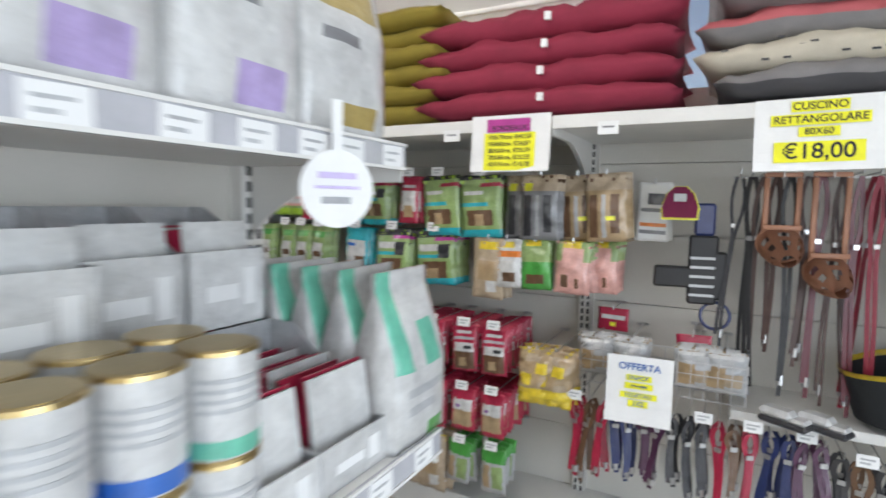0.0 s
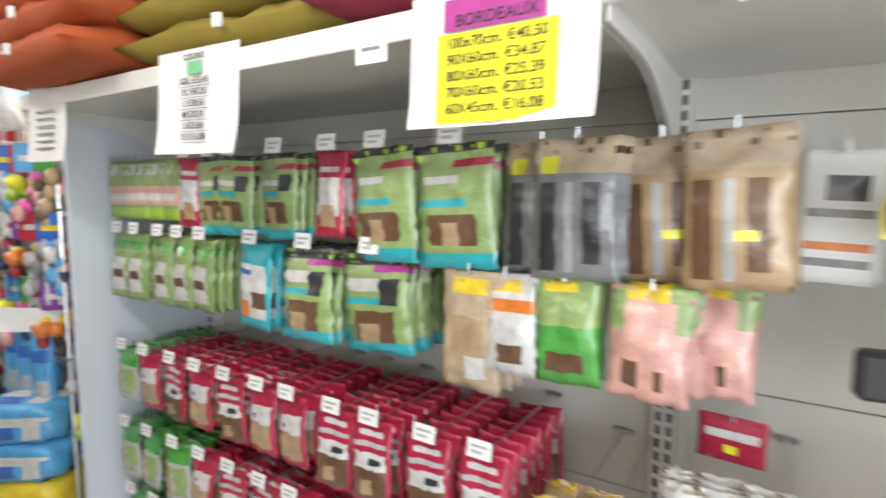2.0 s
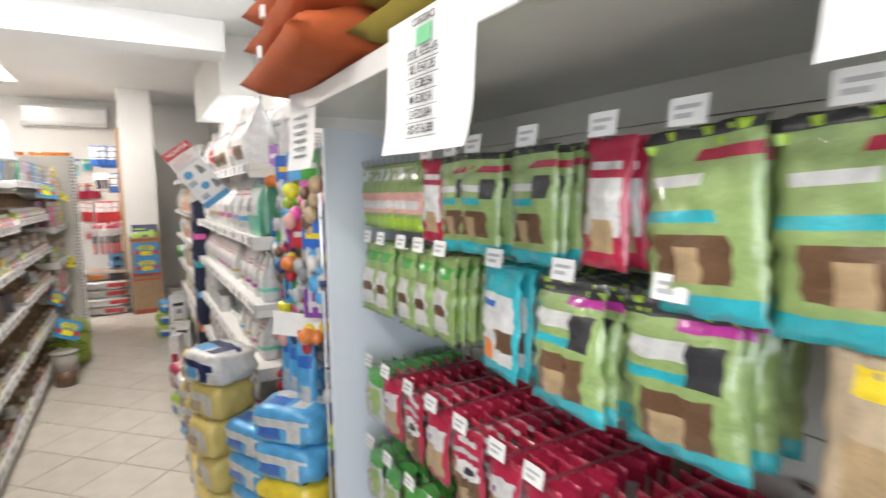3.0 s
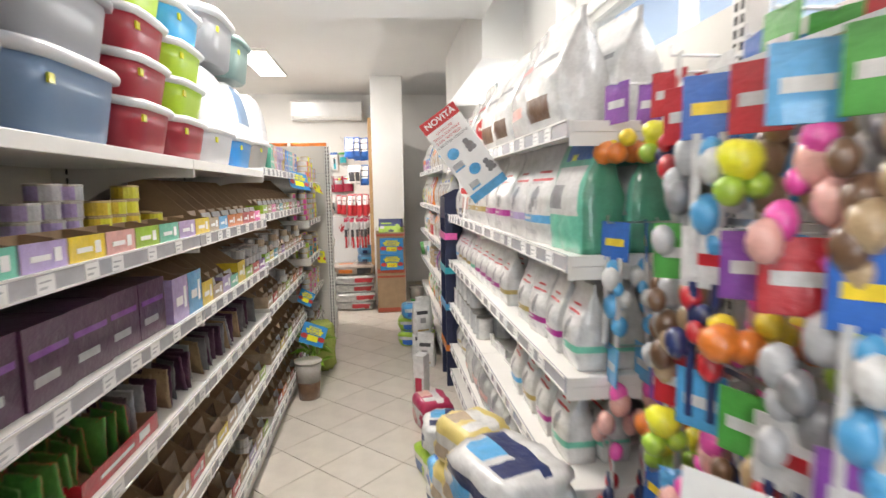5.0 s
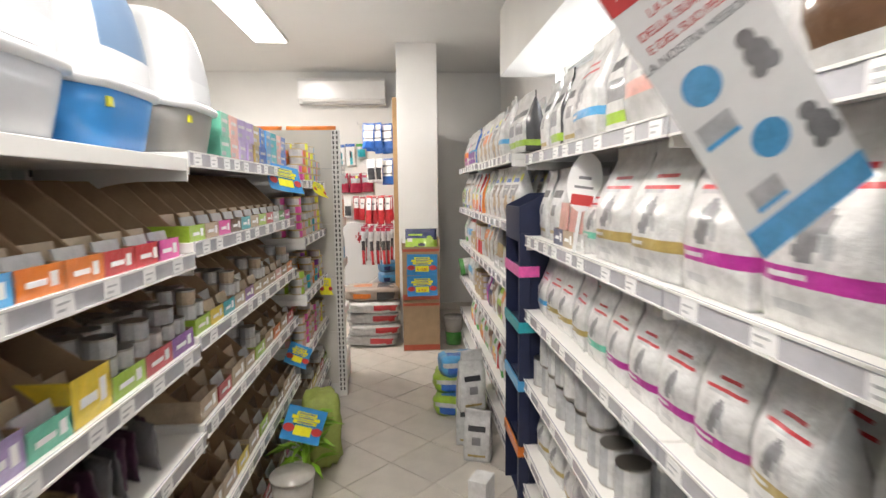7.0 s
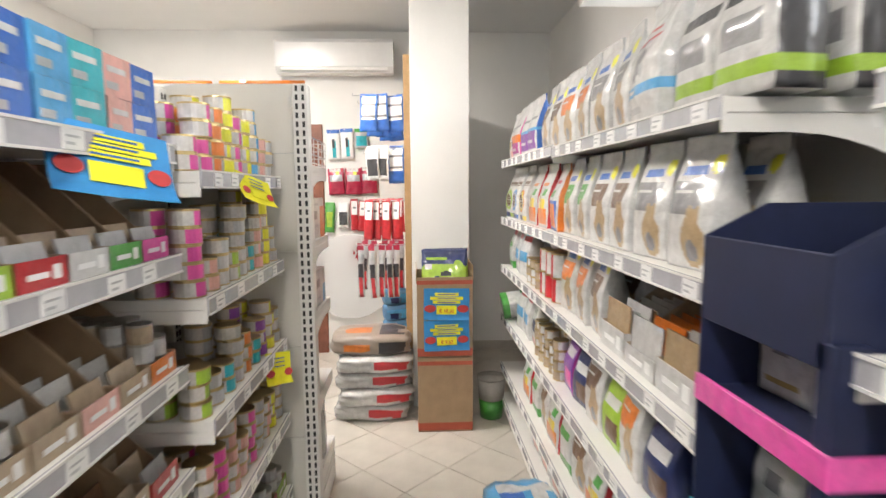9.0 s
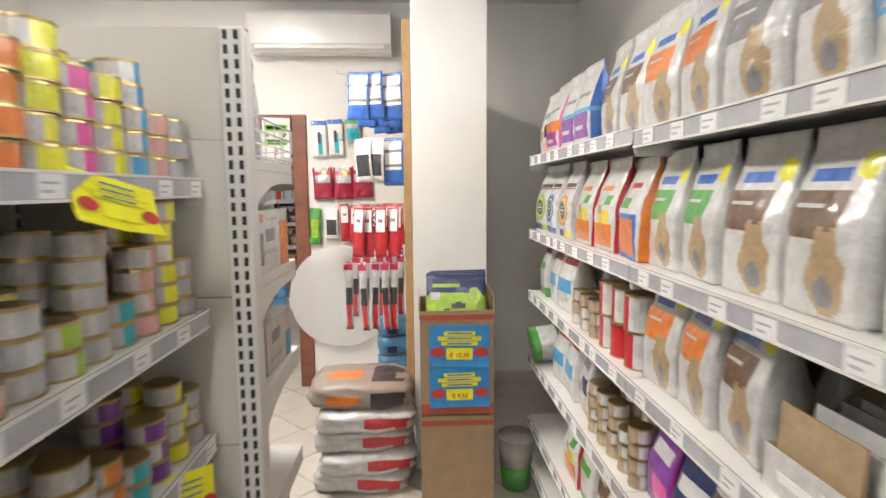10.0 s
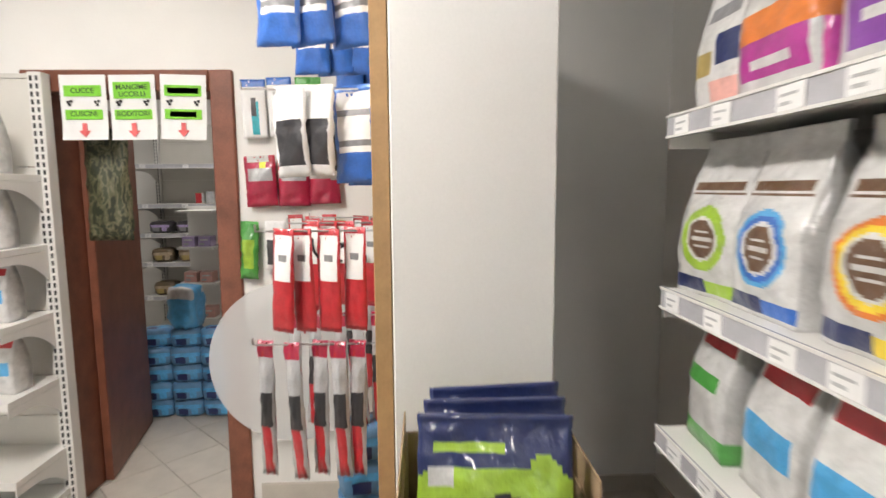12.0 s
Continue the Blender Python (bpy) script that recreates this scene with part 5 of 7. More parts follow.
C_RED = bag_mesh("red_orange_bag", 0.20, 0.11, 0.31, [WHITE, RED, ORANGE, YELLOW, GREEN, TAN], [(0.05, 0.95, 0.06, 0.3, 2), (0.3, 0.8, 0.32, 0.45, 3), (0.6, 0.8, 0.5, 0.6, 4), (0.15, 0.7, 0.66, 0.7, 2), (0.3, 0.6, 0.4, 0.5, 5)], seed=63)
C_BO = bag_mesh("blue_orange_bag", 0.20, 0.11, 0.30, [WHITE, ORANGE, ORANGE, BLUE, GREEN, RED], [(0.05, 0.95, 0.0, 0.45, 3), (0.15, 0.85, 0.06, 0.38, 2), (0.2, 0.5, 0.5, 0.62, 4), (0.2, 0.7, 0.7, 0.76, 5)], seed=64)
C_TEAL = bag_mesh("white_teal_bag", 0.17, 0.1, 0.29, [WHITE, SILVER, SKY, RED, TEAL], [(0.05, 0.95, 0.28, 0.48, 2), (0.1, 0.9, 0.7, 0.78, 3), (0.1, 0.6, 0.8, 0.95, 4)], seed=65)
C_GRN = bag_mesh("white_green_bag", 0.16, 0.1, 0.30, [WHITE, SILVER, GREEN, RED, GREEN], [(0.05, 0.8, 0.45, 0.55, 2), (0.1, 0.9, 0.72, 0.8, 3), (0, 1, 0.0, 0.14, 4)], seed=66)
bags(1.73, [(C_GD, 0.17, "white and gold"), (C_PK, 0.23, "pink and white"), (C_PU, 0.19, "purple and white"), (C_PU, 0.18, "purple and white")], -8.93, dstep=0.16)
bags(1.725, [(C_BR, 0.18, "white and brown"), (C_BR, 0.18, "white and brown"), (C_OR, 0.19, "white and orange"), (C_OR, 0.20, "white and orange"), (C_GY, 0.19, "white and grey"), (C_GY, 0.19, "white and grey"), (V_SKY, 0.26, "white and blue"), (BLKBAG, 0.18, "white and black"), (BLKBAG, 0.18, "white and black")], -8.05, dstep=0.16)
bags(1.36, [(E_1, 0.19, "white emblem"), (E_2, 0.20, "white emblem"), (E_3, 0.25, "white emblem"), (C_RED, 0.22, "red and white"), (C_RED, 0.22, "red and white"), (C_BO, 0.22, "blue and orange"), (C_GR, 0.17, "white and green"), (C_GR, 0.18, "white and green"), (C_BR, 0.19, "white and brown"), (C_BR, 0.19, "white and brown"), (C_GY, 0.23, "white and grey"), (C_GY, 0.2, "white and grey")], -8.93, dstep=0.14)
bags(1.04, [(C_GRN, 0.23, "white and green"), (C_TEAL, 0.17, "white and blue"), (C_TEAL, 0.19, "white and blue")], -8.93, dstep=0.13)
GOLDTIN = can_mesh("small_gold_tin", 0.036, 0.045, WHITE, KRAFT, TINGOLD)
WHTIN = can_mesh("white_red_tin", 0.05, 0.11, WHITE, RED, TINGOLD)
row("R", "tin", GOLDTIN, "small white tin with gold lid", "tin", -8.28, -7.98, 1.04, 0.073, deep=2, dstep=0.075, group="small tins", tiers=3, th=0.046, jr=30, d=0.07)
row("R", "tin", WHTIN, "white and red tin of pet food", "tin", -7.97, -7.65, 1.04, 0.102, deep=2, dstep=0.105, group="white red tins", tiers=2, th=0.111, jr=30)
bags(1.04, [(C_OR, 0.18, "white and orange"), (C_OR, 0.18, "white and orange"), (C_BR, 0.18, "white and brown")], -7.63, dstep=0.12)
WTRAY = tray_mesh("white_carton_tray", 0.2, 0.28, 0.2, 0.08, WHITE, "pouch", 9, 0.15, WHITE, TAN, inside=KRAFT)
WTRAY2 = tray_mesh("white_orange_tray", 0.2, 0.28, 0.2, 0.06, WHITE, "pouch", 9, 0.14, ORANGE, WHITE, inside=KRAFT)
WT = "white carton tray of pet food sachets"
trays("R", -7.07, 1.04, 0.03, 0.28, (WTRAY, 0.2, WT), (WTRAY2, 0.2, WT), (WTRAY, 0.2, WT))
bags(0.70, [(C_TEAL, 0.18, "white and blue"), (C_TEAL, 0.18, "white and blue"), (C_GD, 0.17, "white and gold")], -8.6, dstep=0.13)
row("R", "tin", GOLDTIN, "small white tin with gold lid", "tin", -8.05, -7.6, 0.70, 0.073, deep=2, dstep=0.075, group="small tins", tiers=4, th=0.046, jr=30, d=0.07)
P_MAG = bag_mesh("magenta_pack", 0.15, 0.08, 0.24, [PURPLE, MAGENTA, WHITE, PINK], [(0.1, 0.8, 0.6, 0.75, 2), (0.3, 0.9, 0.1, 0.4, 3)], seed=70)
P_DRK = bag_mesh("dark_blue_pack", 0.15, 0.08, 0.23, [NAVY, NAVY, WHITE, BROWN, LGREY], [(0.1, 0.8, 0.55, 0.7, 2), (0.3, 0.9, 0.1, 0.4, 3)], seed=71)
P_LIM = bag_mesh("lime_pack", 0.15, 0.08, 0.23, [LIME, GREEN, WHITE, BROWN], [(0.1, 0.8, 0.55, 0.7, 2), (0.3, 0.9, 0.1, 0.4, 3)], seed=72)
bags(0.70, [(P_MAG, 0.16, "magenta"), (P_DRK, 0.16, "dark blue"), (C_BR, 0.17, "white and brown"), (P_LIM, 0.16, "lime green"), (C_OR, 0.17, "white and orange"), (P_DRK, 0.16, "dark blue")], -7.6, dstep=0.1)
bags(0.36, [(C_RED, 0.22, "red and white"), (C_GRN, 0.18, "white and green"), (C_BR, 0.18, "white and brown")] * 3 + [(P_LIM, 0.18, "lime green"), (P_DRK, 0.18, "dark blue")], -8.4, deep=1)
bags(0.142, [(C_GD, 0.2, "white and gold")] * 9, -8.2, deep=1)
put("pet_food_bag", C_GRN, -8.80, 1.93, 0.78, 0, "white and green bag lying on a shelf edge", "pet food", "pet food bags", rx=-80, ry=20)

# navy cardboard display stand
nv = tagged(new("display_stand"), "navy blue cardboard display stand with coloured ledges", "display stand")
nv.matrix_basis = pose(-6.35, 1.92, 0)
NAVYC = mat("navy_cardboard", (0.012, 0.018, 0.055), 0.5, vary=0.15)
bm = bmesh.new()
slab(bm, [(0.05, 0), (0.05, 1.30), (0.0, 1.34), (0.0, 1.46), (0.12, 1.52), (0.6, 1.52), (0.6, 0)], 0.315, 0.32)
slab(bm, [(0.0, 0), (0.0, 1.30), (0.0, 1.34), (0.0, 1.46), (0.12, 1.52), (0.6, 1.52), (0.6, 0)], 0.0, 0.005)
bm_box(bm, 0.005, 0.315, 0.585, 0.6, 0, 1.52)
for z in (0.0, 0.30, 0.62, 0.90, 1.16):
    bm_box(bm, 0.005, 0.315, 0.03, 0.585, z, z + 0.006)
bm_box(bm, 0.005, 0.315, 0.0, 0.006, 1.30, 1.46, 0, 0.002)
bm_box(bm, 0.30, 0.336, 0.0, 0.05, 0.0, 1.34, 0, 0.002)
obj("body", finish(bm, "body", [NAVYC]), parent=nv)
for z, m in ((0.30, ORANGE), (0.62, SKY), (0.90, TEAL), (1.16, PINK)):
    obj("ledge", boxes("ledge", [m], (0.0, 0.338, -0.006, 0.004, z - 0.02, z + 0.03), (0.338, 0.341, -0.006, 0.09, z - 0.02, z + 0.03), bev=0.001), parent=nv)
t1 = text("AD", 0.06, 0.19, 0.0, 1.36, nv, PAPER)
t1.matrix_basis = pose(0.3375, 0.20, 1.36, 90, 0, 90)
t2 = text("R", 0.06, 0.19, 0.0, 1.2, nv, PAPER)
t2.matrix_basis = pose(0.3375, 0.20, 1.22, 90, 0, 90)
t3 = text("LA", 0.035, 0.19, 0.0, 1.0, nv, PAPER)
t3.matrix_basis = pose(0.3375, 0.18, 1.06, 90, 0, 90)
for z in (0.306, 0.626, 0.906, 1.166):
    for i in range(2):
        put("pet_food_bag", BLKB2, -6.27 + i * 0.14, 2.07, z + 0.0005, 4, "white and grey bag in a display stand", "pet food", "pet food bags").scale = (0.8, 0.8, 0.8)

# ---- left gondola ----
def T(m, w=0.13, d=0.3, h=0.2, lip=0.055, content="pouch", n=4, ch=0.075, c1=None, c2=None):
    if content == "pouch":
        n, ch = 4, 0.08
    return tray_mesh("open_tray", w, d, h + 0.015, lip, m, content, n, ch, c1 or KRAFT, c2 or LGREY)


def tl(c):
    return "open cardboard tray of pet food with %s front" % c


LILT = can_mesh("lilac_tin", 0.042, 0.045, LILAC, LGREY, TIN)
YELT = can_mesh("yellow_tin", 0.042, 0.045, YELLOW, NEON, TINGOLD)
TAQ, TLI, TYE, TOR, TRE, TPI, TGR, TBL, TKR, TPU, TRO = [T(m) for m in (AQUA, LILAC, YELLOW, ORANGE, RED, PINK, LIME, SKY, KRAFT, PURPLE, ROSE)]
CAQ, CLI, CYE, CRE, CGR, CPU = [T(m, 0.15, 0.3, 0.2, 0.055, "can", 3, 0.046, WHITE, LGREY) for m in (AQUA, LILAC, YELLOW, RED, LIME, PURPLE)]
z = LZ[4 - 1]
row("L", "tin", LILT, "small lilac labelled tin of pet food", "tin", -3.36, -3.64, z, 0.088, deep=1, dstep=0.09, group="lilac tins", tiers=4, th=0.046, jr=40, inset=0.12, d=0.08)
row("L", "tin", YELT, "small yellow labelled tin of pet food", "tin", -3.66, -3.94, z, 0.088, deep=1, dstep=0.09, group="yellow tins", tiers=4, th=0.046, jr=40, inset=0.10, d=0.08)
row("L", "tin", YELT, "small yellow labelled tin of pet food", "tin", -4.0, -4.26, z, 0.088, deep=2, dstep=0.09, group="yellow tins", tiers=2, th=0.046, jr=40, inset=0.10, d=0.08)
LOWT = [tray_mesh("low_tray", 0.16, 0.1, 0.07, 0.06, m, "can", 1, 0.046, c, LGREY) for m, c in ((AQUA, LILAC), (LILAC, LILAC), (YELLOW, YELLOW), (ROSE, YELLOW), (LIME, YELLOW))]
trays("L", -2.98, z, 0.01, 0.1, *[(LOWT[i % 5], 0.16, tl(c)) for i, c in enumerate(("mint", "lilac", "yellow", "pink", "lime", "mint", "lilac", "yellow"))][:8])
trays("L", -4.30, z, 0.015, 0.3, (TKR, 0.13, tl("kraft")), (TBL, 0.13, tl("blue")), (TOR, 0.13, tl("yellow")), (TOR, 0.13, tl("orange")), (TRE, 0.13, tl("red")), (TRE, 0.13, tl("red")), (TPI, 0.10, tl("pink")))
z = LZ[2]
DARKPK = bag_mesh("dark_plum_pack", 0.17, 0.1, 0.2, [PLUM, PLUM, PURPLE, LGREY, BROWN], [(0, 1, 0.75, 0.82, 2), (0.1, 0.9, 0.3, 0.4, 2), (0.2, 0.6, 0.55, 0.6, 3), (0.5, 0.9, 0.05, 0.25, 4)], seed=80)
DARKBX = boxes("dark_plum_box", [PLUM, PURPLE, LGREY], (-0.085, 0.085, -0.1, 0.1, 0, 0.17), (-0.07, 0.07, -0.1012, -0.1, 0.1, 0.115, 1), (-0.06, 0.03, -0.1012, -0.1, 0.04, 0.06, 2), bev=0.0)
row("L", "pet_food_box", DARKBX, "dark plum box of pet food sachets", "box", -2.98, -3.86, z, 0.17, deep=2, dstep=0.2, group="plum boxes", jr=2, d=0.2, inset=0.03)
trays("L", -3.88, z, 0.015, 0.3, (T(LILAC, 0.14, 0.3, 0.2, 0.15), 0.14, tl("lilac")), (T(SKY, 0.14, 0.3, 0.2, 0.15), 0.14, tl("blue")), (T(YELLOW, 0.13, 0.3, 0.2, 0.09), 0.13, tl("yellow")), (TKR, 0.13, tl("kraft")), (T(LILAC, 0.12, 0.3, 0.2, 0.07), 0.12, tl("lilac")), (TAQ, 0.12, tl("mint")), (T(YELLOW, 0.14, 0.28, 0.2, 0.1), 0.14, tl("orange spotted")), (CGR, 0.15, tl("lime green")), (CRE, 0.15, tl("red")), (CPU, 0.14, tl("purple")))
z = LZ[1]
POUCH = [hang_mesh("flat_sachet", 0.10, 0.14, [m, m2, WHITE], [(0.1, 0.9, 0.6, 0.75, 2)], 0.016, 90 + i) for i, (m, m2) in enumerate(((PALEGREEN, GREEN), (PLUM, PLUM), (RED, GREEN), (BLACK, GREY), (WHITE, LGREY), (BROWN, TAN)))]
x = -3.05
for i in range(44):
    me = POUCH[0 if i < 3 else (2 if i < 12 else RND.choice([1, 3, 3, 4, 5, 1]))]
    for k in range(2):
        put("food_sachet", me, x, LY - 0.10 - k * 0.16 + RND.uniform(-0.02, 0.02), z + 0.122, 180 + 68 + RND.uniform(-14, 14), "flat foil sachet of pet food leaning in a row", "sachet", "food sachets", rx=RND.uniform(-14, 4))
    x -= 0.048
tr2 = tray_mesh("low_red_tray", 0.42, 0.3, 0.06, 0.05, RED)
put("display_tray", tr2, -3.5, LY - 0.02, z + 0.0004, 180, "low red cardboard tray holding sachets", "display tray", "trays on the shelves")
z = LZ[0]
KD = T(KRAFT, 0.15, 0.34, 0.2, 0.07, "pouch", 9, 0.13, BROWN, KRAFT)
trays("L", -3.0, z, 0.015, 0.34, *[(m, 0.15, tl(c)) for m, c in ((KD, "kraft"), (T(PURPLE, 0.15, 0.34), "purple"), (T(GREEN, 0.15, 0.34, 0.2, 0.07, "pouch", 9, 0.13, PALEGREEN, PURPLE), "green"), (KD, "kraft"), (T(SKY, 0.15, 0.34), "blue"), (KD, "kraft"), (T(RED, 0.15, 0.34, 0.2, 0.06, "pouch", 8, 0.13, KRAFT, KRAFT), "red"), (KD, "kraft"), (T(YELLOW, 0.15, 0.34, 0.2, 0.05, "pouch", 8, 0.13, KRAFT, KRAFT), "yellow"), (KD, "kraft"), (T(WHITE, 0.15, 0.34), "white"), (KD, "kraft"), (KD, "kraft"), (T(LIME, 0.15, 0.34), "lime"))])
trays("L", -3.0, 0.142, 0.015, 0.34, *[(m, 0.15, tl(c)) for m, c in ((KD, "kraft"), (TLI, "lilac"), (KD, "kraft"), (CRE, "red"), (KD, "kraft"), (CGR, "lime"), (KD, "kraft"), (CYE, "yellow"), (KD, "kraft"), (TRE, "red"), (KD, "kraft"), (CLI, "lilac"), (KD, "kraft"), (TGR, "lime"))])
# second stretch
z = 1.39
trays("L", -5.30, z, 0.015, 0.3, *[(T(m, 0.125, 0.3, 0.21, 0.05), 0.125, tl(c)) for m, c in ((LIME, "olive"), (KRAFT, "kraft"), (PINK, "pink"), (BROWN, "brown"), (TEAL, "teal"), (KRAFT, "kraft"), (LIME, "lime"), (RED, "red"), (WHITE, "white"), (GREEN, "green"), (PINK, "pink"))])
z = 1.10
trays("L", -5.30, z, 0.015, 0.3, *[(T(m, 0.125, 0.3, 0.21, 0.05, cc, 3 if cc == "can" else 8, 0.046 if cc == "can" else 0.12, WHITE, KRAFT), 0.125, tl(c)) for m, c, cc in ((LIME, "olive", "can"), (YELLOW, "yellow", "pouch"), (TEAL, "teal", "pouch"), (KRAFT, "kraft", "can"), (PURPLE, "purple", "pouch"), (KRAFT, "kraft", "pouch"), (KRAFT, "kraft", "can"), (KRAFT, "kraft", "pouch"), (ROSE, "rose", "pouch"), (KRAFT, "kraft", "pouch"), (ORANGE, "orange", "can"))])
for zz, seq in ((0.82, [(KD, "kraft"), (TRE, "red"), (KD, "kraft"), (TKR, "kraft"), (CGR, "lime"), (KD, "kraft"), (TOR, "orange"), (KD, "kraft"), (TRE, "red")]), (0.47, [(KD, "kraft"), (KD, "kraft"), (TYE, "yellow"), (KD, "kraft"), (TGR, "lime"), (KD, "kraft"), (T(BROWN, 0.15), "brown"), (KD, "kraft"), (KD, "kraft")]), (0.142, [(KD, "kraft"), (TRE, "red"), (TOR, "orange"), (KD, "kraft"), (TRE, "red"), (T(BROWN, 0.15), "brown"), (KD, "kraft"), (TPI, "pink"), (KD, "kraft")])):
    trays("L", -5.30, zz, 0.015, 0.34, *[(m, 0.152, tl(c)) for m, c in seq])
SB = {}
for i in range(20):
    m = [AQUA, ROSE, LILAC, LILAC, GOLD, BLUE, SKY, TEAL, ROSE, BLUE, BLUE, SKY, BLUE][i // 2]
    k = m.name
    if k not in SB:
        SB[k] = boxes("small_carton", [m, WHITE, LGREY], (-0.05, 0.05, -0.06, 0.06, 0, 0.085), (-0.035, 0.03, -0.0612, -0.06, 0.05, 0.062, 1), (-0.04, 0.0, -0.0612, -0.06, 0.015, 0.03, 2), bev=0.0)
    put("small_carton", SB[k], -5.71 - (i // 2) * 0.106, LY - 0.085, 1.6605 + (i % 2) * 0.0855, 180 + RND.uniform(-5, 5), "small pastel coloured carton of pet snacks", "carton", "small cartons")
# tins stretch
TINW = film("pale_tin_label", (0.58, 0.56, 0.54))
TN = {n: can_mesh(n + "_tin", 0.042, 0.046, TINW, m, TINGOLD) for n, m in (("pink", PINK), ("yellow", NEON), ("orange", ORANGE), ("blue", SKY), ("purple", PURPLE), ("white", LGREY), ("green", LIME), ("rose", ROSE), ("teal", TEAL))}


TSTACK = {}


def tins(z, cols, x0=-6.795, inset=0.06):
    for k in range(2):
        x = x0
        for c, n in cols:
            if k and n > 1:
                key = (c, n)
                if key not in TSTACK:
                    TSTACK[key] = can_mesh(c + "_tin_stack", 0.042, 0.0467 * n, TINW, TN[c].materials[2], TINGOLD, n)
                put("tin_stack", TSTACK[key], x, LY + 0.055 - inset - 0.094, z + 0.0005, 180 + RND.uniform(-30, 30), "stack of small white cat food tins", "tin stack", "stacked cat food tins")
            elif c:
                nn = n if k else max(1, n - (RND.random() < 0.3))
                for t in range(nn):
                    put("tin", TN[c], x + RND.uniform(-0.003, 0.003), LY + 0.055 - inset - k * 0.092 + RND.uniform(-0.006, 0.006), z + 0.0005 + t * 0.0467, 180 + RND.uniform(-30, 30), "small white tin of cat food with %s label" % c, "tin", "small cat food tins")
            x -= 0.0905


tins(1.60, [("pink", 2), ("pink", 4), ("orange", 4), ("yellow", 5), ("pink", 4), ("yellow", 5), ("blue", 5), ("rose", 3), ("white", 3)])
tins(1.27, [("pink", 5), ("rose", 2), ("white", 4), ("green", 3), ("white", 5), ("teal", 3), ("rose", 4), ("yellow", 6), ("white", 3)])
tins(0.94, [("green", 3), ("white", 2), ("teal", 2), ("white", 4), ("orange", 3), ("teal", 2), ("purple", 4), ("yellow", 4), ("white", 3)])
tins(0.62, [("rose", 4), ("pink", 4), ("rose", 5), ("rose", 4), ("pink", 4), ("white", 4), ("rose", 3), ("yellow", 4), ("white", 3)])
trays("L", -6.78, 0.30, -0.035, 0.3, *[(m, 0.15, tl(c)) for m, c in ((KD, "kraft"), (CYE, "yellow"), (KD, "kraft"), (CRE, "red"), (CGR, "lime"))])

# ---- litter trays on top of the gondola ----
PB = {n: plastic(n + "_plastic", c) for n, c in (("slate_blue", (0.13, 0.21, 0.33)), ("red", (0.32, 0.015, 0.03)), ("lime", (0.36, 0.55, 0.02)), ("white", (0.64, 0.65, 0.66)), ("grey", (0.30, 0.31, 0.33)), ("light_grey", (0.55, 0.56, 0.58)), ("blue", (0.03, 0.25, 0.62)), ("green_grey", (0.20, 0.31, 0.29)), ("teal", (0.02, 0.33, 0.34)), ("taupe", (0.27, 0.26, 0.24)), ("sky", (0.05, 0.38, 0.70)))}


def tub(x, z, w, h, c, rim, label, d=0.40):
    e = tagged(new("litter_tray"), label, "litter tray", "plastic litter trays")
    tub_parts(w, d, h, PB[c], PB[rim], e)
    e.matrix_basis = pose(x, LY - d / 2 - 0.01, z, 0, 0, 180)
    return e


def hooded(x, z, base, label, w=0.42, win="light_grey", d=0.42):
    """A covered litter box: tub below, domed lid with a window above."""
    e = tagged(new("covered_litter_box"), label, "litter box", "covered litter boxes")
    tub_parts(w, d, 0.17, PB[base], PB["white"], e)
    bm = bmesh.new()
    prev = None
    n = 32
    for i in range(9):
        t = i / 8
        sx, sy, z_ = w * (0.98 - 0.30 * t ** 1.6), d * (0.98 - 0.42 * t ** 1.5), 0.165 + 0.27 * math.sin(t * math.pi / 2) ** 0.9
        cur = []
        for k in range(n):
            a = 2 * math.pi * k / n
            c, s = math.cos(a), math.sin(a)
            f = (abs(c) ** 4 + abs(s) ** 4) ** (-1 / 4)
            cur.append(bm.verts.new((c * f * sx / 2, s * f * sy / 2, z_)))
        if prev:
            for k in range(n):
                f = bm.faces.new((prev[k], prev[(k + 1) % n], cur[(k + 1) % n], cur[k]))
                f.smooth = True
                if 1 < i < 7 and (21 <= k <= 26):
                    f.material_index = 1
        prev = cur
    bm.faces.new(prev)
    obj("lid", finish(bm, "lid", [PB["white"], PB[win]]), parent=e)
    bm = bmesh.new()
    bm_box(bm, -0.07, 0.07, -0.02, 0.02, 0.43, 0.455, 0, 0.008)
    obj("handle", finish(bm, "handle", [PB["white"]]), parent=e)
    e.matrix_basis = pose(x, LY - d / 2 - 0.01, z, 0, 0, 180)


zt = 1.6405
tub(-3.45, zt, 0.46, 0.21, "slate_blue", "light_grey", "slate blue plastic litter tray on the top shelf")
tub(-3.45, zt + 0.20, 0.44, 0.20, "grey", "grey", "grey plastic litter tray stacked on another")
tub(-3.45, zt + 0.39, 0.44, 0.20, "green_grey", "light_grey", "grey green plastic litter tray stacked on another")
tub(-3.02, zt, 0.36, 0.18, "light_grey", "white", "light grey plastic litter tray on the top shelf")
tub(-3.02, zt + 0.17, 0.36, 0.20, "grey", "grey", "grey plastic litter tray stacked on another")
tub(-3.02, zt + 0.36, 0.36, 0.18, "sky", "light_grey", "blue plastic litter tray stacked on another")
for i, c in enumerate(("red", "red", "red", "lime", "sky")):
    tub(-3.87, zt + i * 0.135, 0.33, 0.165, c, "white", "%s plastic litter tray with white rim, stacked" % c)
for i, c in enumerate(("red", "lime", "lime", "sky")):
    tub(-4.23, zt + i * 0.135, 0.34, 0.165, c, "white", "%s plastic litter tray with white rim, stacked" % c)
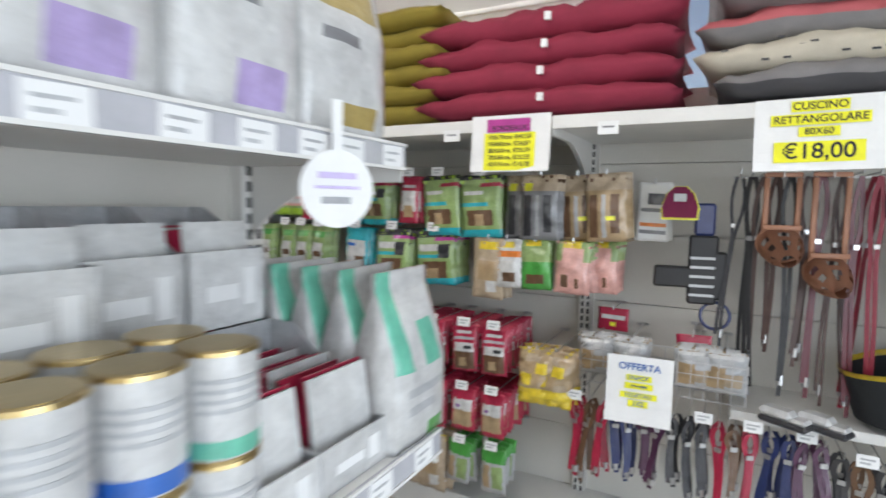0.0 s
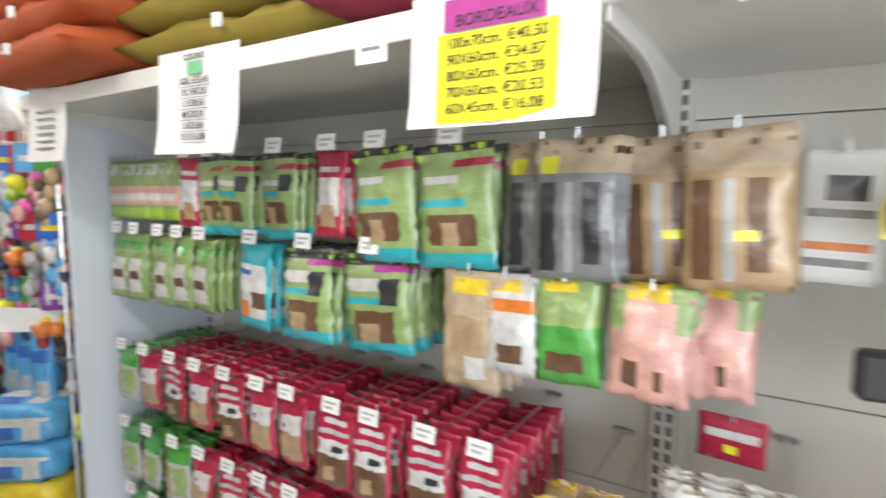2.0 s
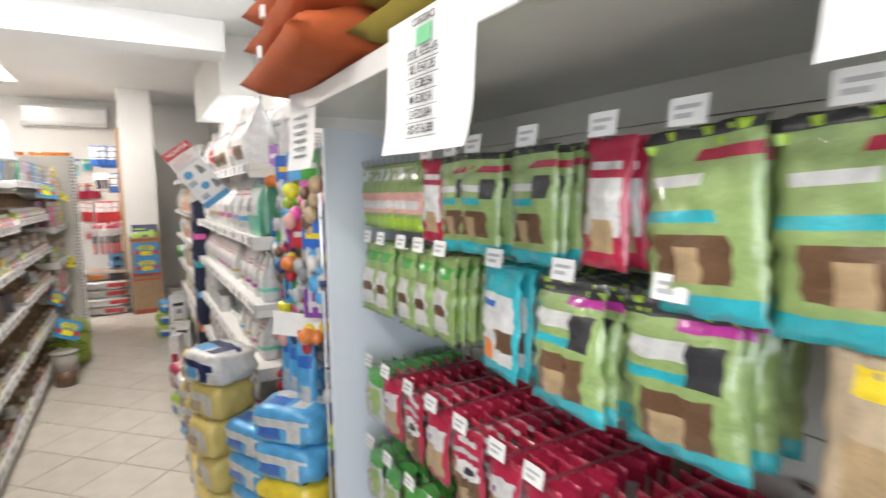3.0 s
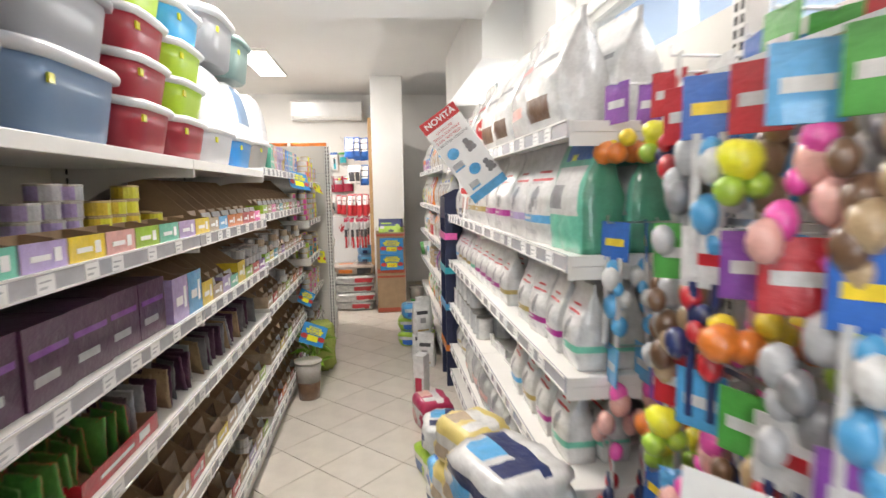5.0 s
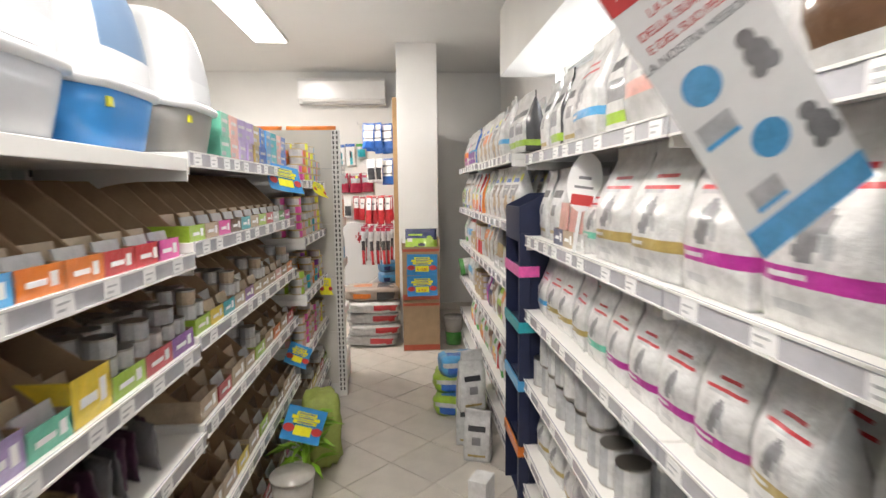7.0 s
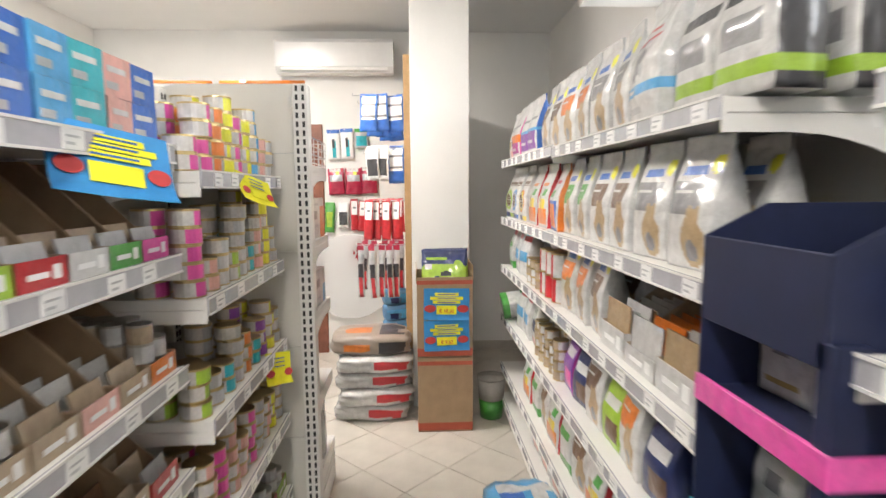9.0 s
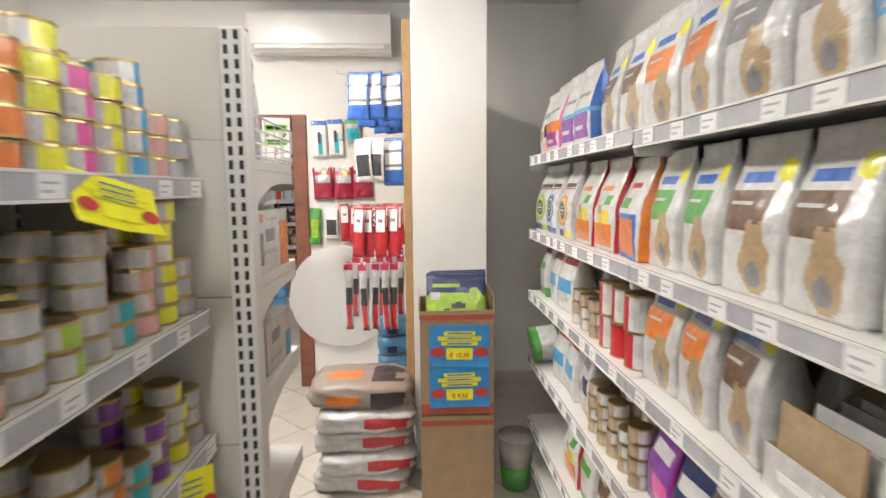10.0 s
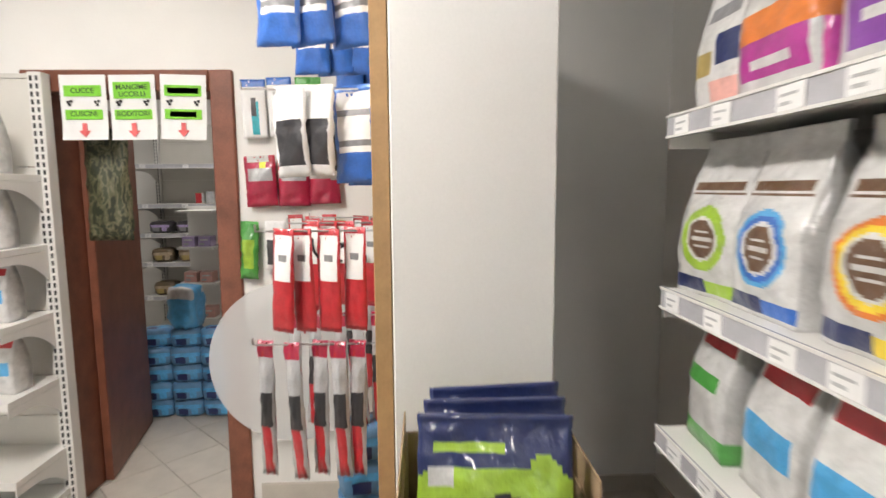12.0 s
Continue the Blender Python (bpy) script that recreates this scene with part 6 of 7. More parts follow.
hooded(-4.62, zt, "light_grey", "covered litter box with light grey base")
hooded(-5.02, zt, "blue", "covered litter box with bright blue base", 0.36, "slate_blue")
tub(-4.72, zt + 0.456, 0.40, 0.24, "grey", "light_grey", "dark grey litter tray on top of the covered boxes")
tub(-5.06, zt + 0.456, 0.34, 0.22, "green_grey", "green_grey", "green grey litter tray on top of the covered boxes")
hooded(-5.47, 1.6605, "taupe", "covered litter box with taupe base", 0.34, "light_grey")


# ---- toy corner between the hook wall and the wall shelving ----
structure("trim_toy_panel", CREAM, "cream metal back panel behind the toys", (-3.42, -2.48, 2.57, 2.59, 0.0, 1.95), bev=0.002)


def toy_mesh(kind, cols, seed):
    """A plush or rubber pet toy hanging from a printed card; hook hole at z = 0."""
    rnd = random.Random(seed)
    bm = bmesh.new()
    bm_box(bm, -0.045, 0.045, -0.002, 0.002, -0.09, 0.015, 0, 0.001)
    bm_box(bm, -0.03, 0.03, -0.0032, -0.002, -0.05, -0.03, 3)
    n = 4 if kind == "ball" else 7
    for i in range(n):
        r = rnd.uniform(0.022, 0.036) if kind == "ball" else rnd.uniform(0.015, 0.03)
        c = Vector((rnd.uniform(-0.04, 0.04), rnd.uniform(-0.025, 0.025), -0.11 - (i * 0.026 if kind != "ball" else rnd.uniform(0, 0.07))))
        vs = bmesh.ops.create_icosphere(bm, subdivisions=2, radius=r)["verts"]
        for v in vs:
            v.co = Vector((v.co.x, v.co.y, v.co.z * (1.0 if kind == "ball" else 1.35))) * (1 + 0.12 * noise.noise(v.co * 60)) + c
        for f in {f for v in vs for f in v.link_faces}:
            f.material_index, f.smooth = 1 + i % 2, True
    if kind == "rope":
        for s in (-1, 1):
            bm_cyl(bm, s * 0.02, 0, -0.32, -0.08, 0.008, seg=8, mi=2)
    return finish(bm, "pet_toy", cols)


TOYS = [toy_mesh(*a) for a in (("ball", [PURPLE, YELLOW, ORANGE, WHITE], 1), ("plush", [RED, LGREY, GREY, WHITE], 2), ("rope", [BLUE, SKY, WHITE, YELLOW], 3), ("ball", [RED, NEON, LIME, WHITE], 4), ("plush", [SKY, PINK, ROSE, WHITE], 5), ("plush", [GREEN, TAN, BROWN, WHITE], 6), ("rope", [WHITE, RED, NAVY, RED], 7))]
for j, z in enumerate((1.78, 1.42, 1.08, 0.80)):
    for i in range(7):
        hung(TOYS[(i * 3 + j * 2) % 7], "colourful soft pet toy hanging from its card", -3.40 + i * 0.145, z, 2, y0=2.57, L=0.46 if i % 2 else 0.52, name="pet_toy", cat="pet toy", group="hanging pet toys", tag=False, pitch=0.09, jr=30)
# toys nearest the aisle, on a slim rack
sr = tagged(new("slim_toy_rack"), "slim chrome rack of hanging pet toys by the aisle", "rack")
bm = bmesh.new()
for x in (-3.0, -2.55):
    bm_cyl(bm, x, 2.03, 0.0, 1.72, 0.008, seg=8)
bm_box(bm, -3.05, -2.5, 1.95, 2.2, 0.0, 0.015, 0, 0.002)
for z in (1.70, 1.45, 1.2, 0.9):
    bm_box(bm, -3.03, -2.52, 2.025, 2.035, z, z + 0.01)
obj("rack_frame", finish(bm, "rack_frame", [CHROME]), parent=sr)
for z in (1.68, 1.43, 1.18):
    for i in range(5):
        put("pet_toy", TOYS[(i + int(z * 9)) % 7], -2.98 + i * 0.10, 2.008 - 0.012 * (i % 2), z, 40 + RND.uniform(-20, 20), "colourful soft pet toy hanging from its card", "pet toy", "hanging pet toys")
sign("blank white paper strip on the toy rack", pose(-2.66, 1.97, 1.05, 0, 2, 40), 0.25, 0.09, name="paper_strip")
TUBEP = hang_mesh("blue_tube_pack", 0.09, 0.36, [SKY, SKY, LGREY, BLUE], [(0.2, 0.8, 0.2, 0.5, 2), (0.1, 0.9, 0.7, 0.8, 3)], 0.04, 90)
for i in range(3):
    put("tube_pack", TUBEP, -2.90 + i * 0.12, 1.985, 0.985, 40, "long clear and blue pack of puppy pads", "package", "blue tube packs")


def soft_pack(name, w, d, h, mats, seed, spec=()):
    """A soft plastic bale lying flat, with rounded, wrinkled sides."""
    bm = bmesh.new()
    vs = bmesh.ops.create_cube(bm, size=1)["verts"]
    bmesh.ops.subdivide_edges(bm, edges=bm.edges[:], cuts=7, use_grid_fill=True)
    off = seed * 3.1
    for v in bm.verts:
        p = v.co * 2
        k = [abs(c) for c in p]
        q = Vector([p[i] * (1 - 0.11 * (k[(i + 1) % 3] ** 6 + k[(i + 2) % 3] ** 6)) for i in range(3)])
        nn = noise.noise(Vector((q.x * 2.2 + off, q.y * 2.2, q.z * 2.2))) * 0.10 + noise.noise(Vector((q.x * 6 + off, q.y * 6, q.z * 6))) * 0.09
        q = q * (1 + nn)
        v.co = Vector((q.x * w / 2, q.y * d / 2, max(0, (q.z + 1) / 2 * h)))
    for f in bm.faces:
        f.smooth = True
        c = f.calc_center_median()
        u, vv = c.x / w + 0.5, c.z / h
        if c.y < -d * 0.3 or c.z > h * 0.8:
            vv = vv if c.y < -d * 0.3 else c.y / d + 0.5
            for u0, u1, v0, v1, s in spec:
                if u0 <= u <= u1 and v0 <= vv <= v1:
                    f.material_index = s
    return finish(bm, name, mats)


SP = [(0.1, 0.9, 0.55, 0.72, 2), (0.15, 0.55, 0.2, 0.5, 1), (0.62, 0.85, 0.2, 0.45, 2)]
BLUEPK = soft_pack("blue_litter_pack", 0.27, 0.22, 0.15, [SKY, BLUE, WHITE], 1, SP)
YELPK = soft_pack("yellow_litter_pack", 0.28, 0.24, 0.24, [YELLOW, ORANGE, BLACK], 2, SP)
CRMPK = soft_pack("pale_yellow_pack", 0.24, 0.22, 0.18, [mat("pale_yellow_film", (0.62, 0.50, 0.17), 0.35, bump=0.4, grain=16), KRAFT, WHITE], 3, SP)
WHTPK = soft_pack("white_litter_pack", 0.30, 0.24, 0.15, [WHITE, SKY, NAVY], 4, SP)
PNKPK = soft_pack("pink_net_pack", 0.26, 0.22, 0.2, [mat("red_pink_film", (0.40, 0.03, 0.09), 0.3, bump=0.4), ROSE, WHITE], 5, SP)
LIMPK = soft_pack("lime_litter_pack", 0.34, 0.24, 0.14, [LIME, BLUE, WHITE], 6, SP)
SILPK = soft_pack("silver_food_sack", 0.50, 0.40, 0.12, [SILVER, RED, WHITE], 7, [(0.55, 0.95, 0.25, 0.75, 1)])
TAUPK = soft_pack("brown_food_sack", 0.52, 0.40, 0.14, [mat("taupe_film", (0.30, 0.25, 0.21), 0.3, bump=0.4), ORANGE, BLACK], 8, [(0.15, 0.5, 0.3, 0.6, 1), (0.6, 0.9, 0.2, 0.75, 2)])


def pack(me, x, y, z, rz, label, rx=0):
    put("soft_pack", me, x, y, z + 0.0005, rz, label, "soft pack", "soft packs on the floor", rx=rx)


for i in range(2):
    pack(YELPK, -2.69, 1.95, 0.0 + i * 0.23, 35, "yellow and orange plastic litter pack on the floor")
for i in range(2):
    pack(BLUEPK, -2.69, 1.95, 0.465 + i * 0.145, 35 + i * 4, "sky blue plastic litter pack in a stack")
for i in range(4):
    pack(BLUEPK, -3.02, 1.88, i * 0.145, 10 + i * 5, "sky blue plastic litter pack in a stack")
for j in range(3):
    for i in range(4):
        pack(CRMPK, -3.32 - j * 0.27, 1.74 + 0.02 * (i % 2), i * 0.172, 5 + i * 7, "pale yellow plastic litter pack in a stack")
pack(WHTPK, -3.32, 1.76, 0.69, 20, "white and blue plastic litter pack")
pack(WHTPK, -4.35, 1.76, 0.0, 10, "white and blue plastic litter pack")
pack(BLUEPK, -4.30, 1.74, 0.15, 0, "blue plastic litter pack on another pack")
pack(LIMPK, -4.75, 1.74, 0.0, 15, "lime and white plastic pack on the floor")
pack(WHTPK, -4.8, 1.76, 0.14, -8, "white plastic pack on another pack")
pack(PNKPK, -5.35, 1.74, 0.0, 12, "glossy crimson plastic pack on the floor")
put("narrow_carton", boxes("narrow_carton", [WHITE, CRIMSON], (-0.04, 0.04, -0.05, 0.05, 0, 0.36), (-0.025, 0.025, -0.0515, -0.05, 0.05, 0.2, 1), bev=0.002), -5.72, 1.70, 0, 60, "tall narrow white and red carton on the floor", "carton")
for i, x in enumerate((-6.55, -6.75, -6.95, -6.65, -6.85)):
    put("pet_food_bag", BLKB2, x, 1.80 - 0.03 * (i % 2), 0.0005 + (0.26 if i > 2 else 0), 70 + i * 11, "white and grey bag of pet food on the floor", "pet food", "pet food bags")
for i, (x, z) in enumerate(((-7.2, 0), (-7.3, 0.13), (-7.25, 0.26))):
    pack([LIMPK, LIMPK, BLUEPK][i], x, 1.76, z, 70 + 12 * i, "lime and blue plastic pack on the floor")
pack(PNKPK, -7.55, 1.78, 0.0, 80, "glossy crimson plastic pack on the floor")

# left side floor: clear buckets, hay and greens
JAR = mat("clear_grey_plastic", (0.42, 0.40, 0.36), 0.2, bump=0.05)
for x, c, lab in ((-5.95, BROWN, "brown"), (-8.86, GREEN, "green")):
    e = tagged(new("clear_bucket"), "clear plastic bucket half filled with %s litter" % lab, "bucket")
    bm = bmesh.new()
    bm_cyl(bm, 0, 0, 0.0, 0.13, 0.075, 0.085, seg=20)
    obj("filling", finish(bm, "filling", [c], True), parent=e)
    bm = bmesh.new()
    bm_cyl(bm, 0, 0, 0.131, 0.27, 0.085, 0.095, seg=20)
    bm_cyl(bm, 0, 0, 0.27, 0.285, 0.1, seg=20)
    obj("upper_wall", finish(bm, "upper_wall", [JAR], True), parent=e)
    e.matrix_basis = pose(x, 0.88 if x > -7 else 1.87, 0)
LEAF = mat("lime_green_fabric_leaf", (0.22, 0.42, 0.03), 0.6)
bm = bmesh.new()
lr = random.Random(3)
for i in range(46):
    a, L = lr.uniform(0, 6.28), lr.uniform(0.1, 0.2)
    z0 = lr.uniform(0.02, 0.42)
    b = Vector((math.cos(a) * 0.03, math.sin(a) * 0.03, z0))
    d = Vector((math.cos(a), math.sin(a), lr.uniform(-0.1, 0.9))).normalized()
    s = d.cross(Vector((0, 0, 1))).normalized() * 0.018
    p = [bm.verts.new(b), bm.verts.new(b + d * L * 0.5 + s), bm.verts.new(b + d * L + Vector((0, 0, -0.03))), bm.verts.new(b + d * L * 0.5 - s)]
    bm.faces.new(p)
bm_cyl(bm, 0, 0, 0, 0.44, 0.022, 0.012, seg=8)
put("artificial_plant", finish(bm, "artificial_plant", [LEAF]), -6.28, 0.88, 0, 0, "lime green leafy plant toy standing by the shelf", "plant")
put("net_bag", soft_pack("lime_net_bag", 0.22, 0.2, 0.42, [mat("lime_net", (0.30, 0.36, 0.08), 0.6, bump=0.5, grain=40), GREEN, WHITE], 9), -6.58, 0.91, 0.0005, 20, "lime net bag of hay standing on the floor", "bag")


def flyer(m, w=0.21, h=0.15, label="blue and yellow paper offer flyer", price="", yellow=False):
    """An offer flyer: blue sheet with yellow panels and pink lozenges."""
    e = sign(label, m, w, h, [(price, h * 0.15, -h * 0.22, INKRED)] if price else [], [(-w * 0.3, w * 0.3, h * 0.02, h * 0.12, HI), (-w * 0.36, w * 0.36, h * 0.14, h * 0.24, HI), (-w * 0.26, w * 0.26, h * 0.26, h * 0.36, HI), (-w * 0.22, w * 0.22, -h * 0.32, -h * 0.04, HI)], name="offer_flyer", sheet=HI if yellow else SHEETBLUE)
    bm = bmesh.new()
    for s in (-1, 1):
        bm_cyl(bm, 0, 0, 0, 0.001, h * 0.15, seg=20, m=Matrix.Translation((s * w * 0.36, -0.0036, -h * 0.14)) @ Matrix.Diagonal((1.2, 1, 0.8, 1)) @ Matrix.Rotation(radians(90), 4, "X"))
    obj("lozenge", finish(bm, "lozenge", [INKRED]), parent=e)
    obj("wording", boxes("wording", [INKBLUE], *[(-w * 0.2, w * 0.2, -0.0052, -0.0044, h * z, h * (z + 0.03)) for z in (0.05, 0.18, 0.30)]), parent=e)
    return e


flyer(pose(-6.42, LY + 0.03, 1.605, -20, 8, 150), 0.24, 0.145)
flyer(pose(-7.12, LY + 0.09, 1.55, -25, 14, 160), 0.17, 0.10, "yellow paper offer flyer on the shelf edge", yellow=True)
flyer(pose(-7.35, LY + 0.075, 0.88, -10, 10, 150), 0.13, 0.12, "yellow paper offer flyer on the shelf edge", yellow=True)
flyer(pose(-6.15, 0.90, 0.42, -10, 25, 115), 0.20, 0.16)
flyer(pose(-6.62, LY + 0.02, 0.62, -10, 30, 120), 0.14, 0.12)

# ---- far end: cartons, sacks, air conditioner ----
def carton(z, h, label, open_top=False):
    e = tagged(new("cardboard_box"), label, "box", "stacked cardboard boxes")
    bm = bmesh.new()
    w, d = 0.35, 0.36
    for b in ((-w / 2, w / 2, 0, 0.005, 0, h), (-w / 2, w / 2, d - 0.005, d, 0, h), (-w / 2, -w / 2 + 0.005, 0.005, d - 0.005, 0, h), (w / 2 - 0.005, w / 2, 0.005, d - 0.005, 0, h), (-w / 2, w / 2, 0, d, 0, 0.006)):
        bm_box(bm, *b)
    obj("body", finish(bm, "body", [CARD]), parent=e)
    obj("printed_stripe", boxes("printed_stripe", [mat("red_box_print", (0.42, 0.09, 0.05), 0.8)], (-w / 2, w / 2, -0.0015, 0, 0.01, 0.06)), parent=e)
    obj("printed_stripe", boxes("printed_stripe", [mat("red_box_print", (0.42, 0.09, 0.05), 0.8)], (-w / 2, w / 2, -0.0015, 0, h - 0.045, h - 0.02)), parent=e)
    if open_top:
        obj("flap", boxes("flap", [CARD], (-w / 2 - 0.004, -w / 2, 0.0, d, h - 0.04, h + 0.05)), parent=e)
        obj("flap", boxes("flap", [CARD], (w / 2, w / 2 + 0.004, 0, d, h - 0.04, h + 0.07)), parent=e)
    else:
        obj("top", boxes("top", [CARD], (-w / 2, w / 2, 0, d, h, h + 0.004)), parent=e)
    e.matrix_basis = pose(-8.64, 1.545, z, 0, 0, 90)


carton(0.0, 0.485, "brown cardboard box with red stripes on the floor")
carton(0.4895, 0.515, "open brown cardboard box holding litter bags", True)
LIT = bag_mesh("navy_lime_bag", 0.28, 0.09, 0.32, [NAVY, NAVY, LIME, WHITE, BLACK, BLUE], [(0, 1, 0.0, 0.66, 2), (0.5, 0.66, 0.5, 0.07, 102), (0.82, 0.72, 0.1, 0.08, 102), (0.08, 0.22, 0.62, 0.72, 3), (0.55, 0.54, 0.12, 0.05, 104), (0.35, 0.44, 0.14, 0.05, 100), (0.1, 0.55, 0.79, 0.84, 2)], seed=95, pinch=0.95, rows=40, cols=30)
for k in range(3):
    put("litter_bag", LIT, -8.71 - k * 0.09, 1.545 + 0.012 * k, 0.85 - 0.006 * k, 90 + 5 * (k - 1), "navy and lime bag of cat litter in a box", "litter bag", "navy lime litter bags")
flyer(pose(-8.632, 1.555, 0.835, 0, 1, 90), 0.285, 0.20, "blue and yellow paper offer flyer on the box", "€ 10,30")
flyer(pose(-8.632, 1.555, 0.635, 0, -1, 90), 0.285, 0.195, "blue and yellow paper offer flyer on the box", "€ 9,52")
for i in range(5):
    pack([SILPK, SILPK, SILPK, SILPK, TAUPK][i], -9.0 + 0.03 * (i % 2), 1.06 + 0.02 * ((i * 3) % 2), i * 0.112, 90 + (i * 37) % 13 - 6, "silver plastic sack of dog food lying in a pile" if i < 4 else "brown plastic sack of dog food on a pile")
BLPAD = soft_pack("blue_pad_pack", 0.20, 0.16, 0.13, [mat("denim_blue_film", (0.10, 0.24, 0.42), 0.35, bump=0.4, grain=20), NAVY, SKY], 11, SP)
for i in range(6):
    pack(BLPAD, -9.62, 1.20, i * 0.126, 95 + i * 3, "denim blue plastic pad pack in a stack")
ac = tagged(new("air_conditioner"), "white wall mounted air conditioner", "air conditioner")
bm = bmesh.new()
slab(bm, [(0.0, 0.02), (-0.03, 0.0), (-0.16, 0.0), (-0.205, 0.05), (-0.21, 0.25), (-0.18, 0.285), (0.0, 0.285)], 0.0, 1.02)
obj("casing", finish(bm, "casing", [plastic("white_appliance_plastic", (0.78, 0.78, 0.77), 0.25)]), parent=ac)
# The outlet gap is a thin box coloured dark as its inner shade.
obj("outlet", boxes("outlet", [DARK, STEEL], (0.05, 0.97, -0.1995, -0.19, 0.045, 0.058), (0.05, 0.97, -0.212, -0.2, 0.016, 0.04, 1)), parent=ac)
ac.matrix_basis = pose(-10.4, 0.17, 2.57, 0, 0, 90)

# door to the back room
structure("door_frame", WOOD, "brown wooden door frame", (-10.62, -10.38, D0 - 0.10, D0 + 0.004, 0, DH + 0.095), (-10.62, -10.38, D1 - 0.004, D1 + 0.105, 0, DH + 0.095), (-10.62, -10.38, D0 + 0.004, D1 - 0.004, DH - 0.004, DH + 0.095), bev=0.006)
dr = tagged(new("door_1"), "brown wooden door standing open", "door", kind="structure")
obj("leaf", boxes("leaf", [WOOD], (0, 0.76, -0.02, 0.02, 0.008, DH - 0.01), bev=0.004), parent=dr)
bm = bmesh.new()
bm_cyl(bm, 0, 0, 0, 0.05, 0.008, seg=10, m=Matrix.Translation((0.65, 0.02, 1.02)) @ Matrix.Rotation(radians(-90), 4, "X"))
bm_box(bm, 0.54, 0.66, 0.062, 0.076, 1.012, 1.028, 0, 0.004)
bm_box(bm, 0.635, 0.665, 0.02, 0.026, 0.93, 1.08, 0, 0.003)
obj("handle", finish(bm, "handle", [TINGOLD]), parent=dr)
dr.matrix_basis = pose(-10.60, D0 + 0.03, 0, 0, 0, 180 + 12)
for k, (y, a, b) in enumerate(((-0.155, "CUCCE", "CUSCINI"), (0.07, "MANGIME\nUCCELLI", "RODITORI"), (0.30, None, None))):
    e = sign("white paper sign with green highlighted words and arrow", pose(-10.365, y, 1.97, 0, RND.uniform(-2, 2), 90), 0.21, 0.297, [(a, 0.032, 0.075, INK), (b, 0.032, -0.03, INK)] if a else [], [(-0.085, 0.085, 0.05 - (0.01 if k == 1 else 0), 0.10 + (0.015 if k == 1 else 0), HIG), (-0.085, 0.085, -0.055, -0.01, HIG)] + ([(-0.07, 0.07, 0.062, 0.088, INK), (-0.06, 0.06, -0.045, -0.02, INK)] if not a else []))
    bm = bmesh.new()
    bm_box(bm, -0.011, 0.011, -0.0068, -0.0054, -0.108, -0.072)
    for v in bm_box(bm, -0.028, 0.028, -0.0070, -0.0056, -0.136, -0.106):
        if v.co.z < -0.12:
            v.co.x *= 0.05
    obj("arrow", finish(bm, "arrow", [mat("arrow_red_ink", (0.75, 0.14, 0.14), 0.6, bump=0)]), parent=e)
    obj("paw_marks", boxes("paw_marks", [INK], *[(x0, x0 + 0.012, -0.005, -0.004, z0, z0 + 0.012) for x0, z0 in ((-0.075, 0.018), (-0.06, 0.022), (-0.068, 0.006), (0.05, 0.018), (0.065, 0.022), (0.058, 0.006))]), parent=e)
CAMO = bpy.data.materials.new("camouflage_fabric")
CAMO.use_nodes = True
nz, rp = CAMO.node_tree.nodes.new("ShaderNodeTexNoise"), CAMO.node_tree.nodes.new("ShaderNodeValToRGB")
nz.inputs["Scale"].default_value = 7
rp.color_ramp.interpolation = "CONSTANT"
for pos, col in ((0.0, (0.03, 0.035, 0.02, 1)), (0.45, (0.10, 0.10, 0.05, 1)), (0.53, (0.16, 0.15, 0.09, 1)), (0.6, (0.05, 0.06, 0.03, 1))):
    el = rp.color_ramp.elements.new(pos) if pos > 0 else rp.color_ramp.elements[0]
    el.color = col
CAMO.node_tree.links.new(nz.outputs[0], rp.inputs[0])
CAMO.node_tree.links.new(rp.outputs[0], CAMO.node_tree.nodes["Principled BSDF"].inputs["Base Color"])
put("camouflage_cushion", hang_mesh("camouflage_cushion", 0.22, 0.56, [CAMO, CAMO], [], 0.07, 97), -10.52, -0.16, 1.88, 90, "camouflage fabric cushion hanging by the open door", "cushion")

# hung goods on the end wall and on the board beside the column
BOARD = structure("trim_board", mat("beech_board", (0.45, 0.28, 0.13), 0.5, vary=0.15), "pale wooden hanging board beside the column", (-10.38, -9.07, 1.295, 1.337, 0.3, 2.45), bev=0.002)


def wall_pack(me, y, z, x=-10.36, rz=90, lab="carded grooming tool hanging on the wall", cat="pet accessory"):
    put("carded_accessory", me, x, y, z, rz + RND.uniform(-6, 6), lab, cat, "carded accessories", ry=RND.uniform(-3, 3))


K_WB = hang_mesh("white_card_comb", 0.115, 0.27, [PAPER, PAPER, TEAL, BLACK, BLUE], [(0, 1, 0.85, 1, 4), (0.4, 0.65, 0.05, 0.6, 2), (0.45, 0.55, 0.4, 0.7, 3)], 0.02, 101)
K_GR = hang_mesh("green_brush_card", 0.12, 0.18, [LGREY, GREEN, GREEN, TEAL], [(0.1, 0.9, 0.15, 0.6, 3), (0, 1, 0.8, 1, 2)], 0.04, 102)
K_RD = hang_mesh("red_brush_card", 0.15, 0.24, [CRIMSON, RED, LGREY, WHITE, NEON], [(0.1, 0.9, 0.5, 0.72, 2), (0.1, 0.8, 0.85, 1, 3), (0.5, 0.7, 0.76, 0.85, 4)], 0.04, 103)
K_RS = hang_mesh("red_slim_card", 0.07, 0.29, [RED, CRIMSON, PAPER, GREY], [(0.15, 0.85, 0.5, 0.95, 2), (0.3, 0.7, 0.7, 0.76, 3)], 0.015, 104)
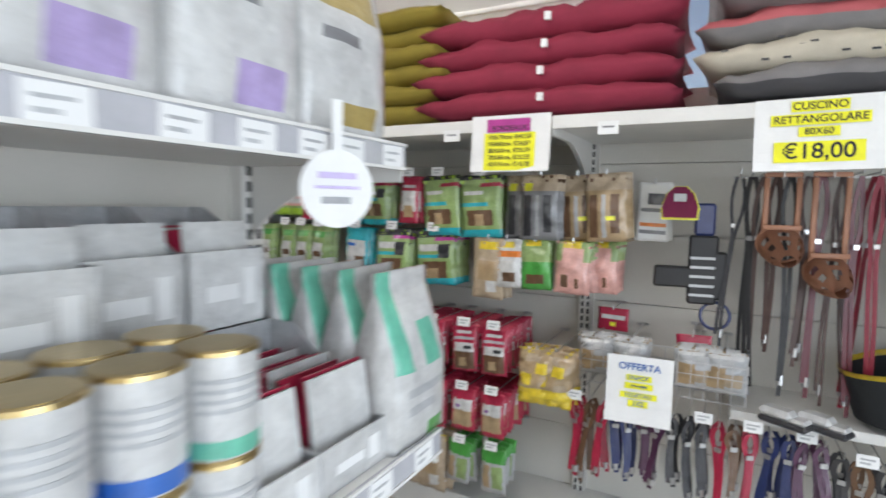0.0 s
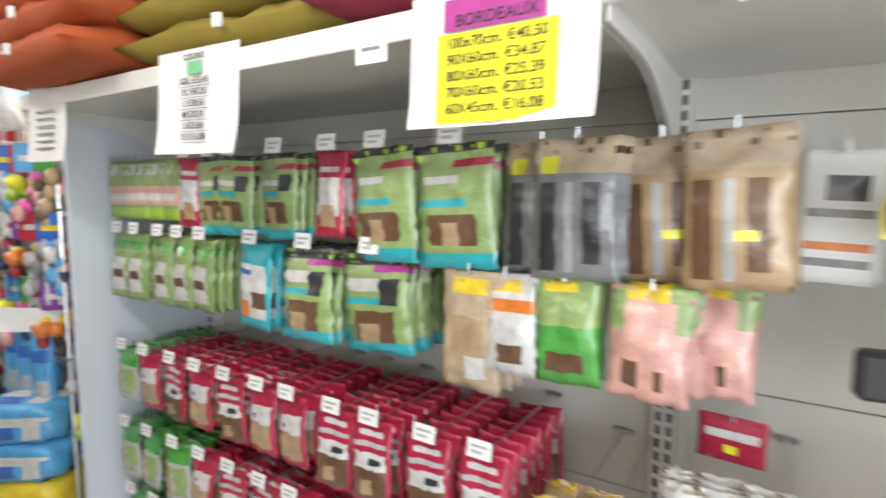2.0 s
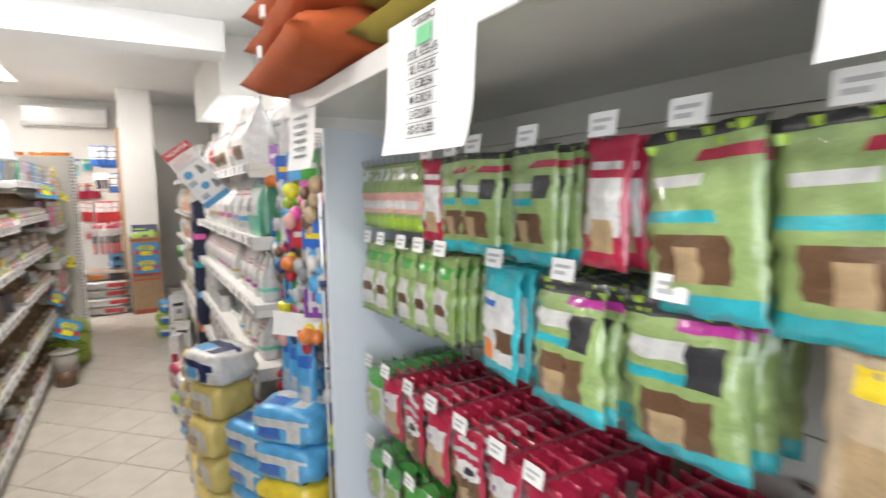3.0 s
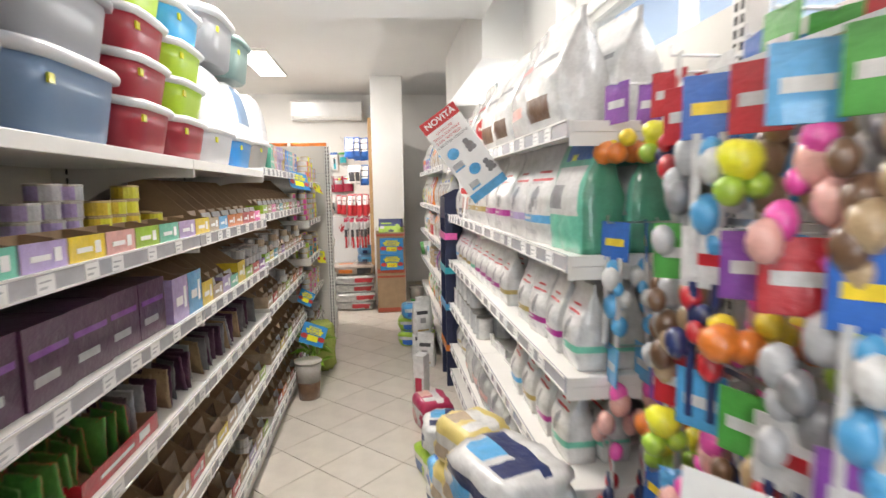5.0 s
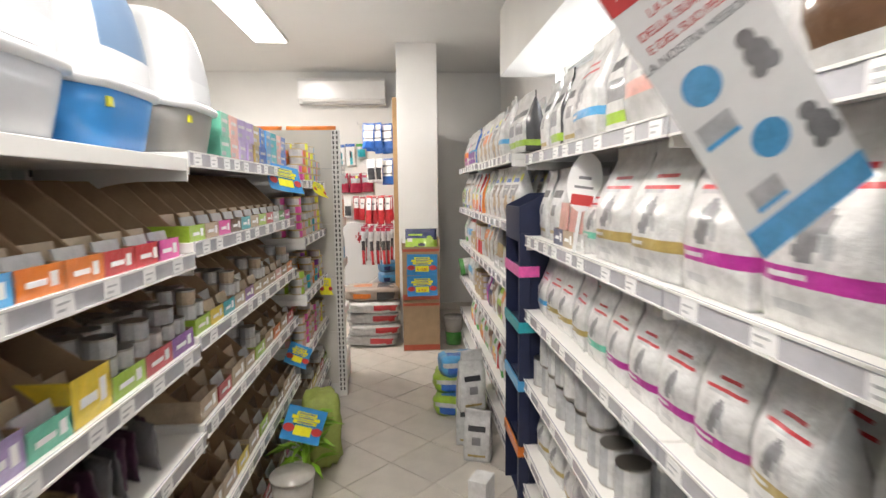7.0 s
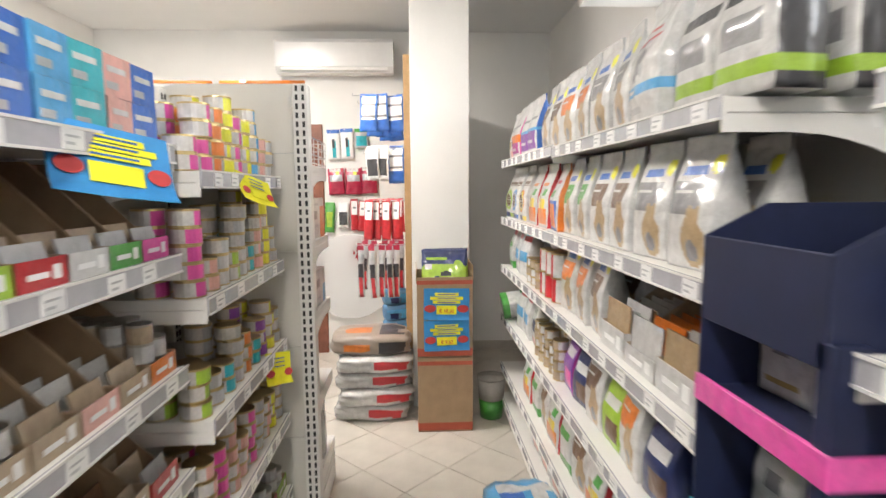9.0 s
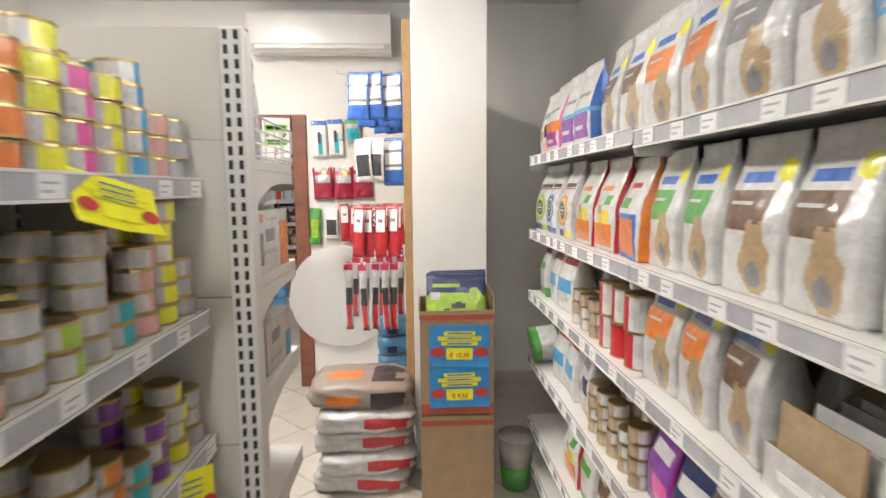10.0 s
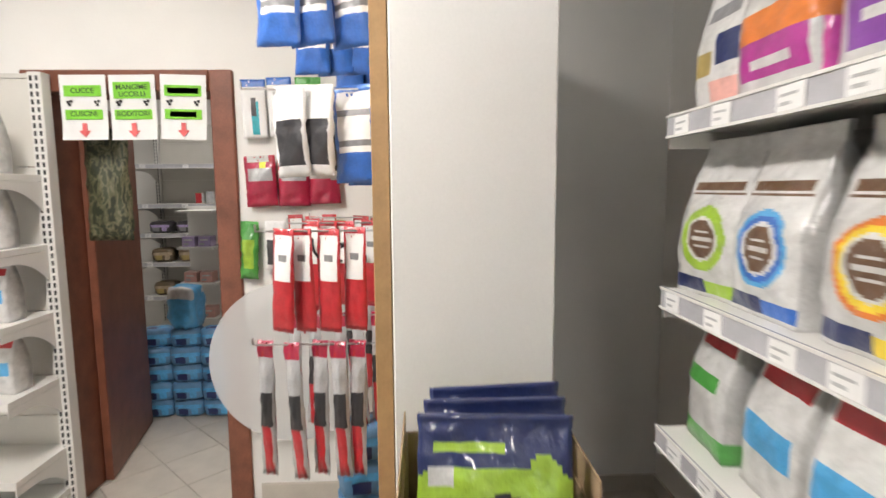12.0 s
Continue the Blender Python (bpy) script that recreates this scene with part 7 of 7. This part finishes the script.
K_BL = hang_mesh("blue_card", 0.13, 0.26, [BLUE, BLUE, PAPER, GREY], [(0.08, 0.92, 0.3, 0.92, 2)] + [(0.15, 0.85, v, v + 0.03, 3) for v in (0.4, 0.55, 0.7)], 0.03, 105)
K_BK = hang_mesh("black_brush_card", 0.10, 0.24, [PAPER, PAPER, BLACK, GREY], [(0.1, 0.9, 0.1, 0.6, 2)], 0.04, 106)
K_GN = hang_mesh("green_box_card", 0.09, 0.28, [GREEN, GREEN, LIME, BLACK], [(0.2, 0.8, 0.2, 0.7, 2)], 0.05, 107)
K_RG = hang_mesh("red_fabric_glove", 0.19, 0.28, [mat("red_fabric", (0.30, 0.02, 0.03), 0.9), RED, PAPER], [(0, 1, 0, 0.1, 2)], 0.05, 108)
K_SC = hang_mesh("red_handled_scoop", 0.05, 0.40, [LGREY, RED, RED, BLACK, CRIMSON], [(0.2, 0.8, 0, 0.4, 2), (0.1, 0.9, 0.4, 0.62, 3), (0, 1, 0.85, 1, 4)], 0.03, 109)
for me, y, z in ((K_WB, 0.625, 2.08), (K_WB, 0.745, 2.09), (K_GR, 0.88, 2.09), (K_RD, 0.64, 1.73), (K_RD, 0.80, 1.73), (K_RD, 0.94, 1.74), (K_GN, 0.58, 1.42), (K_BK, 0.70, 1.42), (K_RS, 0.80, 1.45), (K_RS, 0.88, 1.44), (K_GR, 0.98, 1.42), (K_RG, 0.84, 1.10), (K_RS, 0.96, 1.45)):
    wall_pack(me, y, z)
for row_z, L, its in ((2.20, 0.36, ((K_BL, 1.05), (K_BL, 1.13), (K_BL, 1.22))), (1.84, 0.36, ((K_BK, 1.06), (K_BK, 1.13), (K_BL, 1.22))), (1.46, 0.34, ((K_RS, 1.02), (K_RS, 1.09), (K_RS, 1.16), (K_RS, 1.23))), (1.14, 0.36, ((K_SC, 0.98), (K_SC, 1.05), (K_SC, 1.12), (K_SC, 1.18), (K_SC, 1.24)))):
    for x in (-9.25, -9.6, -9.95):
        tagged(obj("display_hook", hook_mesh(L), x, 1.295, row_z + 0.01), "thin chrome display hook on the wooden board", "hook", "display hooks")
        for me, y in its:
            if x > -9.9 or y > 1.1:
                wall_pack(me, y + RND.uniform(-0.015, 0.015), row_z + RND.uniform(0.0, 0.006), x + RND.uniform(-0.012, 0.012), 70)
bm = bmesh.new()
mr = random.Random(8)
for i in range(9):
    torus(bm, mr.uniform(0.04, 0.07), 0.005, Matrix.Translation((mr.uniform(-0.06, 0.06), mr.uniform(-0.03, 0.03), -0.09 + mr.uniform(-0.1, 0.06))) @ Euler((mr.uniform(0.8, 2), mr.uniform(-1, 1), mr.uniform(0, 3))).to_matrix().to_4x4(), seg=14, sub=5)
put("mesh_muzzle", finish(bm, "mesh_muzzle", [LEATHER[1]]), -9.62, 1.12, 1.44, 90, "black plastic mesh muzzles hanging in a bunch", "muzzle")
CONE = clear("frosted_plastic", (0.85, 0.86, 0.86), 0.35, 0.45)
bm = bmesh.new()
bm_cyl(bm, 0, 0, 0, 0.003, 0.40, seg=56, m=Matrix.Rotation(radians(90), 4, "X"))
put("pet_collar_disc", finish(bm, "pet_collar_disc", [CONE]), -10.34, 0.76, 0.74, 90, "large round frosted plastic cone sheet on the wall", "cone collar")

# goods on the end shelving
ORP = bag_mesh("white_orange_sack", 0.36, 0.14, 0.36, [WHITE, SILVER, ORANGE, GREY], [(0, 1, 0.88, 1, 2), (0.15, 0.5, 0.5, 0.6, 3)], seed=120, pinch=0.95)
def on_end(me, ly, inset, z, label, kind="pet_food_bag", cat="pet food", rz=-90):
    put(kind, me, -8.17 + inset, 0.915 - ly, z + 0.0005, rz + RND.uniform(-4, 4), label, cat, "goods on the end shelving")


on_end(ORP, 0.20, 0.40, 1.66, "white sack with orange header on the top shelf")
on_end(ORP, 0.60, 0.40, 1.66, "white sack with orange header on the top shelf")
BXO = boxes("white_orange_box", [WHITE, ORANGE, GREY, LGREY], (-0.17, 0.17, -0.14, 0.14, 0, 0.19), (-0.1712, -0.17, -0.14, -0.06, 0, 0.15, 1), (-0.1712, -0.17, 0.0, 0.08, 0.09, 0.13, 2), (-0.1712, -0.17, -0.02, 0.1, 0.05, 0.065, 3), (-0.17, -0.02, -0.1412, -0.14, 0, 0.15, 1), *[(-0.1712, -0.17, 0.105 + 0.004 * k, 0.107 + 0.004 * k, 0.02, 0.12, 2) for k in range(6)], *[(-0.1712, -0.17, -0.04, 0.09, 0.02 + 0.009 * k, 0.023 + 0.009 * k, 3) for k in range(3)], (-0.1712, -0.17, 0.10, 0.125, 0.155, 0.18, 1), (-0.1712, -0.17, -0.03, 0.06, 0.155, 0.165, 3), bev=0.0)
BXT = boxes("white_teal_box", [WHITE, SKY, GREY, LGREY], (-0.17, 0.17, -0.14, 0.14, 0, 0.17), (-0.1712, -0.17, -0.14, -0.08, 0, 0.09, 1), (-0.1712, -0.17, 0.0, 0.08, 0.09, 0.13, 2), (-0.1712, -0.17, -0.02, 0.1, 0.03, 0.045, 3), bev=0.0)
for z, b, l in ((1.32, BXO, "orange"), (0.99, BXT, "blue")):
    on_end(b, 0.19, 0.20, z, "white printed carton with %s corner" % l, "carton", "carton")
    on_end(b, 0.62, 0.20, z, "white printed carton with %s corner" % l, "carton", "carton")
CLB = soft_pack("clear_grey_bag", 0.3, 0.22, 0.17, [mat("clear_grey_film", (0.42, 0.42, 0.41), 0.2, bump=0.5), LGREY, WHITE], 13)
on_end(CLB, 0.19, 0.28, 1.511, "clear grey plastic bag on a carton", "plastic_bag", "bag")
on_end(CLB, 0.19, 0.28, 1.161, "clear grey plastic bag on a carton", "plastic_bag", "bag")
for z in (0.22, 0.60):
    on_end(ORP if z < 0.4 else C_TEAL, 0.2, 0.2, z, "white bag of pet food on the end shelf")
    on_end(C_TEAL, 0.6, 0.2, z, "white bag of pet food on the end shelf")
wb = tagged(new("shelf_basket_rail"), "chrome wire guard around the top shelf", "wire guard")
bm = bmesh.new()
for z in (1.668, 1.705, 1.742, 1.78):
    bm_box(bm, -8.165, -7.62, 0.910, 0.914, z, z + 0.004)
    bm_box(bm, -8.167, -8.163, 0.0, 0.914, z, z + 0.004)
for k in range(6):
    bm_box(bm, -8.165 + k * 0.105, -8.161 + k * 0.105, 0.909, 0.913, 1.661, 1.784)
for k in range(8):
    bm_box(bm, -8.167, -8.163, 0.0 + k * 0.125, 0.004 + k * 0.125, 1.661, 1.784)
obj("wires", finish(bm, "wires", [CHROME]), parent=wb)

# shelving left of the door
bay("shelving_bay", "white metal shelving beside the door, stocked", pose(-9.98, -1.42, 0, 0, 0, 90), 1.09, 0.36, [0.35, 0.70, 1.02, 1.34, 1.66], 2.12, rails=False, seed=70)
for z in (0.70, 1.02, 1.34, 1.66):
    for i in range(3):
        put(*(("carton", BXO) if (i + int(z * 9)) % 3 == 0 else ("food_pack", [CLB, P_DRK, C_TEAL][i])), -10.14, -1.2 + i * 0.37, z + 0.0005, 90 + RND.uniform(-4, 4), "pack of pet goods on the shelving by the door", "package", "goods by the door")

# ---- back room ----
bay("shelving_bay", "white metal shelving in the back room, stocked", pose(-13.3, -1.5, 0, 0, 0, 90), 2.6, 0.5, [0.5, 0.85, 1.15, 1.45, 1.85], 2.3, tag_step=0.4, seed=60)
BRP = soft_pack("brown_pack", 0.22, 0.2, 0.14, [mat("brown_film", (0.13, 0.09, 0.05), 0.35, bump=0.4), GOLD, KRAFT], 15, SP)
DKP = soft_pack("dark_pack", 0.22, 0.2, 0.12, [mat("dark_film", (0.05, 0.045, 0.05), 0.35, bump=0.4), GREY, LILAC], 16, SP)
for z, me, lab in ((0.5, BRP, "brown"), (0.85, BRP, "brown"), (1.15, DKP, "dark")):
    for i in range(9):
        put("soft_pack", me, -13.43, -1.3 + i * 0.27, z + 0.0005, 90 + RND.uniform(-8, 8), lab + " plastic pack on a back room shelf", "soft pack", "packs in the back room")
    for i in range(4):
        put("soft_pack", me, -13.43, -0.62 + i * 0.26, z + 0.125, 90 + RND.uniform(-8, 8), lab + " plastic pack on a back room shelf", "soft pack", "packs in the back room")
for i in range(14):
    put("tin", WHTIN if i % 4 == 0 else TALLTIN, -13.4, -0.9 + i * 0.11, 1.4505, 90, "tall tin on a back room shelf", "tin", "back room tins")
pack(PNKPK, -13.5, -0.3, 1.85, 90, "crimson plastic pack on a high shelf")
for j in range(3):
    for i in range(5):
        pack(BLPAD, -11.50 + 0.02 * (i % 2), -0.46 + j * 0.205, i * 0.126, 92 + i * 3, "denim blue plastic pad pack in a stack")
put("pad_bag", soft_pack("sky_blue_bag", 0.2, 0.18, 0.3, [SKY, WHITE, BLUE], 17, [(0, 1, 0.7, 1, 1)]), -11.50, -0.25, 0.6305, 80, "sky blue plastic bag on stacked packs", "bag")
pk = tagged(new("pink_carton_shelf"), "narrow white rack of pink and orange cartons", "rack")
obj("rack", boxes("rack", [STEEL], *[(-12.5, -12.2, -0.62, -0.32, z, z + 0.02) for z in (0.02, 0.5, 0.8, 1.1, 1.4)], (-12.5, -12.48, -0.64, -0.30, 0, 1.45)), parent=pk)
for k, z in enumerate((0.52, 0.82, 1.12)):
    for i in range(2):
        put("small_carton", SB[[ROSE, ORANGE, LILAC][k].name] if [ROSE, ORANGE, LILAC][k].name in SB else SB[ROSE.name], -12.3, -0.54 + i * 0.13, z + 0.0005, 90, "small pastel coloured carton on a back room rack", "carton", "back room cartons")

# ---- floor tiles ----
FL = bpy.data.objects["floor"]
TS = 0.333
bm = bmesh.new()
bm_box(bm, -TS / 2 + 0.0025, TS / 2 - 0.0025, -TS / 2 + 0.0025, TS / 2 - 0.0025, -0.008, 0, 0, 0.0012)
tile_me = finish(bm, "tile", [TILE])
rest = bmesh.new()
c45 = math.sqrt(0.5)
for i in range(-60, 30):
    for j in range(-40, 50):
        u, v = i * TS, j * TS
        x, y = (u - v) * c45 + 0.05, (u + v) * c45 + 0.12
        if not (-13.9 < x < 2.3 and -3.9 < y < 2.5):
            continue
        if (-9.6 < x < -3.0 and 0.62 < y < 2.0) or (-12.0 < x < -9.6 and -0.5 < y < 1.2):
            obj("tile", tile_me, x, y, 0, 45, parent=FL)
        else:
            vs = bmesh.ops.create_cube(rest, size=1)["verts"]
            for w in vs:
                p = rot((w.co.x * (TS - 0.005), w.co.y * (TS - 0.005)), math.pi / 4)
                w.co = Vector((p[0] + x, p[1] + y, -0.004 + w.co.z * 0.008))
tagged(obj("tile_field", finish(rest, "tile_field", [TILE]), parent=FL), "beige glazed floor tiles laid diagonally", kind="stuff")
